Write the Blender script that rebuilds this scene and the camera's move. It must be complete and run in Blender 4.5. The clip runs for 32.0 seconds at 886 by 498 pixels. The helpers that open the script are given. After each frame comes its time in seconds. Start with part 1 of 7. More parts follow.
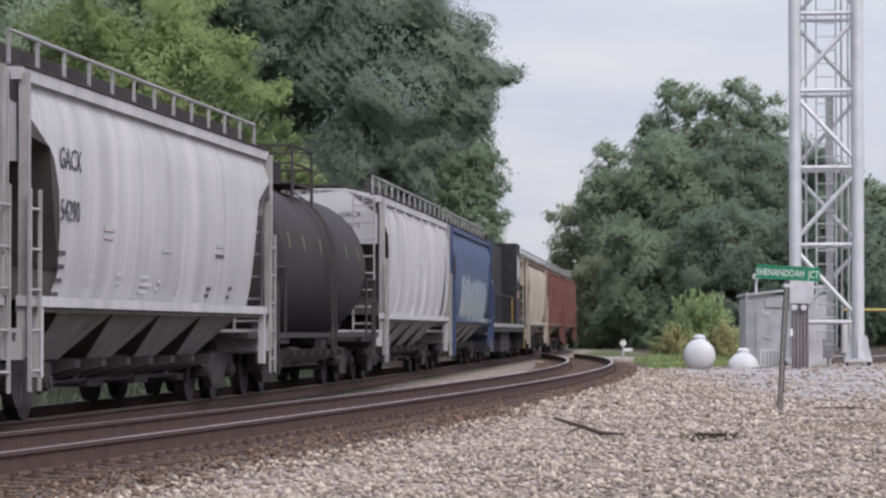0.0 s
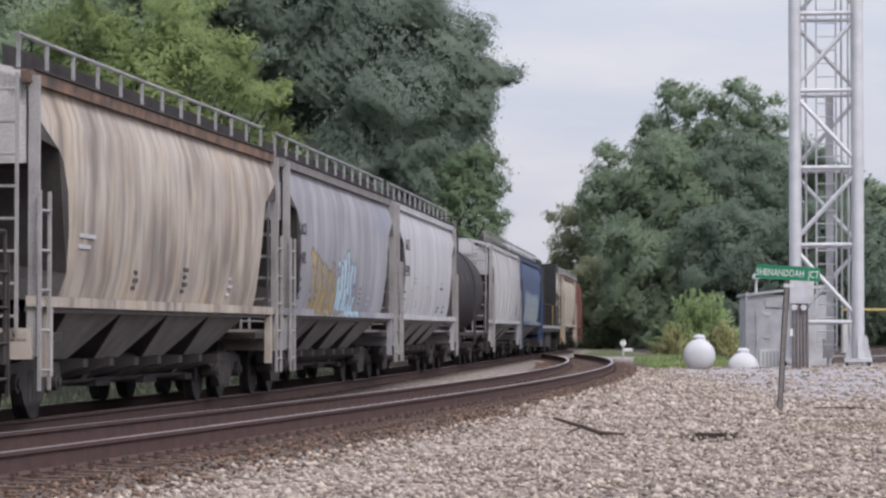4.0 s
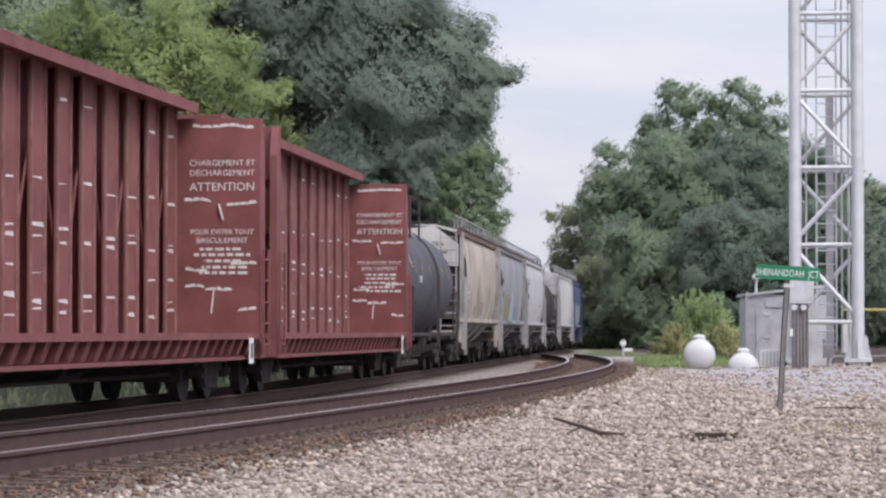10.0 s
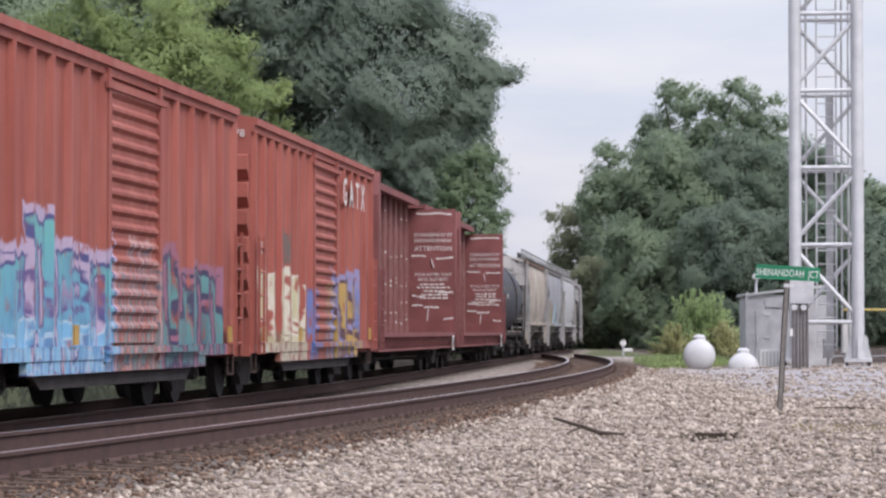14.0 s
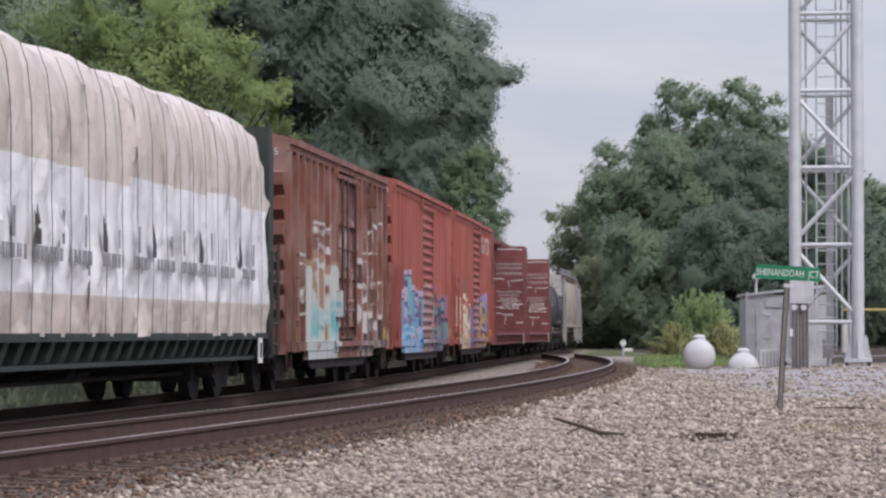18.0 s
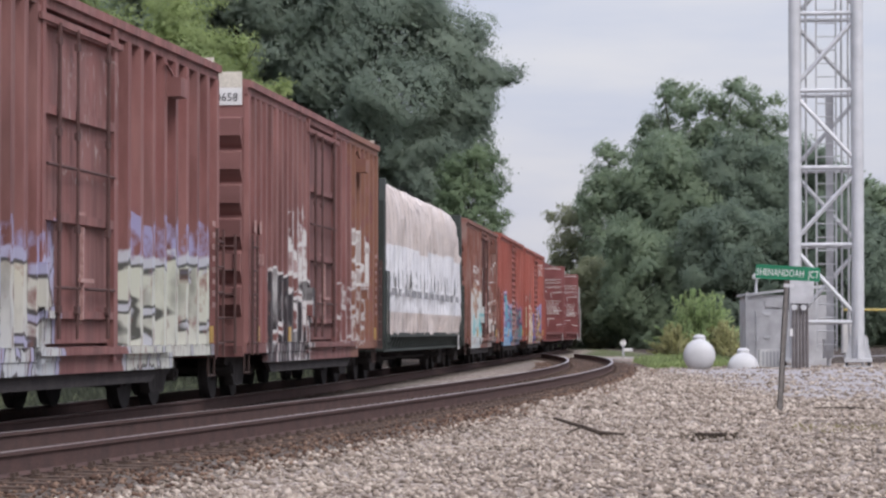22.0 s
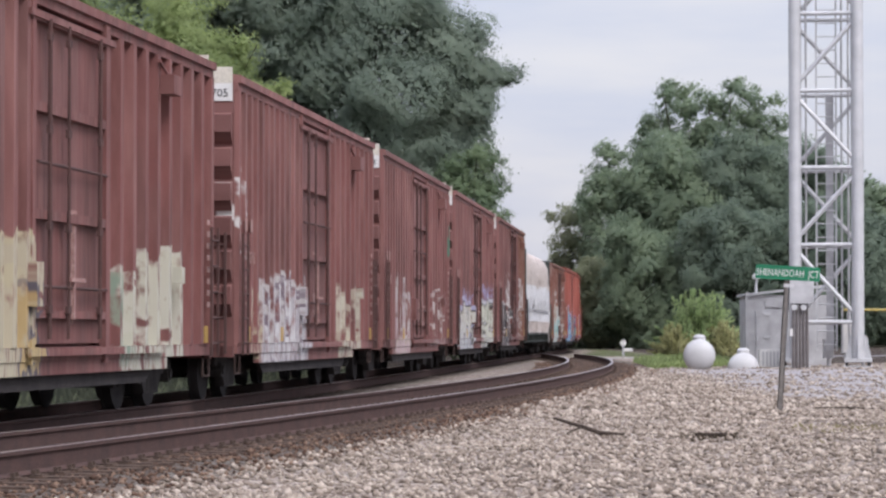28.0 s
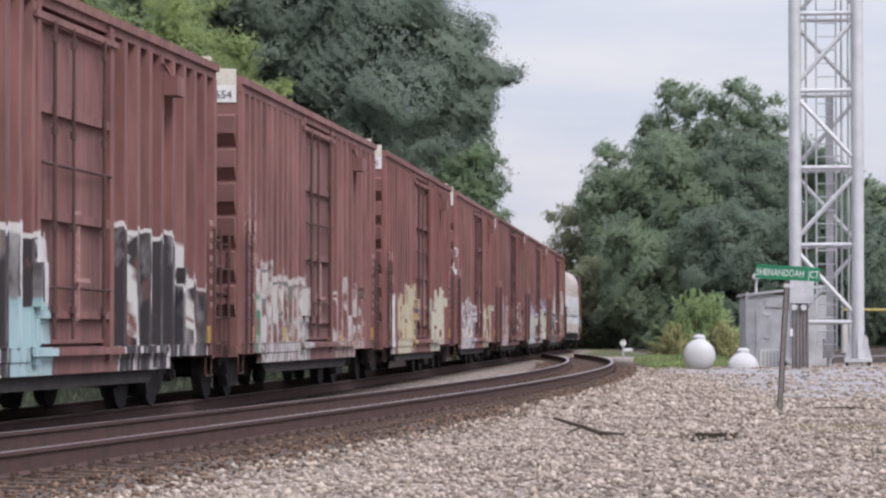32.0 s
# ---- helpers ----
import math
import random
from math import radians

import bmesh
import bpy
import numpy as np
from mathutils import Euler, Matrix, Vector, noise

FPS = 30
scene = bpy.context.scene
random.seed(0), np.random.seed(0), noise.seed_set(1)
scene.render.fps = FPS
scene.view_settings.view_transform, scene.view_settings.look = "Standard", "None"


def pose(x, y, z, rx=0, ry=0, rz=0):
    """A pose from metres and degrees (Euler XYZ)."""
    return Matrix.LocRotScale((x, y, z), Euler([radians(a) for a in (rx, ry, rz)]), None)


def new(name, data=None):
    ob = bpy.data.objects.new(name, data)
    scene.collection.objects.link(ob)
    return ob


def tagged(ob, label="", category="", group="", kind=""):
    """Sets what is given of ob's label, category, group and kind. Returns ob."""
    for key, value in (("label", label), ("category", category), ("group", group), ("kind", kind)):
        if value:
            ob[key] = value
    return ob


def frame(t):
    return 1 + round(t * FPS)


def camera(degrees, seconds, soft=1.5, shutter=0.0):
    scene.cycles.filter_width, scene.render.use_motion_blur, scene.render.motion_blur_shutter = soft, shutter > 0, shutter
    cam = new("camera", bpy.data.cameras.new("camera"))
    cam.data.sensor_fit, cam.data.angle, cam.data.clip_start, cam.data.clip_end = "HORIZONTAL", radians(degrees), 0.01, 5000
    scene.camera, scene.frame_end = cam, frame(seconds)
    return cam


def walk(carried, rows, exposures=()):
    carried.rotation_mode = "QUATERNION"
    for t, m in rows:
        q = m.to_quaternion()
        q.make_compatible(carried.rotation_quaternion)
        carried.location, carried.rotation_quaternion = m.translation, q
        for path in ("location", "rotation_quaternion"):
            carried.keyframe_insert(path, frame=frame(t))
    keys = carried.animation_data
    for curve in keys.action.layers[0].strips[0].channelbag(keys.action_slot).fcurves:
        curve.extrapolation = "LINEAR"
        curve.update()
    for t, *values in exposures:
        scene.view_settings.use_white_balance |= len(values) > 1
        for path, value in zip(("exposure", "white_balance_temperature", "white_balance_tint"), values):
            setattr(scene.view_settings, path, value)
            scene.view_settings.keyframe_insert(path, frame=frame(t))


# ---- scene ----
import functools

cam = camera(17.8165, 32.0, soft=2.5)
EYE = 0.998
walk(cam, [(0.0, pose(0, 0, EYE, 91.677, 0, 0)), (32.0, pose(0, 0, EYE, 91.677, 0, 0))], exposures=[(0.0, 0.11), (3.0, 0.10), (6.0, 0.14), (8.0, 0.22), (10.0, 0.28), (14.0, 0.27), (16.5, 0.22), (17.0, 0.10), (18.0, -0.05), (19.0, -0.12), (20.0, 0.00), (21.5, 0.06), (24.0, 0.14), (28.0, 0.18), (32.0, 0.19)])

# ---- light: bright overcast sky, weak soft sun ----
SUN_EL, SUN_AZ = radians(48), radians(145)
world = bpy.data.worlds.new("sky_world")
scene.world = world
world.use_nodes = True
wn, wl = world.node_tree.nodes, world.node_tree.links
bg = wn["Background"]
sky = wn.new("ShaderNodeTexSky")
sky.sky_type, sky.sun_disc, sky.sun_elevation, sky.sun_rotation = "NISHITA", False, SUN_EL, SUN_AZ
sky.air_density, sky.dust_density, sky.ozone_density = 1.0, 4.0, 2.0
veil = wn.new("ShaderNodeMix")
veil.data_type = "RGBA"
veil.inputs["Factor"].default_value = 0.72
coord = wn.new("ShaderNodeTexCoord")
stretch = wn.new("ShaderNodeMapping")
stretch.inputs["Scale"].default_value = (4.0, 4.0, 20.0)
cloud = wn.new("ShaderNodeTexNoise")
cloud.inputs["Scale"].default_value, cloud.inputs["Detail"].default_value = 2.2, 5.0
ramp = wn.new("ShaderNodeValToRGB")
ramp.color_ramp.elements[0].position, ramp.color_ramp.elements[1].position = 0.35, 0.7
ramp.color_ramp.elements[0].color, ramp.color_ramp.elements[1].color = (5.55, 5.8, 7.15, 1), (7.1, 6.95, 7.5, 1)
wl.new(coord.outputs["Generated"], stretch.inputs["Vector"])
wl.new(stretch.outputs["Vector"], cloud.inputs["Vector"])
wl.new(cloud.outputs["Fac"], ramp.inputs["Fac"])
wl.new(sky.outputs["Color"], veil.inputs["A"])
wl.new(ramp.outputs["Color"], veil.inputs["B"])
# an overcast sky is brighter overhead than at the horizon
height = wn.new("ShaderNodeSeparateXYZ")
wl.new(coord.outputs["Generated"], height.inputs["Vector"])
rise = wn.new("ShaderNodeMapRange")
rise.inputs["From Min"].default_value, rise.inputs["From Max"].default_value = 0.12, 0.9
rise.inputs["To Min"].default_value, rise.inputs["To Max"].default_value = 1.0, 2.65
wl.new(height.outputs["Z"], rise.inputs["Value"])
lift = wn.new("ShaderNodeVectorMath")
lift.operation = "SCALE"
wl.new(veil.outputs["Result"], lift.inputs[0])
wl.new(rise.outputs["Result"], lift.inputs["Scale"])
wl.new(lift.outputs["Vector"], bg.inputs["Color"])
bg.inputs["Strength"].default_value = 0.12
sun = new("sun", bpy.data.lights.new("sun", "SUN"))
sun.data.energy, sun.data.angle, sun.data.color = 1.9, radians(25), (1.0, 0.965, 0.99)
sun.matrix_world = pose(0, 0, 60, 90 - math.degrees(SUN_EL), 0, 180 - math.degrees(SUN_AZ))


# ---- materials ----
def mat(name, color, rough=0.7, metal=0.0, dark=0.6, grain=6.0, amount=0.5, bump=0.15, bump_scale=40.0, second=None, streak=None, vary=0.0):
    """A painted, stony or metal surface: colour varied at two scales, fine relief; second: colour of patches; streak: (colour, amount, stretch) of runs down the side."""
    m = bpy.data.materials.new(name)
    m.use_nodes = True
    n, l = m.node_tree.nodes, m.node_tree.links
    b = n["Principled BSDF"]
    b.inputs["Roughness"].default_value, b.inputs["Metallic"].default_value = rough, metal
    b.inputs["Specular IOR Level"].default_value = 0.5 if rough < 0.7 else 0.25 if rough < 0.9 else 0.08
    tc = n.new("ShaderNodeTexCoord")
    big = n.new("ShaderNodeTexNoise")
    big.inputs["Scale"].default_value, big.inputs["Detail"].default_value = grain, 6.0
    l.new(tc.outputs["Object"], big.inputs["Vector"])
    fine = n.new("ShaderNodeTexNoise")
    fine.inputs["Scale"].default_value, fine.inputs["Detail"].default_value = bump_scale, 4.0
    l.new(tc.outputs["Object"], fine.inputs["Vector"])
    other = second or [c * dark for c in color]
    cr = n.new("ShaderNodeValToRGB")
    cr.color_ramp.elements[0].position, cr.color_ramp.elements[1].position = 0.5 - 0.25, 0.5 + 0.2
    cr.color_ramp.elements[0].color, cr.color_ramp.elements[1].color = (*other, 1), (*color, 1)
    l.new(big.outputs["Fac"], cr.inputs["Fac"])
    mx = n.new("ShaderNodeMix")
    mx.data_type, mx.blend_type = "RGBA", "MULTIPLY"
    mx.inputs["Factor"].default_value = amount
    l.new(cr.outputs["Color"], mx.inputs["A"])
    l.new(fine.outputs["Fac"], mx.inputs["B"])
    out = mx.outputs["Result"]
    if amount:
        up = n.new("ShaderNodeMix")
        up.data_type, up.blend_type = "RGBA", "MULTIPLY"
        up.inputs["Factor"].default_value = 1.0
        k = 1.0 / (1 - amount * 0.5)
        up.inputs["B"].default_value = (k, k, k, 1)
        l.new(out, up.inputs["A"])
        out = up.outputs["Result"]
    if streak:
        for i, (col, amt, xs, zs) in enumerate(streak):
            mp = n.new("ShaderNodeMapping")
            mp.inputs["Scale"].default_value = (xs, 0.0, zs)
            mp.inputs["Location"].default_value = (3.7 * i, 0, 1.3 * i)
            l.new(tc.outputs["Object"], mp.inputs["Vector"])
            sn = n.new("ShaderNodeTexNoise")
            sn.inputs["Scale"].default_value, sn.inputs["Detail"].default_value = 1.0, 5.0
            l.new(mp.outputs["Vector"], sn.inputs["Vector"])
            sr = n.new("ShaderNodeMapRange")
            sr.inputs["From Min"].default_value, sr.inputs["From Max"].default_value = 0.46, 0.64
            sr.inputs["To Max"].default_value = amt
            l.new(sn.outputs["Fac"], sr.inputs["Value"])
            sm = n.new("ShaderNodeMix")
            sm.data_type = "RGBA"
            sm.inputs["B"].default_value = (*col, 1)
            l.new(sr.outputs["Result"], sm.inputs["Factor"])
            l.new(out, sm.inputs["A"])
            out = sm.outputs["Result"]
    if vary:
        # each pressed sheet and post has faded a little differently
        info = n.new("ShaderNodeObjectInfo")
        fade = n.new("ShaderNodeMapRange")
        fade.inputs["To Min"].default_value, fade.inputs["To Max"].default_value = 1 - vary, 1 + vary
        l.new(info.outputs["Random"], fade.inputs["Value"])
        tone = n.new("ShaderNodeVectorMath")
        tone.operation = "SCALE"
        l.new(out, tone.inputs[0])
        l.new(fade.outputs["Result"], tone.inputs["Scale"])
        out = tone.outputs["Vector"]
    l.new(out, b.inputs["Base Color"])
    bp = n.new("ShaderNodeBump")
    bp.inputs["Strength"].default_value, bp.inputs["Distance"].default_value = bump, 0.02
    l.new(fine.outputs["Fac"], bp.inputs["Height"])
    l.new(bp.outputs["Normal"], b.inputs["Normal"])
    return m


def graffiti(m, panels):
    """Lays rows of sprayed block letters over the paint of m. Each panel, in the car's own metres: span (x0, x1, z0, z1), letters n, fill (top, bottom colour), line colour, and if wanted halo colour, pen, gap, slit (0: plain patch), wear, hollow, seed."""
    n, l = m.node_tree.nodes, m.node_tree.links
    b = n["Principled BSDF"]
    tc = n.new("ShaderNodeTexCoord")
    sep = n.new("ShaderNodeSeparateXYZ")
    l.new(tc.outputs["Object"], sep.inputs["Vector"])

    def calc(op, a, c=0.0, clamp=False):
        k = n.new("ShaderNodeMath")
        k.operation, k.use_clamp = op, clamp
        for s, v in zip(k.inputs, (a, c)):
            if isinstance(v, (int, float)):
                s.default_value = v
            else:
                l.new(v, s)
        return k.outputs[0]

    def blend(fac, a, c):
        k = n.new("ShaderNodeMix")
        k.data_type = "RGBA"
        for s, v in zip((k.inputs["Factor"], k.inputs["A"], k.inputs["B"]), (fac, a, c)):
            if isinstance(v, (list, tuple)):
                s.default_value = (*v, 1)
            else:
                l.new(v, s)
        return k.outputs["Result"]

    def grain(scale, detail, sx, sz, seed):
        mp = n.new("ShaderNodeMapping")
        mp.inputs["Location"].default_value, mp.inputs["Scale"].default_value = (seed, seed * 0.37, seed * 0.7), (sx, 0.0, sz)
        l.new(tc.outputs["Object"], mp.inputs["Vector"])
        k = n.new("ShaderNodeTexNoise")
        k.inputs["Scale"].default_value, k.inputs["Detail"].default_value = scale, detail
        l.new(mp.outputs["Vector"], k.inputs["Vector"])
        return k

    dull = lambda c: [0.85 * (0.82 * v + 0.18 * sum(c) / 3) for v in c]
    least = lambda first, *rest: functools.reduce(lambda p, q: calc("MINIMUM", p, q), rest, first)
    on_side = calc("MULTIPLY", calc("SUBTRACT", -1.2, sep.outputs["Y"]), 20.0, True)
    for (x0, x1, z0, z1), count, (high, low), line, more in panels:
        seed, pen, gap, slit = more.get("seed", x0 + z1), more.get("pen", 0.06), more.get("gap", 0.1), more.get("slit", 1)
        wide, tall = (x1 - x0) / count, z1 - z0
        warp = n.new("ShaderNodeSeparateColor")
        l.new(grain(1.5, 3.0, 1.0, 1.0, seed).outputs["Color"], warp.inputs["Color"])
        lean = calc("ADD", sep.outputs["X"], calc("MULTIPLY", sep.outputs["Z"], more.get("lean", 0.12)))
        x = calc("ADD", calc("SUBTRACT", lean, more.get("lean", 0.12) * (z0 + z1) / 2), calc("MULTIPLY", calc("SUBTRACT", warp.outputs[0], 0.5), 0.7 if slit else 0.5))
        z = calc("ADD", sep.outputs["Z"], calc("MULTIPLY", calc("SUBTRACT", warp.outputs[1], 0.5), 0.45))
        jag = calc("MULTIPLY", calc("SUBTRACT", grain(6.0, 4.0, 1.0, 0.15, seed + 5).outputs["Fac"], 0.5), more.get("jag", 0.35))
        z = calc("ADD", z, jag)
        u = calc("DIVIDE", calc("SUBTRACT", x, x0), wide)
        i = calc("FLOOR", u)
        f = calc("SUBTRACT", u, i)
        chance = n.new("ShaderNodeTexWhiteNoise")
        chance.noise_dimensions = "1D"
        l.new(calc("ADD", i, seed * 7.31), chance.inputs["W"])
        odds = n.new("ShaderNodeSeparateColor")
        l.new(chance.outputs["Color"], odds.inputs["Color"])
        r, g, h = odds.outputs[0], odds.outputs[1], odds.outputs[2]
        across = calc("SUBTRACT", calc("MULTIPLY", calc("SUBTRACT", 0.5, calc("ABSOLUTE", calc("SUBTRACT", f, 0.5))), wide), gap / 2)
        top = calc("SUBTRACT", z1, calc("MULTIPLY", r, 0.24 * tall if slit else 0.02))
        d = least(across, calc("SUBTRACT", top, z), calc("SUBTRACT", z, z0), calc("SUBTRACT", x, x0), calc("SUBTRACT", x1, x))
        if slit:
            # a narrow upright counter in each letter, and a short notch from one side
            c = calc("ADD", z0 + 0.3 * tall, calc("MULTIPLY", g, 0.45 * tall))
            slot = calc("MAXIMUM", calc("SUBTRACT", calc("MULTIPLY", calc("ABSOLUTE", calc("SUBTRACT", f, 0.5)), wide), 0.05), calc("SUBTRACT", calc("ABSOLUTE", calc("SUBTRACT", z, c)), 0.24 * tall))
            f1 = calc("ABSOLUTE", calc("SUBTRACT", calc("ROUND", h), f))
            c = calc("ADD", z0 + 0.2 * tall, calc("MULTIPLY", r, 0.6 * tall))
            notch = calc("MAXIMUM", calc("SUBTRACT", calc("ABSOLUTE", calc("SUBTRACT", z, c)), 0.035), calc("MULTIPLY", calc("SUBTRACT", f1, 0.36), wide))
            d = least(d, slot, notch)
        inside = calc("MULTIPLY", calc("SUBTRACT", d, pen), 40.0, True)
        inked = calc("MULTIPLY", d, 40.0, True)
        rise = calc("ADD", calc("DIVIDE", calc("SUBTRACT", z, z0), tall), calc("SUBTRACT", grain(2.5, 5.0, 1.0, 0.5, seed + 2).outputs["Fac"], 0.5), True)
        body = blend(rise, dull(low), dull(high))
        runs = calc("MULTIPLY", calc("SUBTRACT", grain(7.0, 5.0, 1.0, 0.12, seed + 9).outputs["Fac"], 0.53), 6.0, True)
        body = blend(calc("MULTIPLY", runs, 0.7), body, dull(line))
        colour = blend(inside, dull(line), body)
        mask = calc("MULTIPLY", inked, calc("SUBTRACT", 1.0, calc("MULTIPLY", inside, 0.85))) if more.get("hollow") else inked
        if more.get("halo"):
            colour = blend(inked, dull(more["halo"]), colour)
            mask = calc("MULTIPLY", calc("ADD", d, 0.13), 25.0, True)
        rub = calc("MULTIPLY", calc("SUBTRACT", 0.74 - 0.4 * more.get("wear", 0.1), grain(7.0, 9.0, 2.4, 0.4, seed + 3).outputs["Fac"]), 7.0, True)
        mask = calc("MULTIPLY", calc("MULTIPLY", mask, rub), calc("MULTIPLY", on_side, 0.94))
        old = b.inputs["Base Color"].links[0].from_socket
        l.new(blend(mask, old, colour), b.inputs["Base Color"])
    return m


def leaf_mat(name, color, light):
    m = bpy.data.materials.new(name)
    m.use_nodes = True
    n, l = m.node_tree.nodes, m.node_tree.links
    b = n["Principled BSDF"]
    b.inputs["Roughness"].default_value, b.inputs["Specular IOR Level"].default_value = 0.7, 0.2
    geo = n.new("ShaderNodeNewGeometry")
    cr = n.new("ShaderNodeValToRGB")
    cr.color_ramp.elements[0].color, cr.color_ramp.elements[1].color = (*color, 1), (*light, 1)
    tc = n.new("ShaderNodeTexCoord")
    big = n.new("ShaderNodeTexNoise")
    big.inputs["Scale"].default_value, big.inputs["Detail"].default_value = 0.45, 4.0
    l.new(tc.outputs["Object"], big.inputs["Vector"])
    mid = n.new("ShaderNodeMath")
    mid.operation = "MULTIPLY_ADD"
    mid.inputs[1].default_value = 0.3
    l.new(geo.outputs["Random Per Island"], mid.inputs[0])
    half = n.new("ShaderNodeMapRange")
    half.inputs["From Min"].default_value, half.inputs["From Max"].default_value, half.inputs["To Max"].default_value = 0.35, 0.65, 0.7
    l.new(big.outputs["Fac"], half.inputs["Value"])
    l.new(half.outputs["Result"], mid.inputs[2])
    l.new(mid.outputs[0], cr.inputs["Fac"])
    l.new(cr.outputs["Color"], b.inputs["Base Color"])
    tr = n.new("ShaderNodeBsdfTranslucent")
    l.new(cr.outputs["Color"], tr.inputs["Color"])
    mx = n.new("ShaderNodeMixShader")
    mx.inputs["Fac"].default_value = 0.6
    l.new(b.outputs["BSDF"], mx.inputs[1])
    l.new(tr.outputs["BSDF"], mx.inputs[2])
    l.new(mx.outputs["Shader"], n["Material Output"].inputs["Surface"])
    return m


# ---- mesh building ----
class Shape:
    """Collects faces of simple solids into one mesh."""

    def __init__(self):
        self.v, self.f = [], []

    def add(self, verts, faces):
        k = len(self.v)
        self.v += [tuple(p) for p in verts]
        self.f += [tuple(i + k for i in q) for q in faces]
        return self

    def box(self, x0, x1, y0, y1, z0, z1):
        p = [(x, y, z) for z in (z0, z1) for y in (y0, y1) for x in (x0, x1)]
        return self.add(p, [(0, 2, 3, 1), (4, 5, 7, 6), (0, 1, 5, 4), (2, 6, 7, 3), (0, 4, 6, 2), (1, 3, 7, 5)])

    def bar(self, a, b, w, h):
        """A square bar from a to b."""
        a, b = Vector(a), Vector(b)
        d = (b - a).normalized()
        s = d.cross(Vector((0, 0, 1)) if abs(d.z) < 0.9 else Vector((1, 0, 0))).normalized() * w / 2
        t = s.normalized().cross(d) * h / 2
        p = [q + i * s + j * t for q in (a, b) for i, j in ((-1, -1), (1, -1), (1, 1), (-1, 1))]
        return self.add(p, [(3, 2, 1, 0), (4, 5, 6, 7), (0, 1, 5, 4), (1, 2, 6, 5), (2, 3, 7, 6), (3, 0, 4, 7)])

    def tube(self, a, b, r, n=8, r2=None):
        a, b = Vector(a), Vector(b)
        d = (b - a).normalized()
        s = d.cross(Vector((0, 0, 1)) if abs(d.z) < 0.9 else Vector((1, 0, 0))).normalized()
        t = s.cross(d)
        r2 = r if r2 is None else r2
        ring = lambda c, q: [c + q * (math.cos(2 * math.pi * i / n) * s + math.sin(2 * math.pi * i / n) * t) for i in range(n)]
        f = [(i, (i + 1) % n, n + (i + 1) % n, n + i) for i in range(n)]
        return self.add(ring(a, r) + ring(b, r2), f + [tuple(range(n - 1, -1, -1)), tuple(range(n, 2 * n))])

    def loft(self, rings, closed=True, caps=True):
        n = len(rings[0])
        f = []
        for k in range(len(rings) - 1):
            for i in range(n if closed else n - 1):
                j = (i + 1) % n
                f.append((k * n + i, k * n + j, (k + 1) * n + j, (k + 1) * n + i))
        if caps:
            f += [tuple(range(n - 1, -1, -1)), tuple(range((len(rings) - 1) * n, len(rings) * n))]
        return self.add([p for r in rings for p in r], f)

    def mesh(self, name, material, smooth=False):
        me = bpy.data.meshes.new(name)
        me.from_pydata(self.v, [], self.f)
        me.materials.append(material)
        if smooth:
            me.polygons.foreach_set("use_smooth", [True] * len(me.polygons))
            me.set_sharp_from_angle(angle=radians(38))
        me.update()
        return me


def fix(me):
    bm = bmesh.new()
    bm.from_mesh(me)
    bmesh.ops.recalc_face_normals(bm, faces=bm.faces)
    bm.to_mesh(me)
    bm.free()
    return me


def part(name, shape, material, parent=None, label="", smooth=False):
    me = shape if isinstance(shape, bpy.types.Mesh) else fix(shape.mesh(name, material, smooth))
    ob = new(name, me)
    if parent is not None:
        ob.parent = parent
    if label:
        ob["label"] = label
    return ob


def thing(name, label, category, group="", kind="", m=None):
    ob = new(name)
    ob.empty_display_size = 0.3
    if m is not None:
        ob.matrix_basis = m
    return tagged(ob, label, category, group, kind)


def letters(name, text, size, m, material, parent, label="", bold=0.0):
    """Lettering as a thin mesh at the pose m in its parent's space; it runs along x with its top towards y."""
    cu = bpy.data.curves.new(name, "FONT")
    cu.body, cu.size, cu.extrude, cu.align_x, cu.resolution_u, cu.offset = text, size, 0.002, "CENTER", 2, bold
    tmp = bpy.data.objects.new(name, cu)
    me = bpy.data.meshes.new_from_object(tmp)
    bpy.data.objects.remove(tmp)
    bpy.data.curves.remove(cu)
    me.materials.clear()
    me.materials.append(material)
    ob = new(name, me)
    ob.parent = parent
    ob.matrix_basis = m
    if label:
        ob["label"] = label
    return ob


def cloud_mesh(name, pts, axes_a, axes_b, material, soft=None):
    """Many small three-sided leaf pieces: centres and two half axes each; soft: the direction that each leaf's shading follows."""
    n = len(pts)
    if soft is not None:
        axes_b = np.where((np.einsum("ij,ij->i", np.cross(axes_a, axes_b), soft) < 0)[:, None], -axes_b, axes_b)
    v = np.empty((n, 3, 3))
    v[:, 0], v[:, 1], v[:, 2] = pts - axes_a - axes_b * 0.45, pts + axes_a * 0.3 - axes_b * 0.55, pts + axes_a * 0.7 + axes_b
    me = bpy.data.meshes.new(name)
    me.vertices.add(3 * n)
    me.vertices.foreach_set("co", v.reshape(-1).astype(np.float32))
    me.loops.add(3 * n)
    me.loops.foreach_set("vertex_index", np.arange(3 * n, dtype=np.int32))
    me.polygons.add(n)
    me.polygons.foreach_set("loop_start", np.arange(0, 3 * n, 3, dtype=np.int32))
    me.materials.append(material)
    me.update(calc_edges=True)
    if soft is not None:
        me.polygons.foreach_set("use_smooth", [True] * n)
        at = me.attributes.new("custom_normal", "FLOAT_VECTOR", "POINT")
        at.data.foreach_set("vector", np.repeat(soft, 3, axis=0).astype(np.float32).reshape(-1))
    return me


# ---- the two tracks: centre lines by heading and curvature ----
STEP = 0.5


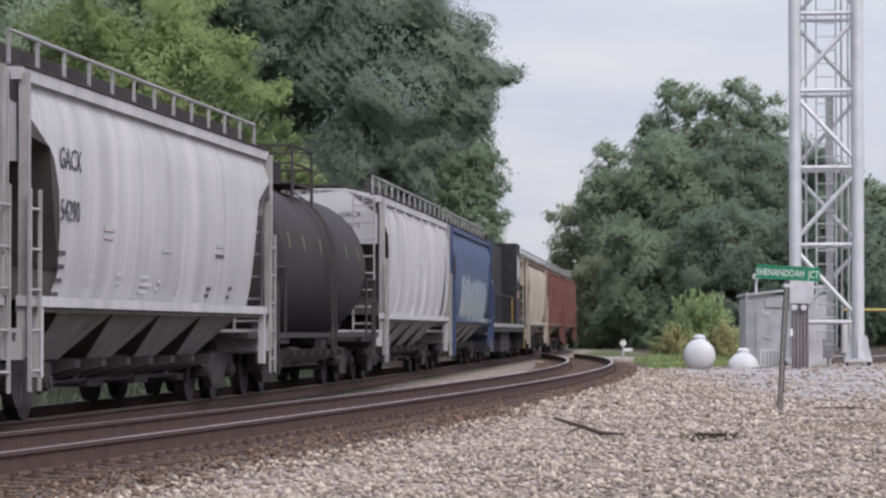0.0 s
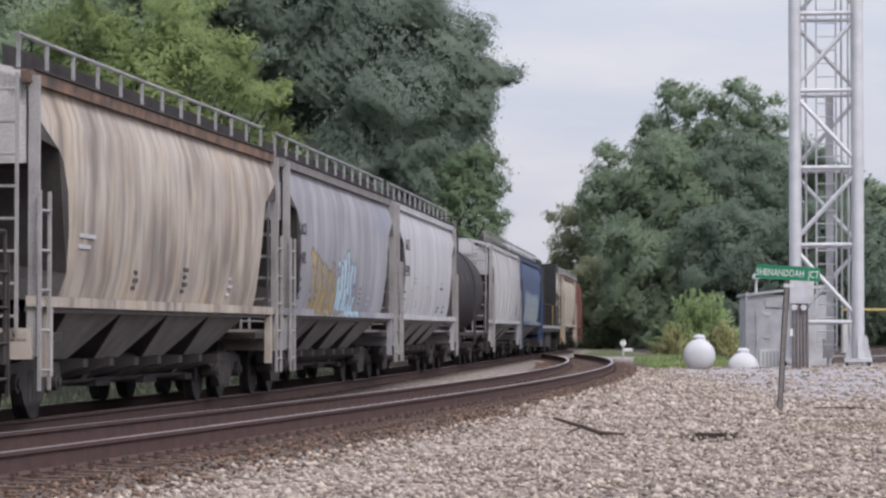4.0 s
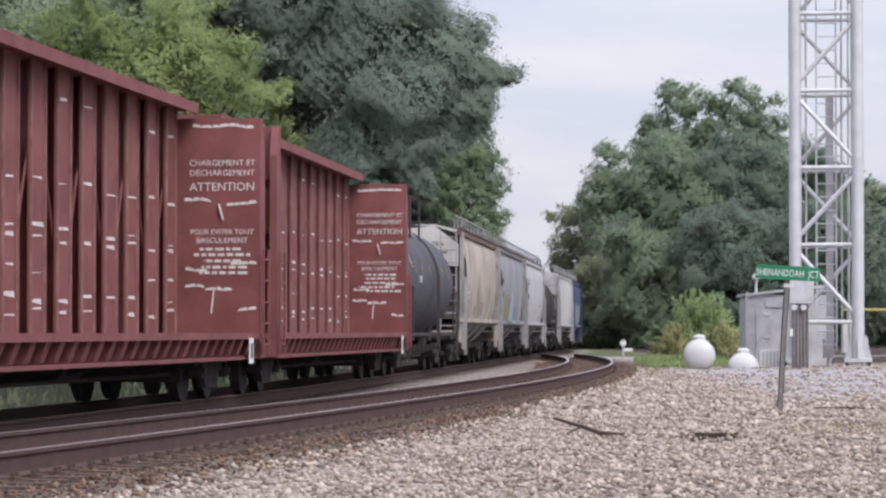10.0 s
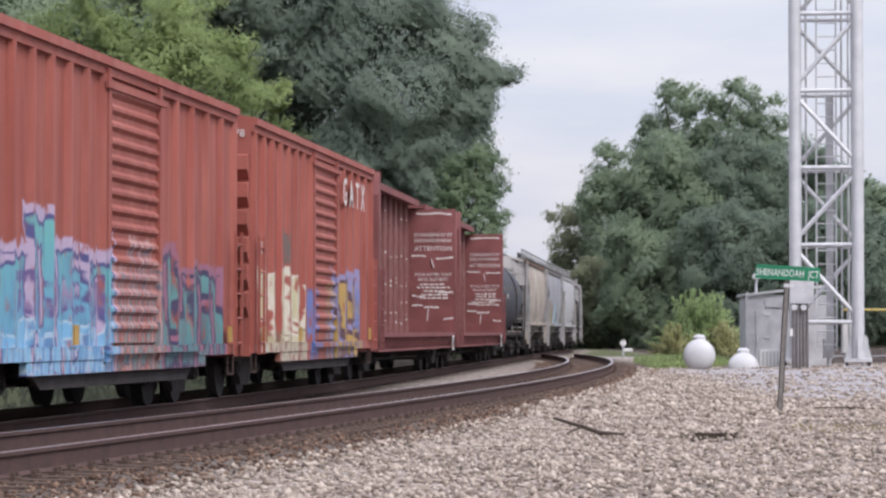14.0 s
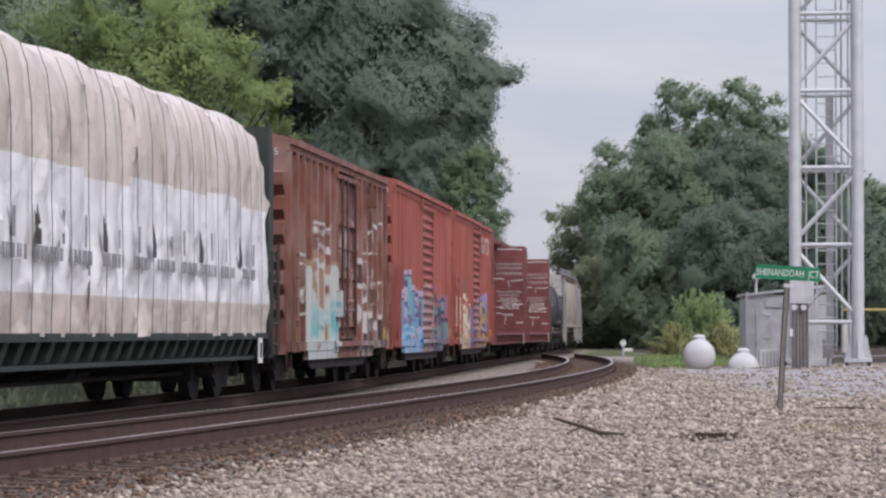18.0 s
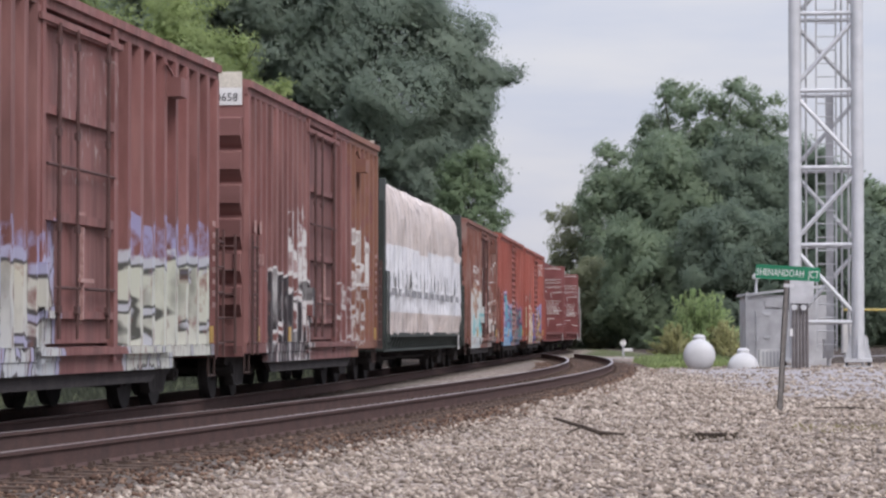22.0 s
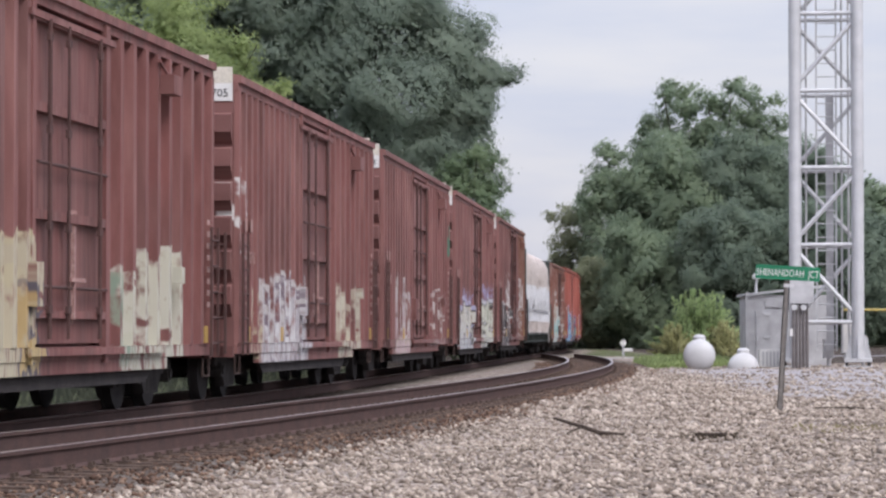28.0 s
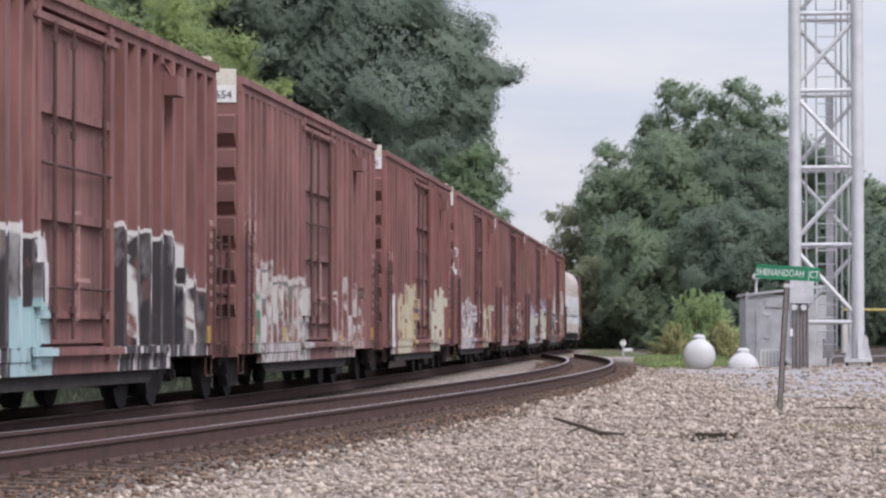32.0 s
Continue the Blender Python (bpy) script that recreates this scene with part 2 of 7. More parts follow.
def centre_line(x0, heading, curve, s0, s1):
    """Samples of a centre line: distance, x, y, heading; it passes (x0, 20) at distance 0. Heading is measured from +y towards +x."""
    s = np.arange(s0, s1 + STEP / 2, STEP)
    k = np.interp(s, [c[0] for c in curve], [c[1] for c in curve])
    th = np.concatenate([[0], np.cumsum((k[1:] + k[:-1]) / 2 * STEP)])
    i0 = int(round(-s0 / STEP))
    th += heading - th[i0]
    x = np.concatenate([[0], np.cumsum((np.sin(th)[1:] + np.sin(th)[:-1]) / 2 * STEP)])
    y = np.concatenate([[0], np.cumsum((np.cos(th)[1:] + np.cos(th)[:-1]) / 2 * STEP)])
    return s, x - x[i0] + x0, y - y[i0] + 20, th


TRAIN_Z = -0.06
TRAIN = centre_line(-7.779, 0.14686, [(-90, 0), (-30, -0.00136), (20, -0.00138), (60, -0.00022), (100, 0.00012), (136, 0.00005), (160, -0.0042), (300, -0.0042), (380, -0.002), (520, 0)], -300, 520)
NEAR = centre_line(-5.067, 0.18811, [(-90, 0), (-30, -0.00112), (20, -0.0012), (60, -0.00232), (100, -0.00274), (140, -0.00274)], -120, 113)


def on_track(line, s, side=0.0, z=0.0):
    """The place at distance s along a centre line, side metres to its right, and the heading there."""
    x, y, th = (float(np.interp(s, line[0], c)) for c in line[1:])
    return Vector((x + side * math.cos(th), y - side * math.sin(th), z)), th


def gone(t):
    """How far the train has run since the start."""
    return 8.0868 * t + 0.030869 * t * t / 2


def car_pose(u, half, t):
    """Pose of a car whose middle is u metres along the track at the start, riding on two trucks half metres from its middle."""
    s = u + gone(t)
    a, b = on_track(TRAIN, s + half)[0], on_track(TRAIN, s - half)[0]
    c, d = (a + b) / 2, a - b
    return pose(c.x, c.y, TRAIN_Z, 0, 0, math.degrees(math.atan2(d.y, d.x)))


RUNNING = []

# ---- colours ----
BROWN = (0.2, 0.077, 0.071)
RED = (0.30, 0.088, 0.068)
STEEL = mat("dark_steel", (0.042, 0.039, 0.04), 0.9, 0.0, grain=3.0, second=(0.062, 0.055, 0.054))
FRAME_STEEL = mat("dusty_cast_steel", (0.07, 0.064, 0.063), 0.9, 0.0, grain=4.0, second=(0.045, 0.042, 0.042))
WHEEL = mat("wheel_steel", (0.048, 0.043, 0.043), 0.85, 0.1, grain=5.0)
RUST = mat("rail_rust", (0.088, 0.055, 0.05), 0.9, 0.0, grain=4.0, second=(0.062, 0.044, 0.041))
SHINE = mat("rail_head_steel", (0.36, 0.31, 0.30), 0.38, 0.85, amount=0.3, grain=8.0)
WOOD = mat("tie_wood", (0.11, 0.078, 0.063), 0.95, grain=9.0, second=(0.05, 0.038, 0.033), bump=0.5)
GALV = mat("galvanised_steel", (0.5, 0.505, 0.52), 0.55, 0.35, grain=2.0, amount=0.25, second=(0.4, 0.405, 0.42))
WHITE = mat("white_paint", (0.62, 0.61, 0.60), 0.55, grain=2.0, amount=0.2, second=(0.52, 0.52, 0.51))
TANK_WHITE = mat("tank_white", (0.44, 0.44, 0.45), 0.45, grain=2.0, amount=0.2, second=(0.38, 0.38, 0.385))
GREY = mat("grey_paint", (0.43, 0.43, 0.445), 0.6, grain=2.0, amount=0.25)
BLACK = mat("black_paint", (0.03, 0.029, 0.031), 0.8, grain=3.0)
GREEN = mat("sign_green", (0.005, 0.17, 0.08), 0.4, grain=3.0, amount=0.2)
CREAM = mat("cream_board", (0.62, 0.58, 0.5), 0.7, grain=3.0)
YELLOW = mat("yellow_paint", (0.4, 0.25, 0.06), 0.6, grain=3.0)
MARK = mat("faded_white_marks", (0.62, 0.6, 0.58), 0.7, grain=12.0, second=(0.4, 0.36, 0.34))
PRINT = mat("faded_print", (0.13, 0.13, 0.14), 0.7, grain=14.0, second=(0.3, 0.3, 0.31))
INK = mat("dark_marks", (0.06, 0.06, 0.065), 0.7, grain=10.0)
REDMARK = mat("faded_marks", (0.3, 0.27, 0.275), 0.8, grain=14.0, second=(0.38, 0.37, 0.375))
FADED = mat("faded_pink_marks", (0.36, 0.24, 0.22), 0.8, grain=14.0, second=(0.22, 0.11, 0.10))
RAIL_GREY = mat("railing_grey", (0.3, 0.295, 0.295), 0.6, 0.2, grain=4.0)
GREY_BROWN = mat("grey_brown_sheet", (0.20, 0.188, 0.182), 0.85, grain=2.0, second=(0.12, 0.11, 0.105))
# lit and shaded tones of the hopper undersides, put into the colour
CHUTE = mat("lit_chute_sheet", (0.27, 0.255, 0.25), 0.8, grain=2.0, second=(0.16, 0.15, 0.145))
SHADE_SOOT = mat("shade_and_soot", (0.075, 0.07, 0.068), 0.9, grain=2.0, second=(0.045, 0.042, 0.04))
DOOR_IRON = mat("grimy_door_iron", (0.095, 0.05, 0.046), 0.85, grain=3.0, second=(0.06, 0.036, 0.034))
DULL_STEEL = mat("dull_brown_steel", (0.06, 0.038, 0.034), 0.85, grain=3.0)
PALE = mat("faded_stripe", (0.22, 0.19, 0.12), 0.7, grain=9.0)
BARK = mat("bark", (0.075, 0.06, 0.05), 0.95, grain=5.0, bump=0.8)


# ---- ground: one sheet ----
def dist_to(line, x, y):
    """Signed distance to a centre line, positive on its right."""
    step = slice(0, None, 4)
    lx, ly, th = line[1][step], line[2][step], line[3][step]
    out = np.empty(len(x))
    for i in range(0, len(x), 20000):
        q = slice(i, i + 20000)
        dx, dy = x[q, None] - lx, y[q, None] - ly
        j = np.argmin(dx * dx + dy * dy, axis=1)
        r = np.arange(len(j))
        out[q] = dx[r, j] * np.cos(th[j]) - dy[r, j] * np.sin(th[j])
        far = np.hypot(dx[r, j], dy[r, j])
        out[q] = np.where(np.abs(out[q]) < 0.8 * far, np.sign(out[q] + 1e-9) * far, out[q])
    return out


def smooth(a, b, x):
    k = np.clip((x - a) / (b - a), 0, 1)
    return k * k * (3 - 2 * k)


def ground_height(x, y):
    dn, dt = dist_to(NEAR, x, y), dist_to(TRAIN, x, y)
    flat = -0.36 + 0.19 * smooth(35, 88, y) + 0.25 * smooth(100, 200, y) * smooth(12, 40, x)
    back = -0.95 + 0.9 * smooth(4, 30, -dt)
    base = np.where(dt < -1.0, back, flat)
    bed = -0.25
    kn = 1 - smooth(1.65, 2.9, np.abs(dn))
    kt = 1 - smooth(1.65, 3.2, np.abs(dt))
    between = (dt > 0) & (dn < 0)
    k = np.where(between, 1.0, np.maximum(kn, kt))
    lump = 0.025 * np.sin(x * 1.3 + 0.6 * y) * np.sin(0.47 * y - 0.8 * x) + 0.015 * np.sin(3.1 * x + 1.7 * y)
    return base * (1 - k) + bed * k + lump * (1 - 0.7 * k)


def spread(a, b, step, end):
    """Even steps from a to b, then growing ones out to -end and end."""
    mid = list(np.arange(a, b, step))
    lo, hi, d = [], [], step
    while (hi[-1] if hi else b) < end:
        d *= 1.28
        hi.append((hi[-1] if hi else b) + d)
    d = step
    while (lo[-1] if lo else a) > -end:
        d *= 1.28
        lo.append((lo[-1] if lo else a) - d)
    return np.array(lo[::-1] + mid + hi)


def ground_material():
    m = bpy.data.materials.new("ground_gravel_and_grass")
    m.use_nodes = True
    n, l = m.node_tree.nodes, m.node_tree.links
    b = n["Principled BSDF"]
    b.inputs["Roughness"].default_value = 0.95
    b.inputs["Specular IOR Level"].default_value = 0.08
    tc = n.new("ShaderNodeTexCoord")
    st = n.new("ShaderNodeTexVoronoi")
    st.inputs["Scale"].default_value = 17.0
    l.new(tc.outputs["Object"], st.inputs["Vector"])
    bw = n.new("ShaderNodeSeparateColor")
    l.new(st.outputs["Color"], bw.inputs["Color"])
    cr = n.new("ShaderNodeValToRGB")
    e = cr.color_ramp.elements
    e[0].color, e[1].color = (0.09, 0.068, 0.057, 1), (0.44, 0.39, 0.345, 1)
    mid = e.new(0.45)
    mid.color = (0.23, 0.19, 0.162, 1)
    l.new(bw.outputs[0], cr.inputs["Fac"])
    # dark brown track bed, with shade round the train tinted in, weight stored on the sheet
    at = n.new("ShaderNodeAttribute")
    at.attribute_name = "cover"
    sp = n.new("ShaderNodeSeparateColor")
    l.new(at.outputs["Color"], sp.inputs["Color"])
    soil = n.new("ShaderNodeTexNoise")
    soil.inputs["Scale"].default_value, soil.inputs["Detail"].default_value = 1.4, 8.0
    l.new(tc.outputs["Object"], soil.inputs["Vector"])

    def over(base, col, weight, tint=None):
        w = n.new("ShaderNodeMath")
        w.operation, w.use_clamp = "MULTIPLY_ADD", True
        w.inputs[1].default_value = 1.0
        l.new(weight, w.inputs[0])
        sh = n.new("ShaderNodeMapRange")
        sh.inputs["From Min"].default_value, sh.inputs["From Max"].default_value = 0.3, 0.7
        sh.inputs["To Min"].default_value, sh.inputs["To Max"].default_value = -0.25, 0.15
        l.new(soil.outputs["Fac"], sh.inputs["Value"])
        l.new(sh.outputs["Result"], w.inputs[2])
        x = n.new("ShaderNodeMix")
        x.data_type = "RGBA"
        if tint:
            x.blend_type = "MULTIPLY"
        x.inputs["B"].default_value = (*col, 1)
        l.new(weight if tint else w.outputs[0], x.inputs["Factor"])
        l.new(base, x.inputs["A"])
        return x.outputs["Result"]

    out = over(cr.outputs["Color"], (0.11, 0.092, 0.085), sp.outputs[0], True)
    out = over(out, (0.07, 0.085, 0.035), sp.outputs[1])
    out = over(out, (0.30, 0.297, 0.32), sp.outputs[2])
    l.new(out, b.inputs["Base Color"])
    bp = n.new("ShaderNodeBump")
    bp.inputs["Strength"].default_value, bp.inputs["Distance"].default_value = 0.9, 0.04
    l.new(st.outputs["Distance"], bp.inputs["Height"])
    bp.invert = True
    l.new(bp.outputs["Normal"], b.inputs["Normal"])
    return m


GX, GY = spread(-16, 24, 0.4, 2600), spread(12, 150, 0.4, 2600)
gx, gy = (a.reshape(-1) for a in np.meshgrid(GX, GY))
gz = ground_height(gx, gy)
gme = bpy.data.meshes.new("ground")
nx, ny = len(GX), len(GY)
idx = np.arange(nx * ny).reshape(ny, nx)
gme.vertices.add(nx * ny)
gme.vertices.foreach_set("co", np.stack([gx, gy, gz], 1).astype(np.float32).reshape(-1))
quads = np.stack([idx[:-1, :-1], idx[:-1, 1:], idx[1:, 1:], idx[1:, :-1]], -1).reshape(-1, 4)
gme.loops.add(quads.size)
gme.loops.foreach_set("vertex_index", quads.reshape(-1).astype(np.int32))
gme.polygons.add(len(quads))
gme.polygons.foreach_set("loop_start", np.arange(0, quads.size, 4, dtype=np.int32))
gme.polygons.foreach_set("use_smooth", [True] * len(quads))
gme.update(calc_edges=True)
dn, dt = dist_to(NEAR, gx, gy), dist_to(TRAIN, gx, gy)
# full weight under and behind the train: dark ballast plus painted occlusion
brown = np.where(dt < 2.6, np.where(dt < -1, 1.0 - 0.12 * smooth(4.0, 9.0, -dt), np.clip(1.4 - np.abs(dt) / 3.0, 0, 1)), 0)
brown = np.maximum(brown, 0.72 * (1 - smooth(1.7, 2.5, np.abs(dn))))
brown = np.maximum(brown, np.where((dt > 0) & (dn < 0), 0.9, 0))
brown = brown * (1 - 0.85 * smooth(52, 72, gy) * (1 - smooth(-0.6, 0.6, np.abs(dt - 2.6) - 1.2)))
grass = np.maximum(0.75 * smooth(12.0, 17.0, -dt), smooth(94, 104, gy - 10 * smooth(10, 12, gx)) * smooth(2.4, 4.0, dn) * smooth(1.5, 3, dt))
litter = smooth(98, 106, gy) * smooth(10.2, 11.2, gx)
grass = np.maximum(grass * (1 - litter), smooth(24, 40, gx))
brown = np.maximum(brown, 0.9 * litter)
for px, py, pr in ((3.6, 36, 0.5), (4.9, 33.5, 1.0), (6.6, 40, 1.4), (5.2, 29, 1.1), (0.6, 28, 0.8), (2.2, 24.5, 0.9), (7.0, 52, 1.2)):
    brown = np.maximum(brown, 0.55 * np.exp(-(((gx - px) / pr) ** 2 + ((gy - py) / (2.2 * pr)) ** 2)))
road = smooth(0.7, 1.0, 1 - np.abs(gy - 128 - 0.5 * (gx - 7)) / 9) * smooth(2.0, 3.0, np.minimum(np.abs(dt), 50)) * (dt > 0)
road = np.maximum(road, 0.75 * smooth(5.5, 8.0, gx) * smooth(48, 60, gy) * (1 - smooth(84, 92, gy)))
att = gme.color_attributes.new("cover", "FLOAT_COLOR", "POINT")
att.data.foreach_set("color", np.stack([brown, grass * (1 - road), road, np.ones_like(road)], 1).astype(np.float32).reshape(-1))
GROUND = ground_material()
gme.materials.append(GROUND)
ground = tagged(new("ground", gme), "grey crushed-stone ground with brown track bed and grass", "ground", kind="structure")


# ---- rails and ties ----
def rail_rings(line, side, z, s0, s1):
    prof = [(-0.037, -0.003), (0.037, -0.003), (0.037, -0.036), (0.012, -0.05), (0.011, -0.178), (0.06, -0.194), (0.07, -0.207), (-0.07, -0.207), (-0.06, -0.194), (-0.011, -0.178), (-0.012, -0.05), (-0.037, -0.036)]
    rings, caps = [], []
    for s in np.arange(s0, s1, 1.5):
        p, th = on_track(line, s, side, z)
        c, d = math.cos(th), math.sin(th)
        rings.append([(p.x + a * c, p.y - a * d, p.z + b) for a, b in prof])
        caps.append([(p.x + a * c, p.y - a * d, p.z + b) for a, b in ((-0.034, 0.0), (0.034, 0.0), (0.034, -0.003), (-0.034, -0.003))])
    return rings, caps


def track(name, line, z, s0, s1, label):
    t = thing(name, label, "railway track", kind="structure")
    for side in (0.7525, -0.7525):
        rings, caps = rail_rings(line, side, z, s0, s1)
        r = part("rail", Shape().loft(rings), RUST, t, "rusty brown steel rail")
        part("rail_head", Shape().loft(caps), SHINE, r, "worn bright running surface")
    return t


tie_shape = Shape().box(-1.3, 1.3, -0.115, 0.115, -0.20, 0.0)
for sx in (-0.7525, 0.7525):
    tie_shape.box(sx - 0.19, sx + 0.19, -0.095, 0.095, 0.0, 0.018)
    for e in (-0.1, 0.1):
        for q in (-0.05, 0.05):
            tie_shape.box(sx + e - 0.018, sx + e + 0.018, q - 0.016, q + 0.016, 0.018, 0.055)
tie_mesh = fix(tie_shape.mesh("tie", WOOD))

near_track = track("track_near", NEAR, 0.0, -60, 112, "empty curved railway track with rusty rails on ties")
train_track = track("track_train", TRAIN, TRAIN_Z, -280, 500, "curved railway track that the freight train runs on")
for line, owner, z, s0, n in ((NEAR, near_track, 0.0, -8, 235), (TRAIN, train_track, TRAIN_Z, -14, 300)):
    for i in range(n):
        p, th = on_track(line, s0 + 0.51 * i, random.uniform(-0.03, 0.03), z - 0.226)
        o = part("tie", tie_mesh, None, owner)
        o.matrix_basis = pose(p.x, p.y, p.z, 0, 0, -math.degrees(th) + random.uniform(-1, 1))


# ---- loose stones ----
def stones(name, label, count, place, size, material):
    """Angular stones strewn by place(n) -> x, y; one joined object."""
    base = np.array([(1, 0, 0), (-1, 0, 0), (0, 1, 0), (0, -1, 0), (0, 0, 1), (0, 0, -1)], float)
    tri = np.array([(0, 2, 4), (2, 1, 4), (1, 3, 4), (3, 0, 4), (2, 0, 5), (1, 2, 5), (3, 1, 5), (0, 3, 5)])
    x, y = place(count)
    n = len(x)
    z = ground_height(x, y)
    r = size * np.exp(np.random.normal(0, 0.3, n))
    v = base[None] * (0.6 + 0.6 * np.random.rand(n, 6, 1)) * r[:, None, None] * np.array([1.0, 0.85, 0.62]) + np.random.normal(0, 0.12, (n, 6, 3)) * r[:, None, None]
    a = np.random.rand(n) * 6.283
    c, s = np.cos(a)[:, None], np.sin(a)[:, None]
    v = np.stack([v[..., 0] * c - v[..., 1] * s, v[..., 0] * s + v[..., 1] * c, v[..., 2]], -1)
    v += np.stack([x, y, z + 0.25 * r], -1)[:, None]
    f = (tri[None] + (np.arange(n) * 6)[:, None, None]).reshape(-1, 3)
    me = bpy.data.meshes.new(name)
    me.vertices.add(6 * n)
    me.vertices.foreach_set("co", v.astype(np.float32).reshape(-1))
    me.loops.add(f.size)
    me.loops.foreach_set("vertex_index", f.reshape(-1).astype(np.int32))
    me.polygons.add(len(f))
    me.polygons.foreach_set("loop_start", np.arange(0, f.size, 3, dtype=np.int32))
    me.materials.append(material)
    me.update(calc_edges=True)
    return tagged(new(name, me), label, "stones", kind="stuff")


def stone_material(name, lo, mid, hi):
    m = mat(name, mid, 0.95, amount=0.35, bump_scale=60)
    n, l = m.node_tree.nodes, m.node_tree.links
    geo = n.new("ShaderNodeNewGeometry")
    cr = n.new("ShaderNodeValToRGB")
    e = cr.color_ramp.elements
    e[0].color, e[1].color = (*lo, 1), (*hi, 1)
    k = e.new(0.5)
    k.color = (*mid, 1)
    l.new(geo.outputs["Random Per Island"], cr.inputs["Fac"])
    b = n["Principled BSDF"]
    mx = n.new("ShaderNodeMix")
    mx.data_type, mx.blend_type = "RGBA", "MIX"
    mx.inputs["Factor"].default_value = 0.85
    l.new(b.inputs["Base Color"].links[0].from_socket, mx.inputs["A"])
    l.new(cr.outputs["Color"], mx.inputs["B"])
    l.new(mx.outputs["Result"], b.inputs["Base Color"])
    return m


def by_near(lo, hi, d0, d1, power=1.0):
    def place(n):
        s = lo + (hi - lo) * np.random.rand(n) ** power
        d = d0 + (d1 - d0) * np.random.rand(n)
        x, y, th = (np.interp(s, NEAR[0], c) for c in NEAR[1:])
        x, y = x + d * np.cos(th), y - d * np.sin(th)
        # few stones on the packed yard before the tower
        keep = np.random.rand(n) > 0.85 * smooth(5.5, 7.5, x) * smooth(50, 58, y)
        return x[keep], y[keep]
    return place


STONE = stone_material("limestone", (0.125, 0.1, 0.083), (0.27, 0.225, 0.187), (0.47, 0.41, 0.35))
BROWN_STONE = stone_material("rust_stained_stone", (0.05, 0.032, 0.026), (0.115, 0.072, 0.053), (0.25, 0.175, 0.13))
stones("gravel", "pale grey and buff crushed limestone strewn over the ground", 52000, by_near(-6, 60, 1.95, 9.5, 1.35), 0.032, STONE)
stones("gravel", "pale grey crushed limestone beyond the sign", 22000, by_near(25, 85, 1.6, 16, 1.0), 0.05, STONE)
stones("ballast", "rust-stained brown ballast round the ties", 30000, by_near(-8, 95, -1.9, 2.25, 1.3), 0.027, BROWN_STONE)


# ---- trees ----
def unit(v):
    return v / (np.linalg.norm(v, axis=1)[:, None] + 1e-9)


def leaf_cloud(tufts, leaf, cover, rng, blade=1.0):
    """Leaves over many tufts (centre, radii, bough direction): centres, half axes and shading directions."""
    P, A, B, N = [], [], [], []
    for c, r, far, thin in tufts:
        n = max(12, int(thin * cover * 9.0 * r[0] * (r[0] + r[2]) / 2 / (leaf * leaf)))
        d = unit(rng.normal(size=(n, 3)))
        rad = 1.03 - 0.3 * rng.random(n) ** 1.8 + 0.07 * rng.normal(size=n)
        P.append(np.array(c) + d * np.array(r) * rad[:, None])
        up = unit(0.5 * d + 0.5 * np.array(far) + np.array([0, 0, 0.3]) + 0.45 * rng.normal(size=(n, 3)))
        a = unit(np.cross(up, rng.normal(size=(n, 3)))) if blade == 1.0 else unit(0.7 * d + np.array([0, 0, 0.9]) + 0.35 * rng.normal(size=(n, 3)))
        b = unit(np.cross(up, a))
        s = leaf * np.exp(rng.normal(0, 0.3, n))[:, None]
        P[-1] = P[-1]
        A.append(a * s * blade), B.append(b * s)
        N.append(unit(0.3 * d + 0.6 * np.array(far) + np.array([0, 0, 0.3]) + 0.15 * rng.normal(size=(n, 3))))
    return [np.concatenate(q) for q in (P, A, B, N)]


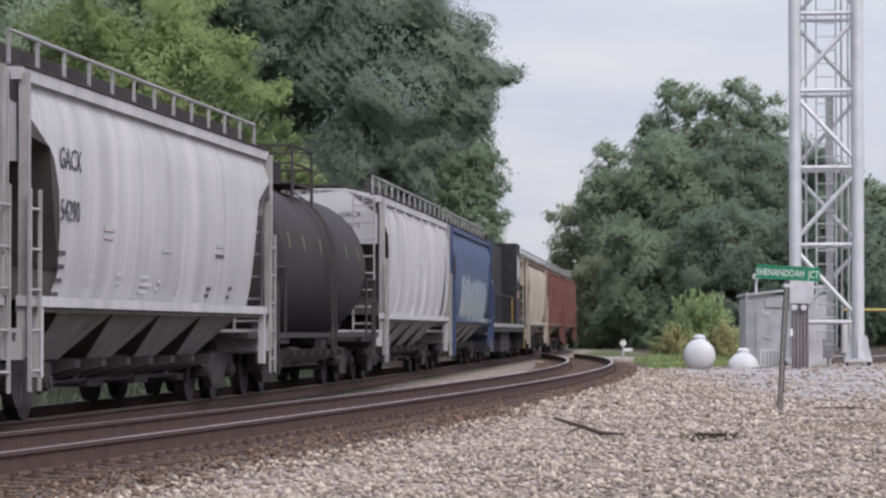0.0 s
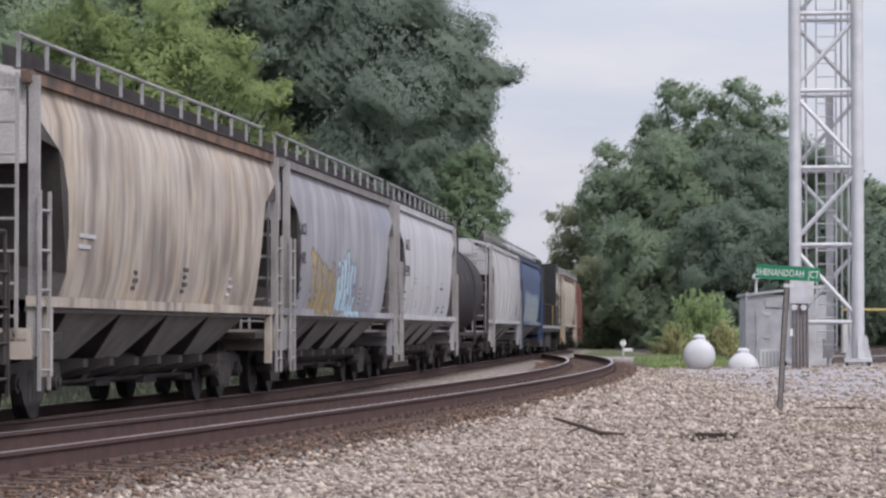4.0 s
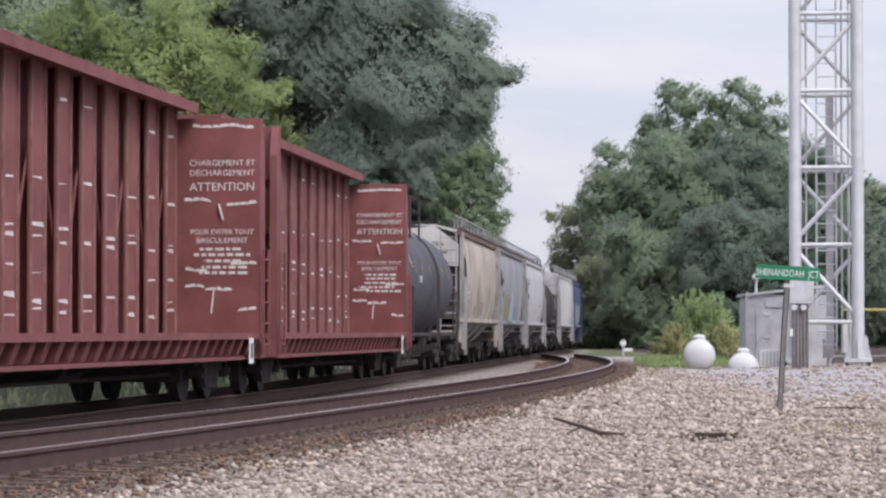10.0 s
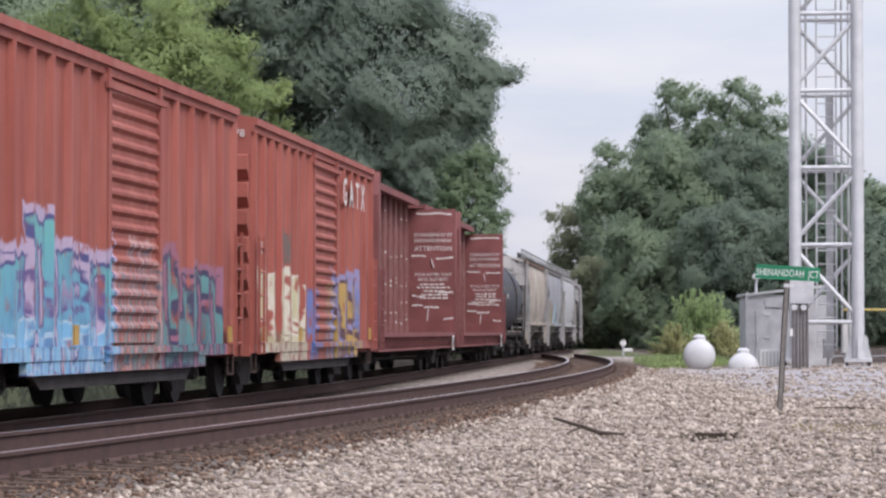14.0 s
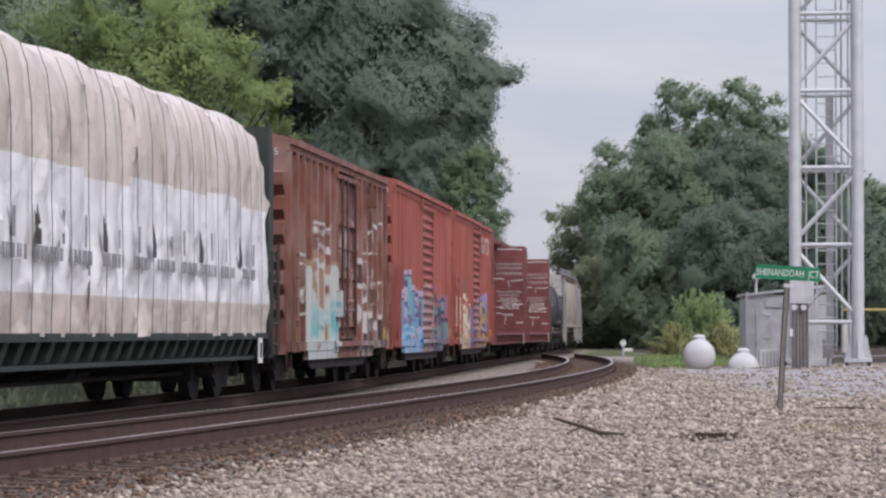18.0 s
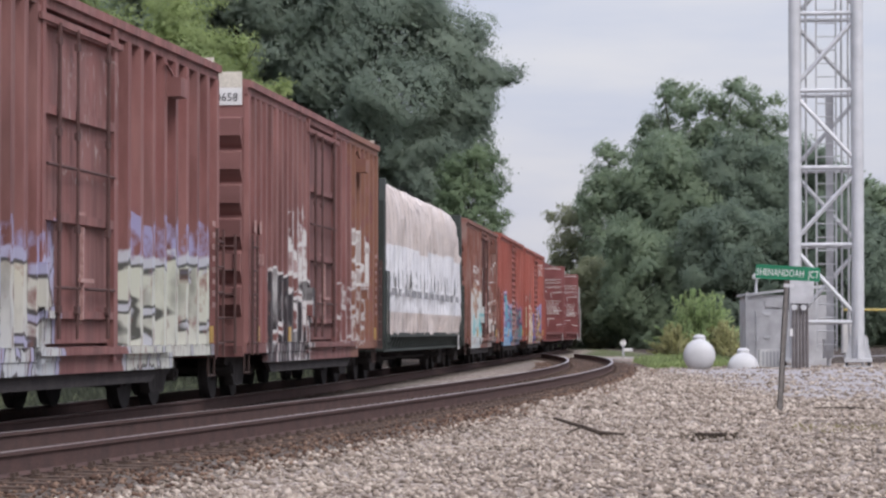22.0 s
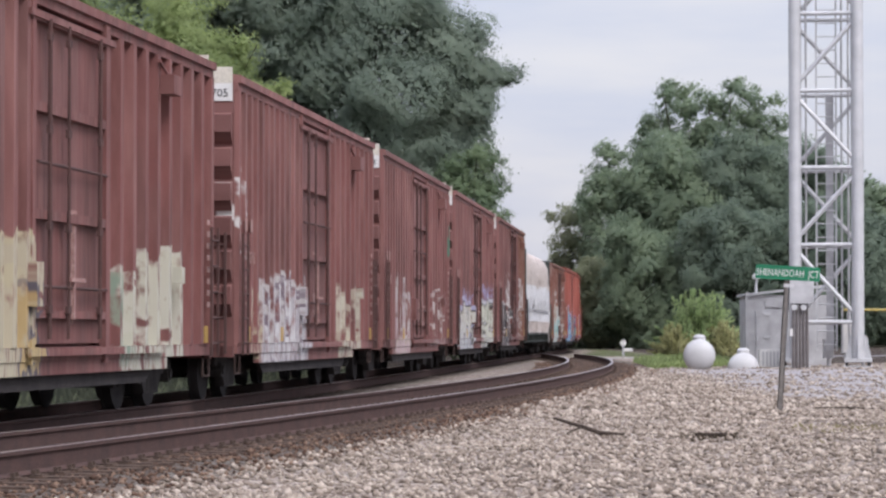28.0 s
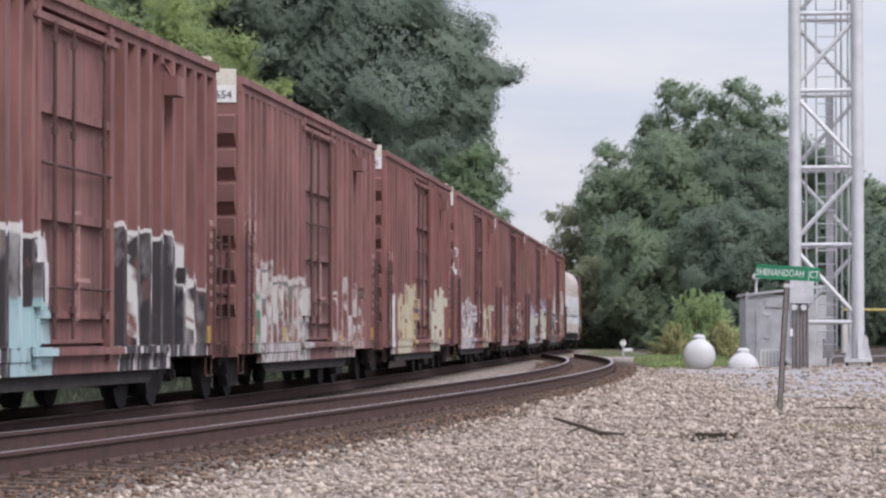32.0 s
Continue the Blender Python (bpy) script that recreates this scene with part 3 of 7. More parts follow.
def tree(name, label, x, y, height, width, material, seed, base=0.05, leaf=0.064, cover=0.2, n_boughs=46, depth=None, flat=0.8, size=0.34, extra=(), inner=0.7, blade=1.0, squash=0.8, taper=0.0, tuft=0.47):
    """A broad-leaved tree: tapered trunk, limbs, and boughs of leafy tufts with gaps and an uneven outline; extra: more boughs (x, y, z, radius)."""
    rng = np.random.default_rng(seed)
    z = float(ground_height(np.array([x]), np.array([y]))[0]) - 0.1
    t = thing(name, label, "bush" if name == "bush" else "shrub" if name == "shrub" else "tree", m=pose(x, y, z))
    half, deep = width / 2, (depth or width) / 2
    mid, tall = height * (base + 1) / 2, height * (1 - base) / 2
    boughs = []
    for i in range(n_boughs):
        g = (i + 0.5) / n_boughs
        dz = 1 - 2 * g
        w = 2.39996 * i + rng.uniform(-0.5, 0.5)
        d = np.array([math.cos(w) * math.sqrt(1 - dz * dz), math.sin(w) * math.sqrt(1 - dz * dz), dz + rng.uniform(-0.06, 0.06)])
        d = np.sign(d) * np.abs(d) ** flat
        d /= np.linalg.norm(d) ** 0.7
        r = min(half, tall) * size * rng.uniform(0.65, 1.25)
        q = rng.uniform(0.8, 1.1) if i % 5 else rng.uniform(0.5, 0.8)
        k = 1 - taper * (d[2] + 1) / 2
        c = np.array([d[0] * k * max(0.1, half - r) * q, d[1] * k * max(0.1, deep - r) * q, mid + d[2] * max(0.1, tall - r * 0.8) * q])
        boughs.append((c, r * (0.5 + 0.5 * k), d))
    for ex, ey, ez, r in extra:
        d = np.array([ex / half, ey / deep, (ez - mid) / tall])
        boughs.append((np.array([ex, ey, ez]), r, d / (np.linalg.norm(d) + 0.3)))
    tufts = []
    for c, r, out in boughs:
        for j in range(max(6, int(15 * rng.uniform(0.8, 1.2)))):
            d = rng.normal(size=3)
            d[2] = abs(d[2]) * 1.1 - 0.5
            d /= np.linalg.norm(d)
            rt = r * tuft * rng.uniform(0.6, 1.3)
            p = c + d * np.array([r, r, r * squash]) * rng.uniform(0.6, 1.0)
            far = 0.75 * d + 0.35 * out
            tufts.append((p, (rt, rt, rt * 0.8), far, 0.12 if p[1] > 0.3 * deep else 1.0))
    P, A, B, N = leaf_cloud(tufts, leaf, cover, rng, blade)
    # larger leaves close under the tufts and, sparser, deep in the crown
    for c, r, out in boughs + [(np.array([0, 0, mid]), 0.0, None)]:
        big, core = leaf * 1.7, r == 0.0
        n = int(inner * (4.0 * half * tall / (leaf * leaf) / 2.2 if core else (0.1 if c[1] > 0.3 * deep else 1.0) * 1.3 * 10.0 * r * r / (big * big)))
        d = unit(rng.normal(size=(n, 3)))
        if core:
            e = np.sign(d) * np.abs(d) ** flat
            e /= np.linalg.norm(e, axis=1)[:, None] ** 0.75
            k = (1 - taper * (e[:, 2:3] + 1) / 2) * (0.86 - 0.25 * rng.random((n, 1)))
            p, far = e * np.array([half, deep, tall]) * np.concatenate([k, k, 0.9 - 0.25 * rng.random((n, 1))], 1) + c, d
        else:
            p, far = c + d * np.array([r, r, r * squash]) * (0.92 - 0.3 * rng.random((n, 1))), 0.8 * d + 0.35 * out
        a = unit(np.cross(far, rng.normal(size=(n, 3)))) * big
        P, A, B, N = np.concatenate([P, p]), np.concatenate([A, a]), np.concatenate([B, unit(np.cross(far, a)) * big]), np.concatenate([N, unit(far + np.array([0, 0, 0.3]) + 0.15 * rng.normal(size=(n, 3)))])
    # uneven growth: shift the leaves by waves of several lengths, and let sprigs stick out
    reach = min(half, tall) * size
    for long, share in ((2.3, 0.26), (1.1, 0.17), (0.5, 0.1)):
        turn = rng.normal(size=(3, 3)) / (reach * long) * 2.6
        P = P + share * reach * np.sin(P @ turn + rng.uniform(0, 6.28, 3)) * np.sin(P @ turn[::-1] * 0.8 + rng.uniform(0, 6.28, 3)) * 1.4
    P = P + N * (reach * 0.16 * np.maximum(0, rng.normal(size=(len(P), 1)) - 0.9))
    trunk = Shape()
    r0 = 0.012 * height + 0.04
    prev, rp = Vector((0, 0, 0)), r0
    for k in range(1, 6):
        q = Vector((rng.normal(0, 0.1), rng.normal(0, 0.1), height * 0.14 * k))
        trunk.tube(prev, q, rp, 8, rp * 0.82)
        prev, rp = q, rp * 0.82
    for c, r, out in boughs[::2] + boughs[n_boughs:]:
        a = Vector((0, 0, max(0.1 * height, min(height * 0.7, c[2] * rng.uniform(0.45, 0.75)))))
        m = a.lerp(Vector(c), 0.55) + Vector((0, 0, -0.04 * height))
        trunk.tube(a, m, r0 * 0.32, 6, r0 * 0.2)
        trunk.tube(m, c, r0 * 0.2, 5, r0 * 0.08)
    part("trunk", trunk, BARK, t, "grey-brown trunk with limbs", True)
    part("crown", cloud_mesh("crown", P, A, B, material, N), None, t)
    return t


DARK_LEAF = leaf_mat("dark_leaves", (0.185, 0.235, 0.195), (0.27, 0.325, 0.255))
# darker copy of the mid leaves: shade of the lower far trees as colour
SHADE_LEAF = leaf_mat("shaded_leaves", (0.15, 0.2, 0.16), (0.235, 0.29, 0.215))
MID_LEAF = leaf_mat("mid_leaves", (0.185, 0.245, 0.175), (0.29, 0.355, 0.235))
DEEP_LEAF = leaf_mat("shaded_weeds", (0.07, 0.085, 0.055), (0.12, 0.14, 0.085))
BANK_LEAF = leaf_mat("bank_weeds", (0.055, 0.062, 0.045), (0.095, 0.105, 0.07))
WEED_LEAF = leaf_mat("far_weeds", (0.1, 0.115, 0.07), (0.17, 0.185, 0.115))
LIGHTER_LEAF = leaf_mat("fresh_leaves", (0.14, 0.2, 0.12), (0.25, 0.32, 0.19))
LIGHT_LEAF = leaf_mat("light_leaves", (0.178, 0.235, 0.1), (0.35, 0.42, 0.185))
BUSH_LEAF = leaf_mat("bush_leaves", (0.32, 0.43, 0.2), (0.5, 0.6, 0.32))
YELLOW_LEAF = leaf_mat("weed_leaves", (0.36, 0.36, 0.17), (0.5, 0.49, 0.27))
DRY_LEAF = leaf_mat("dry_leaves", (0.22, 0.19, 0.11), (0.34, 0.3, 0.18))
DEAD_LEAF = leaf_mat("dead_leaves", (0.06, 0.05, 0.036), (0.13, 0.1, 0.07))
PALE_LEAF = leaf_mat("pale_leaves", (0.2, 0.22, 0.14), (0.31, 0.33, 0.21))

# behind the train
tree("maple_tree", "tall dark green tree behind the train", -4.4, 168, 29, 14.0, DARK_LEAF, 3, n_boughs=80, size=0.3, inner=1.0, leaf=0.068, extra=[(6.2, -2, 16.8, 2.0), (7.1, -1, 17.3, 1.3), (5.2, -2, 19.0, 1.8), (5.6, -2, 12.2, 1.9), (6.8, -2, 11.2, 1.1), (5.9, -2, 8.0, 1.8), (6.4, -1, 4.5, 1.9), (5.0, -3, 14.3, 2.2), (6.0, -2, 15.2, 1.5), (4.4, -4, 10.2, 2.2), (1.5, -6, 15.5, 2.6), (2.6, -5, 12.4, 2.4)])
tree("maple_tree", "tall dark green tree in the row behind the train", -12.5, 171, 33, 15, DARK_LEAF, 4, n_boughs=70, size=0.3, leaf=0.085)
tree("maple_tree", "tall dark green tree in the row behind the train", -21, 165, 32, 17, DARK_LEAF, 5, n_boughs=60, leaf=0.13)
tree("maple_tree", "dark green tree at the back of the row", -8.5, 188, 33, 13, DARK_LEAF, 10, n_boughs=40, leaf=0.26)
tree("maple_tree", "dark green tree at the back of the row", -18.0, 188, 34, 16, DARK_LEAF, 11, n_boughs=40, leaf=0.26)
tree("maple_tree", "dark green tree at the back of the row", -29.0, 150, 30, 15, DARK_LEAF, 12, n_boughs=40, leaf=0.26)
tree("maple_tree", "mid-green leafy tree at the edge of the row", 1.5, 158, 13.4, 5.0, LIGHTER_LEAF, 6, base=-0.05, n_boughs=34, leaf=0.065)
SPRAYS = [(-2.4, -1, 11.8, 1.25), (-0.4, -1.5, 11.4, 1.1), (1.2, -1, 11.6, 0.85), (2.7, -1, 10.7, 0.75), (3.3, -0.5, 9.9, 0.6), (2.3, -1, 9.4, 0.8), (0.8, -1.5, 10.3, 0.9), (-1.2, -2, 10.0, 1.2), (3.9, -0.5, 9.2, 0.42), (1.6, -1, 9.0, 0.8), (-0.2, -1.5, 8.8, 1.0), (-3.0, -1, 9.9, 1.2), (3.2, -1, 8.3, 0.6), (2.0, -1, 7.6, 0.9), (0.0, -2, 7.0, 1.1), (-2.0, -2, 7.6, 1.2), (2.8, -1, 6.4, 0.8), (1.0, -2, 5.4, 1.1), (-1.5, -2, 5.2, 1.3), (4.3, -0.5, 8.4, 0.5), (4.7, -0.5, 8.0, 0.4), (3.9, -1, 7.8, 0.6), (4.2, -1, 10.0, 0.4), (3.6, -1, 11.2, 0.5)]
tree("locust_tree", "bright light green leafy tree with loose sprays beside the track", -9.6, 92, 14.8, 8.6, LIGHT_LEAF, 7, base=0.12, n_boughs=44, leaf=0.048, size=0.27, extra=SPRAYS, inner=0.2, squash=0.6, tuft=0.38, cover=0.36)
tree("locust_tree", "small bright green tree beside the track", -5.3, 97, 9.3, 2.2, LIGHT_LEAF, 8, base=0.1, n_boughs=20, leaf=0.06, size=0.5, inner=0.2, squash=0.45, extra=[(0.35, 0, 7.5, 0.65), (0.0, 0, 8.2, 0.4), (0.75, 0, 6.9, 0.5)])
tree("locust_tree", "green leafy tree beside the track", -15.6, 97, 15.5, 9.5, MID_LEAF, 9, n_boughs=40, leaf=0.062)
for i in range(9):
    tree("shrub", "green shrub in the undergrowth behind the track", -17 - 2.4 * i + 0.5 * (i % 3), 62 - 5.5 * i + 6 * (i % 2), 2.6 + 0.6 * (i % 3), 4.2, MID_LEAF, 30 + i, base=-0.15, n_boughs=14, leaf=0.09, inner=0.6)
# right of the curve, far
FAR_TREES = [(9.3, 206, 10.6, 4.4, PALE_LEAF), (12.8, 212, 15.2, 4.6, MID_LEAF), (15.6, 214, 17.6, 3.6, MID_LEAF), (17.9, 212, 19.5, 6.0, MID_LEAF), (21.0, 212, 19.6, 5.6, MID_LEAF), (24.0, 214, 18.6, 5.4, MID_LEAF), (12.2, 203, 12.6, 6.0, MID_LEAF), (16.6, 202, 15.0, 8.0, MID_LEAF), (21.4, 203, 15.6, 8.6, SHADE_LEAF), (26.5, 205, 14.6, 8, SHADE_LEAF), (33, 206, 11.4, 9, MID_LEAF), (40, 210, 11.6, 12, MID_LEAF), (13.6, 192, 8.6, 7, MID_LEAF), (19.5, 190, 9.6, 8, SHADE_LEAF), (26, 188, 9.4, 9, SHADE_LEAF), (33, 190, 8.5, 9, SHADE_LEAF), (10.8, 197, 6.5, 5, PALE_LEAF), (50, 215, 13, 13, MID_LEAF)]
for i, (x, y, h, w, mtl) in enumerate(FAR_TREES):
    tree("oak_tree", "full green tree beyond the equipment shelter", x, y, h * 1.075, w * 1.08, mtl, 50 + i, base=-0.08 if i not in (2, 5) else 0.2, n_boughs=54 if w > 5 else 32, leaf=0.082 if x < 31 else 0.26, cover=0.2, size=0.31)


def feathery_bush(label, x, y, height, width, material, seed, stems, per, leaf):
    """A bush of arching stems that fan out from the base, each lined with small pointed leaves."""
    rng = np.random.default_rng(seed)
    z = float(ground_height(np.array([x]), np.array([y]))[0]) - 0.05
    t = thing("bush", label, "bush", m=pose(x, y, z))
    wood, P, A, B, N = Shape(), [], [], [], []
    for i in range(stems):
        u, w = rng.random() ** 0.85, rng.uniform(0, 2 * math.pi)
        out = np.array([math.cos(w), math.sin(w), 0])
        reach, h = u * width / 2, height * (1 - 0.72 * u) * rng.uniform(0.72, 1.06)
        foot = np.array([rng.normal(0, 0.12 * width), rng.normal(0, 0.12 * width), 0.0])
        path = lambda q: foot + np.multiply.outer(q ** 1.5, out) * reach + np.multiply.outer(1 - (1 - q) ** 1.5, np.array([0, 0, h]))
        knots = path(np.linspace(0, 1, 5))
        for a, b in zip(knots[:-1], knots[1:]):
            wood.tube(a, b, 0.012, 4, 0.006)
        q = 0.12 + 0.9 * rng.random(per)
        d = unit(rng.normal(size=(per, 3)))
        P.append(path(np.minimum(q, 1.0)) + d * (0.17 * (1.15 - q))[:, None] + np.multiply.outer(np.maximum(q - 1, 0), np.array([0, 0, 1.0])))
        a = unit(0.7 * d + 0.5 * out + np.array([0, 0, 0.8]))
        s = leaf * np.exp(rng.normal(0, 0.3, per))[:, None]
        A.append(a * s * 1.7), B.append(unit(np.cross(a, rng.normal(size=(per, 3)))) * s * 0.7)
        N.append(unit(0.35 * d + (0.3 + 0.5 * u) * out + np.array([0, 0, 0.55])))
    part("stem", wood, BARK, t, "thin woody stems")
    part("foliage", cloud_mesh("foliage", *(np.concatenate(k) for k in (P, A, B)), material, np.concatenate(N)), None, t)


feathery_bush("bright green pointed feathery bush behind the gas tanks", 10.25, 112, 2.95, 3.1, BUSH_LEAF, 80, 280, 160, 0.042)
feathery_bush("yellow-green weedy bush beside the gas tanks", 9.0, 110.4, 1.55, 1.7, YELLOW_LEAF, 81, 90, 110, 0.04)
feathery_bush("yellow-green weedy bush beside the gas tanks", 10.9, 110.4, 1.6, 1.7, YELLOW_LEAF, 82, 90, 110, 0.04)


def grass_patch(name, label, xs, ys, count, tall, material, seed, inside=None):
    rng = np.random.default_rng(seed)
    x, y = rng.uniform(*xs, count), rng.uniform(*ys, count)
    if inside is not None:
        keep = inside(x, y)
        x, y = x[keep], y[keep]
    n = len(x)
    z = ground_height(x, y)
    h = tall * np.exp(rng.normal(0, 0.35, n))
    p = np.stack([x, y, z + h * 0.45], 1)
    a = np.stack([rng.normal(0, 0.3, n) * h * 0.5, rng.normal(0, 0.3, n) * h * 0.5, h * 0.55], 1)
    w = rng.uniform(0, 6.28, n)
    b = np.stack([np.cos(w), np.sin(w), 0 * w], 1) * (0.03 + 0.05 * h)[:, None]
    return tagged(new(name, cloud_mesh(name, p, a, b, material)), label, "grass", kind="stuff")


grass_patch("grass", "rough green grass between the gravel and the trees", (6.9, 10.2), (92, 112), 16000, 0.17, LIGHT_LEAF, 5, lambda x, y: (dist_to(NEAR, x, y) > 2.0) & (x * 105 / y > 7.0))
grass_patch("weeds", "green weeds along the far side of the track", (-50, 0), (12, 120), 90000, 0.35, DEEP_LEAF, 6, lambda x, y: (dist_to(TRAIN, x, y) < -13) & (dist_to(TRAIN, x, y) > -22))
grass_patch("weeds", "dull green weeds beyond the ballast of the far track", (-24, 3), (26, 118), 170000, 0.3, BANK_LEAF, 21, lambda x, y: (dist_to(TRAIN, x, y) < -4.6) & (dist_to(TRAIN, x, y) > -12))
grass_patch("weeds", "patches of fresh green weeds beyond the far track", (-24, 3), (26, 118), 90000, 0.36, WEED_LEAF, 22, lambda x, y: (dist_to(TRAIN, x, y) < -4.9) & (dist_to(TRAIN, x, y) > -10) & (np.sin(0.31 * y + 0.5 * x) + np.sin(0.83 * y - 0.4 * x) > 0.4))

# ---- lattice tower and the equipment beside it ----
TX, TY, TZ = 12.49, 92.0, -0.22


def lattice_tower():
    """Square tower seen face on: four pipe legs, level struts, one diagonal a bay in each face, ladder and cables inside."""
    t = thing("lattice_tower", "galvanised steel four-legged lattice radio tower", "tower", m=pose(TX, TY, TZ, 0, 0, -7.73))
    w, top, bay, first = 2.02, 30.0, 2.52, 1.53
    legs = [(-w / 2, 0), (w / 2, 0), (w / 2, w), (-w / 2, w)]
    for x, y in legs:
        leg = part("leg", Shape().tube((x, y, 0.35), (x, y, top), 0.2, 18), GALV, t, "", True)
        part("base_plate", Shape().box(x - 0.48, x + 0.48, y - 0.4, y + 0.4, 0.02, 0.1), GALV, leg)
        part("base_plate", Shape().box(x - 0.44, x + 0.44, y - 0.36, y + 0.36, 0.24, 0.35), GALV, leg)
        for a in (-0.36, 0.36):
            for b in (-0.28, 0.28):
                part("anchor_bolt", Shape().tube((x + a, y + b, 0.1), (x + a, y + b, 0.24), 0.04, 6), STEEL, leg)
        for k in range(4):
            c, s = math.cos(k * math.pi / 2), math.sin(k * math.pi / 2)
            g = lambda r, o, z: (x + r * c - o * s, y + r * s + o * c, z)
            part("gusset", Shape().loft([[g(0.18, o, 0.352), g(0.42 if c else 0.35, o, 0.352), g(0.26, o, 1.1), g(0.18, o, 1.1)] for o in (-0.015, 0.015)]), GALV, leg)
    for i in range(4):
        (ax, ay), (bx, by) = legs[i], legs[(i + 1) % 4]
        z, k = first, 0
        while z < top - 0.5:
            part("strut", Shape().tube((ax, ay, z), (bx, by, z), 0.075, 10), GALV, t, "", True)
            if z + bay < top:
                q = (ax, ay, bx, by) if k % 2 else (bx, by, ax, ay)
                part("brace", Shape().tube((q[0], q[1], z + 0.15), (q[2], q[3], z + bay - 0.15), 0.075, 8), GALV, t, "", True)
            z, k = z + bay, k + 1
    for x in (-0.32, 0.32):
        part("ladder_stile", Shape().bar((x, 0.75, 0.6), (x, 0.75, top), 0.06, 0.06), GALV, t)
    for k in range(66):
        part("rung", Shape().tube((-0.32, 0.75, 0.8 + 0.44 * k), (0.32, 0.75, 0.8 + 0.44 * k), 0.02, 5), GALV, t)
    for x in (-0.66, 0.5, 0.72):
        part("cable", Shape().tube((x, 0.9, 0.5), (x, 0.9, top), 0.04, 6), GREY, t, "feeder cable")
    part("conduit", Shape().box(-0.02, 0.24, 0.95, 1.15, 0.6, 9.0), GREY, t, "grey cable conduit")
    return t


lattice_tower()


def shelter():
    t = thing("equipment_shelter", "grey metal equipment shelter with sloping roof", "shed", m=pose(11.95, 98.0, -0.18))
    part("wall", Shape().add([(-1.35, 0, 0), (1.5, 0, 0), (1.5, 3, 0), (-1.35, 3, 0), (-1.35, 0, 2.45), (1.5, 0, 2.45), (1.5, 3, 2.45), (-1.35, 3, 2.45)], [(0, 1, 5, 4), (1, 2, 6, 5), (2, 3, 7, 6), (3, 0, 4, 7), (4, 5, 6, 7), (3, 2, 1, 0)]), GREY, t)
    part("roof", Shape().add([(-1.45, -0.12, 2.42), (1.55, -0.12, 2.75), (1.55, 3.1, 2.75), (-1.45, 3.1, 2.42), (-1.45, -0.12, 2.50), (1.55, -0.12, 2.84), (1.55, 3.1, 2.84), (-1.45, 3.1, 2.50)], [(0, 1, 5, 4), (1, 2, 6, 5), (2, 3, 7, 6), (3, 0, 4, 7), (4, 5, 6, 7), (3, 2, 1, 0)]), GALV, t)
    part("panel", Shape().box(-0.75, 0.7, -0.06, -0.003, 2.02, 2.3), GREY, t, "grey louvre panel under the eaves")
    part("post", Shape().box(-1.46, -1.36, -0.08, 0.05, 0, 2.55), GREY, t)
    door = part("door", Shape().box(-1.1, 0.75, -0.04, -0.003, 0.1, 1.95), GREY, t, "grey steel door")
    for z in (0.95, 1.75):
        part("hinge", Shape().box(-0.85, -0.6, -0.07, -0.042, z, z + 0.1), GALV, door)
    part("lamp", Shape().box(0.45, 0.62, -0.1, -0.042, 0.95, 1.1), GALV, door)
    v = part("vent_pipe", Shape().tube((-1.05, 0.4, 2.4), (-1.05, 0.4, 3.05), 0.05, 8), GALV, t)
    part("vent_cap", Shape().tube((-1.05, 0.4, 3.02), (-1.05, 0.4, 3.12), 0.13, 12, 0.13).tube((-1.05, 0.4, 3.12), (-1.05, 0.4, 3.2), 0.13, 12, 0.05), WHITE, v, "white round cap")


shelter()


def gas_tank(x, y, z, r, length, heading):
    """A horizontal gas tank seen by its round head, with a dome on top."""
    t = thing("gas_tank", "white painted propane gas tank with a domed cap", "tank", "gas tanks", m=pose(x, y, z, 0, 0, heading))
    prof = [(0.0, 0.02)] + [(r * (1 - math.cos(a)) * 0.6, r * math.sin(a)) for a in np.linspace(0.25, math.pi / 2, 7)]
    prof = prof + [(length - p, q) for p, q in prof[::-1]]
    rings = [[(q * math.cos(a), p, r + 0.12 + q * math.sin(a)) for a in np.linspace(0, 2 * math.pi, 28, endpoint=False)] for p, q in prof]
    part("shell", Shape().loft(rings), TANK_WHITE, t, "", True)
    part("dome", Shape().tube((0, length * 0.35, 2 * r + 0.08), (0, length * 0.35, 2 * r + 0.2), 0.2, 16).tube((0, length * 0.35, 2 * r + 0.2), (0, length * 0.35, 2 * r + 0.27), 0.2, 16, 0.1), TANK_WHITE, t, "", True)
    for y0 in (0.4, length - 0.5):
        part("foot", Shape().box(-0.35, 0.35, y0, y0 + 0.12, 0, 0.3), GREY, t)


gas_tank(8.02, 88.5, -0.37, 0.505, 2.6, -5.2)
gas_tank(9.5, 89.5, -0.80, 0.505, 2.6, -6.0)


PALE_YELLOW = mat("weathered_yellow", (0.42, 0.33, 0.11), 0.7)


DARK_CONDUIT = mat("weathered_conduit", (0.14, 0.125, 0.125), 0.7, grain=3.0)


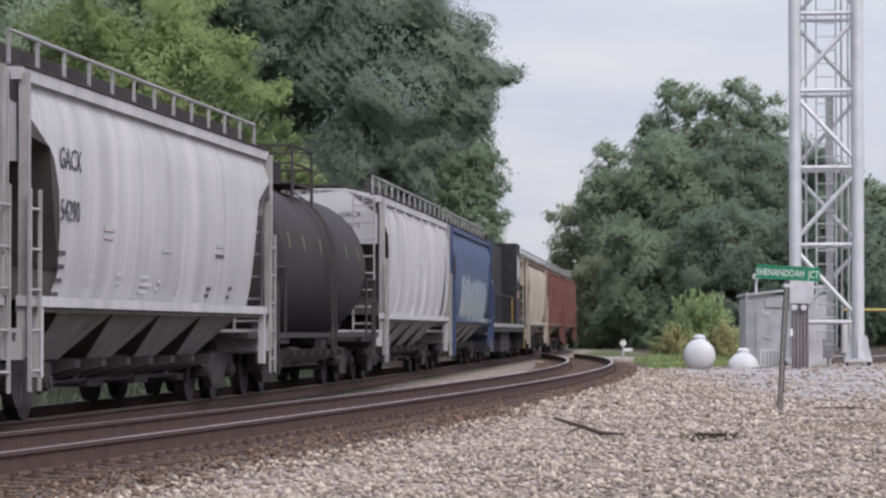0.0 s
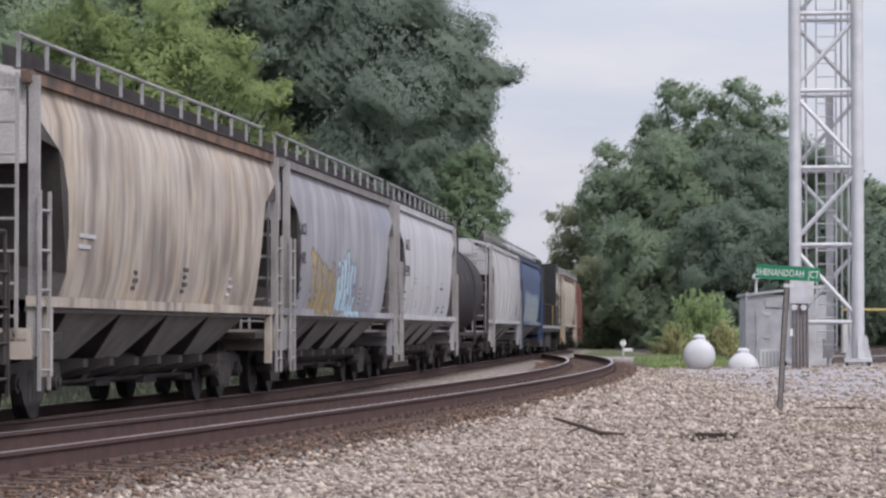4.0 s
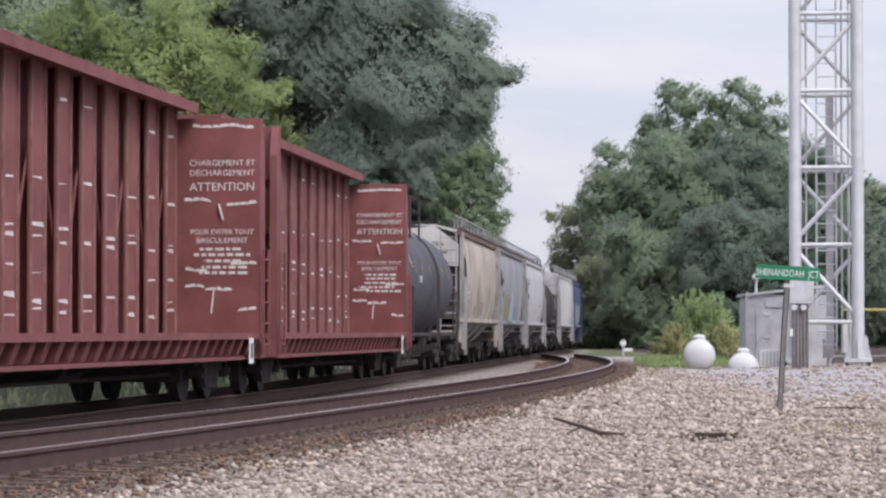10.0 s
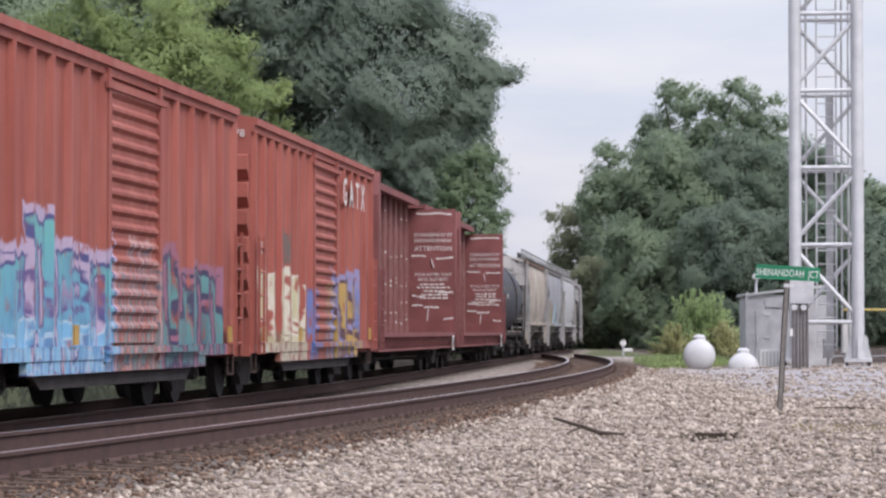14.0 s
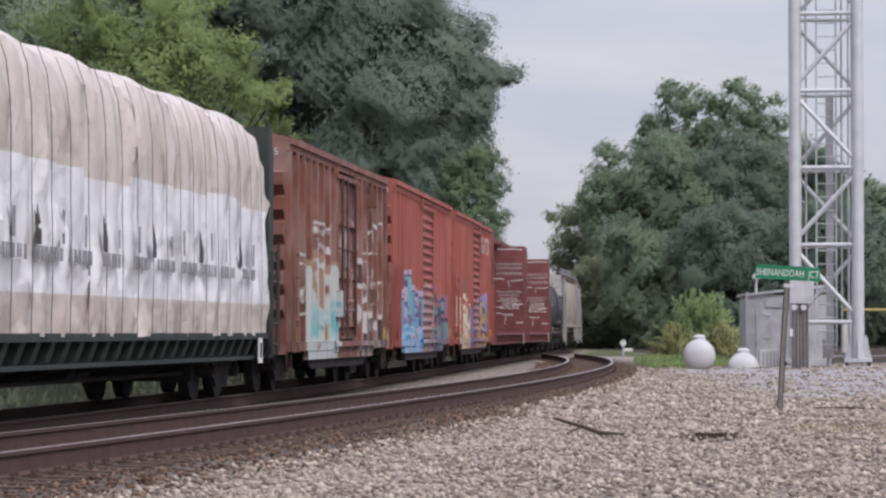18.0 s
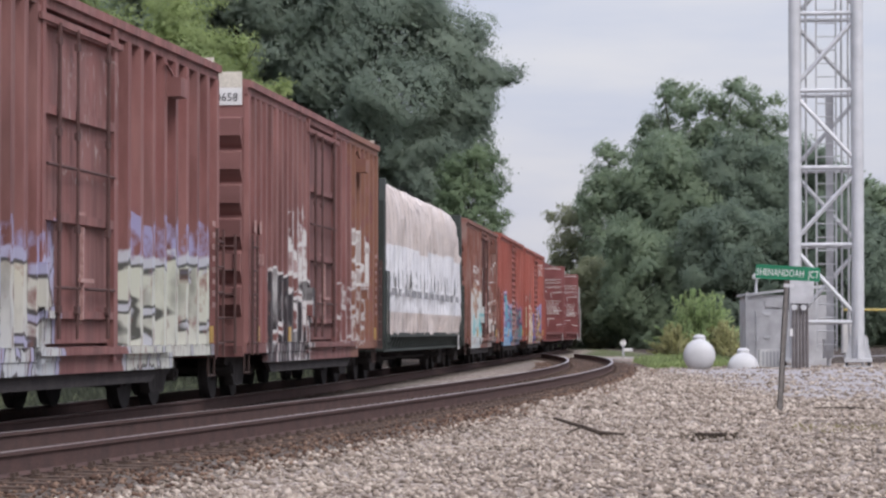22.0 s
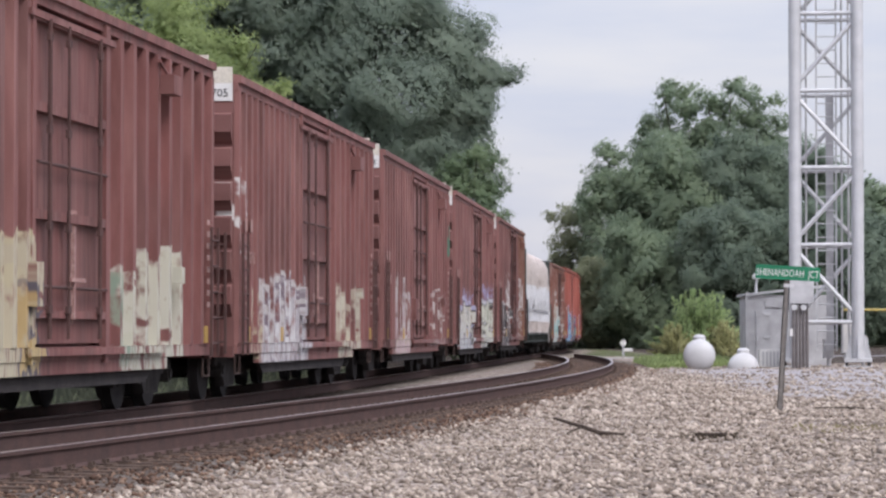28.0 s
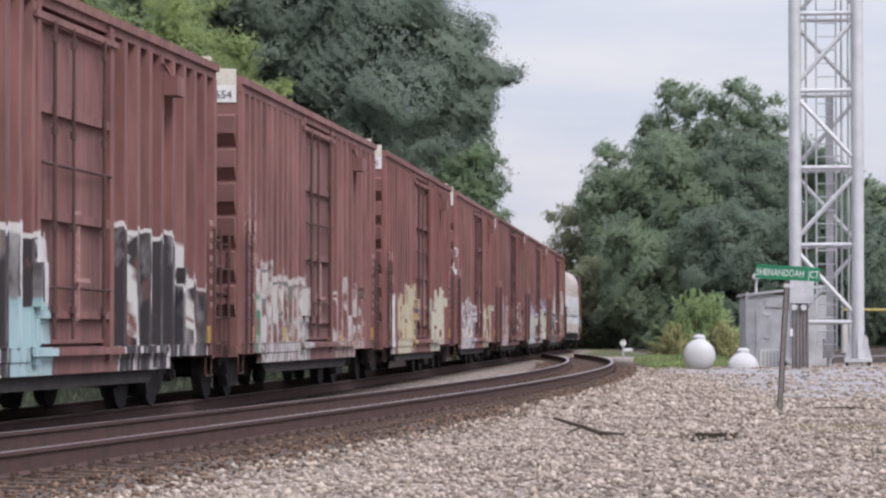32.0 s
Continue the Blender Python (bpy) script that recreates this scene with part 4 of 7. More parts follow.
def cabinets():
    t = thing("switch_cabinet", "white louvred air unit beside the shelter", "cabinet", m=pose(10.78, 93.0, -0.2))
    part("body", Shape().box(-0.35, 0.38, 0, 0.5, 0, 0.62), WHITE, t)
    for k in range(5):
        part("louvre", Shape().box(-0.28 + 0.12 * k, -0.22 + 0.12 * k, -0.02, -0.003, 0.08, 0.54), GREY, t)
    t = thing("meter_rack", "grey electric meter rack with cabinet and conduits", "electric rack", m=pose(11.45, 90.5, -0.2))
    for x in (-0.24, -0.13, -0.02, 0.09, 0.2):
        part("conduit", Shape().tube((x, 0, 0), (x, 0, 2.1), 0.05, 8), DARK_CONDUIT, t, "", True)
    part("cabinet", Shape().box(-0.36, 0.4, -0.2, 0.1, 2.1, 2.9), GREY, t, "grey steel cabinet")
    for x in (-0.22, 0.08):
        part("meter", Shape().tube((x, -0.05, 1.98), (x, -0.16, 1.98), 0.1, 12), GALV, t, "round glass meter", True)
    part("box", Shape().box(-0.36, -0.27, -0.15, -0.05, 1.05, 1.3), WHITE, t)
    for x, hgt in ((12.75, 0.95), (13.35, 1.45), (13.9, 1.0)):
        t = thing("utility_box", "pale grey utility box on a post under the tower", "utility box", "utility boxes", m=pose(x, 93.6, -0.2))
        part("post", Shape().tube((0, 0, 0), (0, 0, hgt * 0.5), 0.05, 8), GREY, t)
        part("body", Shape().box(-0.16, 0.16, -0.12, 0.12, hgt * 0.35, hgt), WHITE if hgt > 1.2 else GREY, t)
    t = thing("pipe_gate", "yellow horizontal pipe barrier among the trees", "barrier", m=pose(17.5, 108, 0.0))
    part("pipe", Shape().tube((-2.2, 0, 1.83), (2.5, 0, 1.83), 0.055, 8), PALE_YELLOW, t, "", True)
    for x in (-2.0, 2.3):
        part("post", Shape().tube((x, 0, -0.3), (x, 0, 1.8), 0.08, 8), GREY, t, "", True)


cabinets()


def street_sign():
    m = pose(5.59, 47.0, -0.36, 0, 3.4, 0)
    t = thing("street_sign", "green street name sign on a leaning grey steel post", "sign", m=m)
    post = Shape().box(-0.045, 0.045, -0.012, 0.012, 0, 2.36).box(-0.045, -0.03, -0.012, 0.03, 0, 2.36).box(0.03, 0.045, -0.012, 0.03, 0, 2.36)
    part("post", post, mat("post_steel", (0.2, 0.185, 0.175), 0.7, 0.2), t, "dark weathered steel post")
    blade = part("blade", Shape().box(-0.53, 0.535, -0.006, 0.006, -0.118, 0.118), GREEN, t, "green blade with white lettering")
    blade.matrix_basis = pose(0.0, -0.03, 2.34, 0, -0.1, -3)
    words = letters("lettering", "SHENANDOAH  JCT", 0.165, pose(0, -0.009, -0.06, 90, 0, 0), WHITE, blade, "white letters SHENANDOAH JCT")
    words.scale = (0.7, 1, 1)
    part("bracket", Shape().box(-0.05, 0.12, -0.022, 0.02, 2.1, 2.16), GALV, t)


street_sign()


def trackside():
    p, th = on_track(NEAR, 92, 3.0)
    t = thing("marker_post", "small white marker post by the crossing", "post", m=pose(8.6, 135, -0.15))
    part("post", Shape().tube((0, 0, 0), (0, 0, 0.75), 0.06, 8), GREY, t)
    part("head", Shape().tube((0, -0.05, 0.62), (0, 0.05, 0.62), 0.15, 12), WHITE, t)
    part("arm", Shape().box(-0.03, 0.45, -0.04, 0.04, 0.22, 0.36), WHITE, t)
    t = thing("fallen_branch", "dark fallen branch lying on the gravel", "branch", m=pose(1.9, 36.5, -0.33))
    part("stem", Shape().tube((-0.45, 0.5, 0.2), (-0.1, 0.1, 0.1), 0.018, 6, 0.028).tube((-0.1, 0.1, 0.1), (0.12, -0.1, 0.03), 0.028, 6, 0.03).tube((0.12, -0.1, 0.03), (0.42, -0.3, 0.02), 0.03, 6, 0.012).tube((-0.1, 0.1, 0.1), (-0.3, 0.0, 0.02), 0.018, 5, 0.01), BARK, t)
    t = thing("fallen_branch", "dark broken twig among the stones", "branch", m=pose(3.45, 35.5, -0.35))
    part("stem", Shape().tube((-0.25, 0.3, 0.05), (0.05, 0.0, 0.06), 0.02, 6, 0.028).tube((0.05, 0.0, 0.06), (0.3, -0.1, 0.03), 0.028, 6, 0.012).tube((0.05, 0, 0.06), (0.16, 0.25, 0.1), 0.016, 5, 0.008), BARK, t)
    t = thing("fallen_branch", "thin dark stick lying on the gravel", "branch", m=pose(6.7, 47.4, -0.31))
    part("stem", Shape().tube((-0.5, 0.1, 0.03), (0.1, 0.0, 0.04), 0.01, 5, 0.016).tube((0.1, 0.0, 0.04), (0.7, -0.25, 0.02), 0.016, 5, 0.007), BARK, t)


trackside()
grass_patch("weeds", "sparse dry yellow-green weeds growing in the gravel", (4.4, 7.5), (34, 41), 900, 0.05, DRY_LEAF, 15, lambda x, y: np.sin(2.1 * x + 0.7 * y) + np.sin(1.3 * y - x) > 0.7)
grass_patch("weeds", "dark dead weeds and leaves in the gravel", (2.9, 4.0), (34.2, 37), 260, 0.05, DEAD_LEAF, 16, lambda x, y: ((x - 3.4) / 0.45) ** 2 + ((y - 35.6) / 1.0) ** 2 < 1)


# ---- rolling stock; x forward, the side seen by the camera is at -y, z from the rail top ----
SIDE_MESHES = []
for sy in (-1, 1):
    side_frame = Shape()
    y0, y1 = sorted((sy * 0.93, sy * 1.07))
    ring = [(-1.25, 0.55), (-1.2, 0.68), (-0.7, 0.70), (-0.35, 0.74), (0.35, 0.74), (0.7, 0.70), (1.2, 0.68), (1.25, 0.55), (0.95, 0.5), (0.6, 0.45), (0.4, 0.2), (-0.4, 0.2), (-0.6, 0.45), (-0.95, 0.5)]
    side_frame.loft([[(x, y0, z) for x, z in ring], [(x, y1, z) for x, z in ring]])
    for x in (-0.9, 0.9):
        side_frame.tube((x, sy * 0.9, 0.46), (x, sy * 1.13, 0.46), 0.12, 10)
        side_frame.tube((x, sy * 1.13, 0.46), (x, sy * 1.16, 0.46), 0.07, 8)
    for k in (-0.2, 0.0, 0.2):
        side_frame.tube((k, sy * 1.02, 0.24), (k, sy * 1.02, 0.6), 0.085, 8)
    SIDE_MESHES.append(fix(side_frame.mesh("side_frame", FRAME_STEEL)))
FRAME_MESH = fix(Shape().box(-0.25, 0.25, -0.92, 0.92, 0.4, 0.66).box(-0.18, 0.18, -0.3, 0.3, 0.66, 0.74).mesh("truck", STEEL))
ws = Shape().tube((0, -0.95, 0), (0, 0.95, 0), 0.08, 8)
for sy in (-1, 1):
    ws.tube((0, sy * 0.69, 0), (0, sy * 0.82, 0), 0.457, 24).tube((0, sy * 0.665, 0), (0, sy * 0.69, 0), 0.485, 24)
    ws.tube((0, sy * 0.82, 0), (0, sy * 0.86, 0), 0.16, 12, 0.12)
WHEEL_MESH = fix(ws.mesh("wheelset", WHEEL, True))
WHEELS = []


def trucks(car, half):
    for x in (-half, half):
        t = part("truck", FRAME_MESH, None, car, "dark greasy cast steel truck")
        t.matrix_basis = pose(x, 0, 0)
        for me in SIDE_MESHES:
            part("side_frame", me, None, t, "cast side frame with coil springs")
        for k in (-0.9, 0.9):
            w = part("wheelset", WHEEL_MESH, None, t)
            w.matrix_basis = pose(k, 0, 0.457)
            WHEELS.append((w, k))


def couplers(car, half):
    for e in (-1, 1):
        c = Shape().box(*sorted((e * (half - 0.3), e * (half + 0.45))), -0.08, 0.08, 0.68, 0.88)
        c.box(*sorted((e * (half + 0.35), e * (half + 0.72))), -0.15, 0.13, 0.62, 0.94)
        part("coupler", c, STEEL, car)
        h = Shape().tube((e * (half + 0.05), -0.35, 0.75), (e * (half + 0.45), -0.3, 0.42), 0.03, 6).tube((e * (half + 0.45), -0.3, 0.42), (e * (half + 0.8), -0.15, 0.5), 0.03, 6)
        part("air_hose", h, BLACK, car)


def ladder(car, material, x, y, z0, z1, wide, along, rungs=5, name="ladder"):
    """Two stiles and rungs; along 'x' on a side, 'y' on an end."""
    d = Vector((wide, 0, 0)) if along == "x" else Vector((0, wide, 0))
    a = Vector((x, y, 0))
    stile = lambda q: Shape().bar(q + Vector((0, 0, z0)), q + Vector((0, 0, z1)), 0.038, 0.038)
    whole = part(name, stile(a), material, car)
    part("stile", stile(a + d), material, whole)
    for k in range(rungs):
        z = z0 + (z1 - z0) * (k + 0.5) / rungs
        part("rung", Shape().tube(a + Vector((0, 0, z)), a + d + Vector((0, 0, z)), 0.018, 5), material, whole)
    return whole


def begin(name, label, front, length, half=None, category="freight car"):
    """A car whose front end is at distance front on the track when the clip starts."""
    t = thing(name, label, category, "cars of the freight train")
    half = half or length / 2 - 1.9
    RUNNING.append((t, front - length / 2, half))
    trucks(t, half)
    couplers(t, length / 2)
    for k in range(7):
        x = -half + 1.6 + k * (2 * half - 3.2) / 6
        part("cross_bearer", Shape().loft([[(x + q, -1.3, 0.62), (x + q, -0.5, 0.40), (x + q, 0.5, 0.40), (x + q, 1.3, 0.62), (x + q, 1.3, 0.72), (x + q, -1.3, 0.72)] for q in (-0.12, 0.12)]), STEEL, t, "dark underframe cross member")
    part("brake_rod", Shape().tube((-half + 0.5, -0.75, 0.42), (half - 0.5, -0.75, 0.42), 0.03, 6), STEEL, t)
    part("air_reservoir", Shape().tube((-0.4, -0.7, 0.6), (0.7, -0.7, 0.6), 0.17, 12), STEEL, t, "dark air reservoir", True)
    for e in (-1, 1):
        part("brake_beam", Shape().box(*sorted((e * (half - 1.45), e * (half - 1.35))), -0.9, 0.9, 0.3, 0.5), STEEL, t)
    return t


def boxcar(front, length, top, paint, label, door=(-9.8, -6.45), low=(-13.9, -2.9), n_post=(9, 9), plug=True, irons=None, panel=None, number="", number_ink=None, roof=None, end_paint=None, stencils=(), words=(), rib=(0.085, 0.13, 0.1)):
    """rib: half width of a side post at its face and at its foot, and how deep the sheets lie behind the sills."""
    t = begin("boxcar", label, front, length)
    h, W, z0 = length / 2, 1.50, 0.72
    X = lambda q: h + q
    eave = top - 0.16
    part("body", Shape().box(-h, h, -W + rib[2], W - rib[2], z0 + 0.12, eave), paint, t, "recessed side sheets")
    ring = lambda x: [(x, -W - 0.1, eave - 0.05), (x, -W - 0.1, eave + 0.06), (x, -0.9, top + 0.04), (x, 0.9, top + 0.04), (x, W + 0.1, eave + 0.06), (x, W + 0.1, eave - 0.05)]
    part("roof", Shape().loft([ring(-h), ring(h)]), roof or paint, t, "roof with overhanging eaves")
    for k in range(14):
        x = -h + 0.55 + k * (length - 1.1) / 13
        part("roof_rib", Shape().loft([[(x + e, y, z + q) for y, z, q in ((-W, eave + 0.07, 0), (-0.9, top + 0.06, 0), (0.9, top + 0.06, 0), (W, eave + 0.07, 0), (W, eave + 0.05, -0.02), (0.9, top + 0.02, 0), (-0.9, top + 0.02, 0), (-W, eave + 0.05, -0.02))] for e in (-0.05, 0.05)]), roof or paint, t)
    for sy in (-1, 1):
        sgn = lambda a, b: sorted((sy * a, sy * b))
        part("side_sill", Shape().box(-h, h, *sgn(W - 0.12, W + 0.045), z0, z0 + 0.16), paint, t)
        part("side_sill", Shape().box(X(low[0]), X(low[1]), *sgn(W - 0.06, W + 0.03), z0 - 0.16, z0 - 0.002), paint, t, "deep middle sill")
        part("under_sill", Shape().loft([[(X(low[0]) + 0.5 + k, q, z0 - 0.162), (X(low[1]) - 0.5 - k, q, z0 - 0.162), (X(low[1]) - 0.9 - k, q, z0 - 0.33), (X(low[0]) + 0.9 + k, q, z0 - 0.33)] for q, k in ((sy * (W - 0.12), 0), (sy * (W - 0.06), 0))]), STEEL, t, "dark underframe rail")
        part("top_chord", Shape().box(-h, h, *sgn(W - 0.12, W + 0.05), eave - 0.16, eave - 0.052), paint, t)
        q0, q1 = sgn(W - rib[2] - 0.002, W + 0.068)
        out, inn = (q0, q1) if sy < 0 else (q1, q0)
        xs = list(np.linspace(-h + 0.12, X(door[0]) - 0.14, n_post[0])) + list(np.linspace(X(door[1]) + 0.14, h - 0.12, n_post[1]))
        for x in xs:
            part("side_post", Shape().loft([[(x - rib[1], inn, z), (x - rib[0], out, z), (x + rib[0], out, z), (x + rib[1], inn, z)] for z in (z0 + 0.162, eave - 0.162)]), paint, t)
        d0, d1 = X(door[0]), X(door[1])
        dr = part("door", Shape().box(d0 + 0.05, d1 - 0.05, *sgn(W - 0.102, W + (0.01 if plug else 0.035)), z0 + 0.2, eave - 0.2), paint, t, "plug door with locking rods" if plug else "corrugated sliding door")
        if plug:
            tall = eave - z0 - 0.4
            for share, thick in ((0.72, 0.11), (0.4, 0.11), (0.1, 0.09), (0.985, 0.1)):
                z = z0 + 0.2 + share * tall
                part("door_rib", Shape().box(d0 + 0.06, d1 - 0.06, *sgn(W + 0.011, W + 0.085), z - thick, z), paint, dr)
            for share in (0.54, 0.17):
                z = z0 + 0.2 + share * tall
                part("lock_bar", Shape().tube((d0 + 0.1, sy * (W + 0.1), z), (d1 - 0.1, sy * (W + 0.1), z), 0.022, 6), DOOR_IRON, dr)
            for x, r in ((0.17, 0.026), (0.42, 0.02), (0.86, 0.026)):
                xx = d0 + x * (d1 - d0)
                part("locking_rod", Shape().tube((xx, sy * (W + 0.115), z0 + 0.25), (xx, sy * (W + 0.115), eave - 0.3), r, 6), DOOR_IRON, dr)
                for z in (z0 + 0.55, z0 + 1.5, z0 + 2.6, eave - 0.55):
                    part("rod_guide", Shape().box(xx - 0.07, xx + 0.07, *sgn(W + 0.086, W + 0.135), z, z + 0.09), DOOR_IRON, dr)
            part("lock_box", Shape().box(d0 - 0.16, d0 + 0.12, *sgn(W + 0.06, W + 0.17), z0 + 0.62, z0 + 1.12), paint, dr, "gear box of the door lock")
            part("placard", Shape().box(d0 + 1.75, d0 + 2.15, *sgn(W + 0.011, W + 0.016), 2.42, 2.5), FADED, dr, "small pale placard")
            part("placard", Shape().box(d0 + 1.75, d0 + 2.0, *sgn(W + 0.011, W + 0.016), 1.15, 1.75), FADED, dr, "small pale placard")
            part("door_handle", Shape().box(d0 + 0.5 * (d1 - d0) - 0.3, d0 + 0.5 * (d1 - d0) + 0.35, *sgn(W + 0.13, W + 0.16), 1.64, 1.69).box(d0 + 1.57, d0 + 1.63, *sgn(W + 0.1, W + 0.14), 1.2, 2.3), FADED, dr, "worn operating lever")
        else:
            n = int((eave - z0 - 0.5) / 0.21)
            for k in range(n):
                zc = z0 + 0.4 + 0.21 * k
                part("door_rib", Shape().loft([[(q, sy * (W + 0.034), zc - 0.07), (q, sy * (W + 0.085), zc - 0.02), (q, sy * (W + 0.085), zc + 0.02), (q, sy * (W + 0.034), zc + 0.07)] for q in (d0 + 0.12, d1 - 0.12)]), paint, dr)
        for x in (d0, d1):
            part("door_post", Shape().box(x - 0.07, x + 0.07, *sgn(W + 0.002, W + 0.09), z0 - 0.03, eave - 0.08), paint, t)
        part("door_track", Shape().box(d0 - (0.2 if plug else 0.1), d1 + (3.1 if plug else 2.6), *sgn(W + 0.078, W + 0.12), z0 + 0.06, z0 + 0.15), paint, t)
        part("door_track", Shape().box(d0 - 0.2, d1 + 0.3, *sgn(W + 0.078, W + 0.115), eave - 0.33, eave - 0.25), paint, t)
        if plug:
            part("door_stop", Shape().box(h - 3.5, h - 3.05, *sgn(W + 0.059, W + 0.26), eave - 0.68, eave - 0.42).bar((h - 3.2, sy * (W + 0.1), eave - 0.4), (h - 3.7, sy * (W + 0.1), eave - 0.25), 0.03, 0.03), paint, t)
            part("door_stop", Shape().box(h - 2.7, h - 2.5, *sgn(W + 0.069, W + 0.19), z0 + 1.0, z0 + 1.22), paint, t)
        for x in (-h + 0.03, h - 0.48):
            ladder(t, irons or DOOR_IRON, x, sy * (W + 0.13), z0 - 0.02, z0 + 1.85, 0.45, "x", 5)
            part("step", Shape().bar((x + 0.02, sy * W, z0), (x + 0.02, sy * W, z0 - 0.3), 0.025, 0.03).bar((x + 0.42, sy * W, z0), (x + 0.42, sy * W, z0 - 0.3), 0.025, 0.03).bar((x, sy * W, z0 - 0.3), (x + 0.44, sy * W, z0 - 0.3), 0.03, 0.025), DULL_STEEL, t, "hanging sill step")
    for e in (-1, 1):
        x0 = e * h
        part("end_panel", Shape().box(*sorted((x0, x0 + e * 0.02)), -W, W, z0 + 0.05, eave), end_paint or paint, t)
        rib = Shape()
        zs = [(0.0, z0 + 0.35), (0.0, z0 + 0.36)]
        n = 6
        step = (eave - 0.75 - z0 - 0.3) / n
        for k in range(n):
            zc = z0 + 0.55 + step * (k + 0.5)
            m = Shape().loft([[(x0 + e * 0.02, y, zc - step * 0.46), (x0 + e * 0.19, y, zc - step * 0.1), (x0 + e * 0.19, y, zc + step * 0.4), (x0 + e * 0.02, y, zc + step * 0.48)] for y in (-W + 0.03, W - 0.03)])
            part("end_rib", m, end_paint or paint, t, "horizontal pressed rib")
        ladder(t, DOOR_IRON, x0 + e * 0.22, -W + 0.1, z0, z0 + 1.85, 0.42, "y", 5)
        part("end_sill", Shape().box(*sorted((x0, x0 + e * 0.14)), -W, W, z0 - 0.05, z0 + 0.12), paint, t)
        if panel:
            part("number_panel", Shape().box(*sorted((x0 + e * 0.022, x0 + e * 0.04)), -W + 0.03, W - 0.03, eave - 0.33, eave - 0.06), panel, t, "white board with car number")
            part("number_panel", Shape().box(*sorted((x0 + e * 0.022, x0 + e * 0.036)), -W + 0.03, W - 0.03, eave - 0.058, eave + 0.19), CREAM, t, "cream board over the car number")
        if number and e < 0:
            letters("number", number, 0.18, pose(x0 - 0.045, -W + 0.27, eave - 0.27 if panel else eave - 0.24, 90, 0, -90), number_ink or INK, t, "car number")
    for x in (-h + 0.75, X(low[0]) + 1.9, h - 0.7):
        part("reflector", Shape().box(x, x + 0.22, -W - 0.082, -W - 0.05, z0 + 0.18, z0 + 0.42), YELLOW, t, "faded yellow reflector")
    for x, z, w, hh in stencils:
        part("stencil", Shape().box(x, x + w, -W - 0.076, -W - 0.069, z, z + hh), FADED, t, "small unreadable stencil")
    for x, z, text, size in words:
        letters("lettering", text, size, pose(x, -W - 0.074, z, 90, 0, 0), MARK if size > 0.28 else FADED, t, "", 0.01 if size > 0.5 else 0.0)
    part("centre_sill", Shape().box(-h + 0.2, h - 0.2, -0.3, 0.3, 0.55, 0.85), STEEL, t)
    for x in (-2.6, -0.9, 1.2):
        part("brake_gear", Shape().tube((x, -0.9, 0.55), (x + 0.8, -0.9, 0.55), 0.16, 10), STEEL, t)
    return t


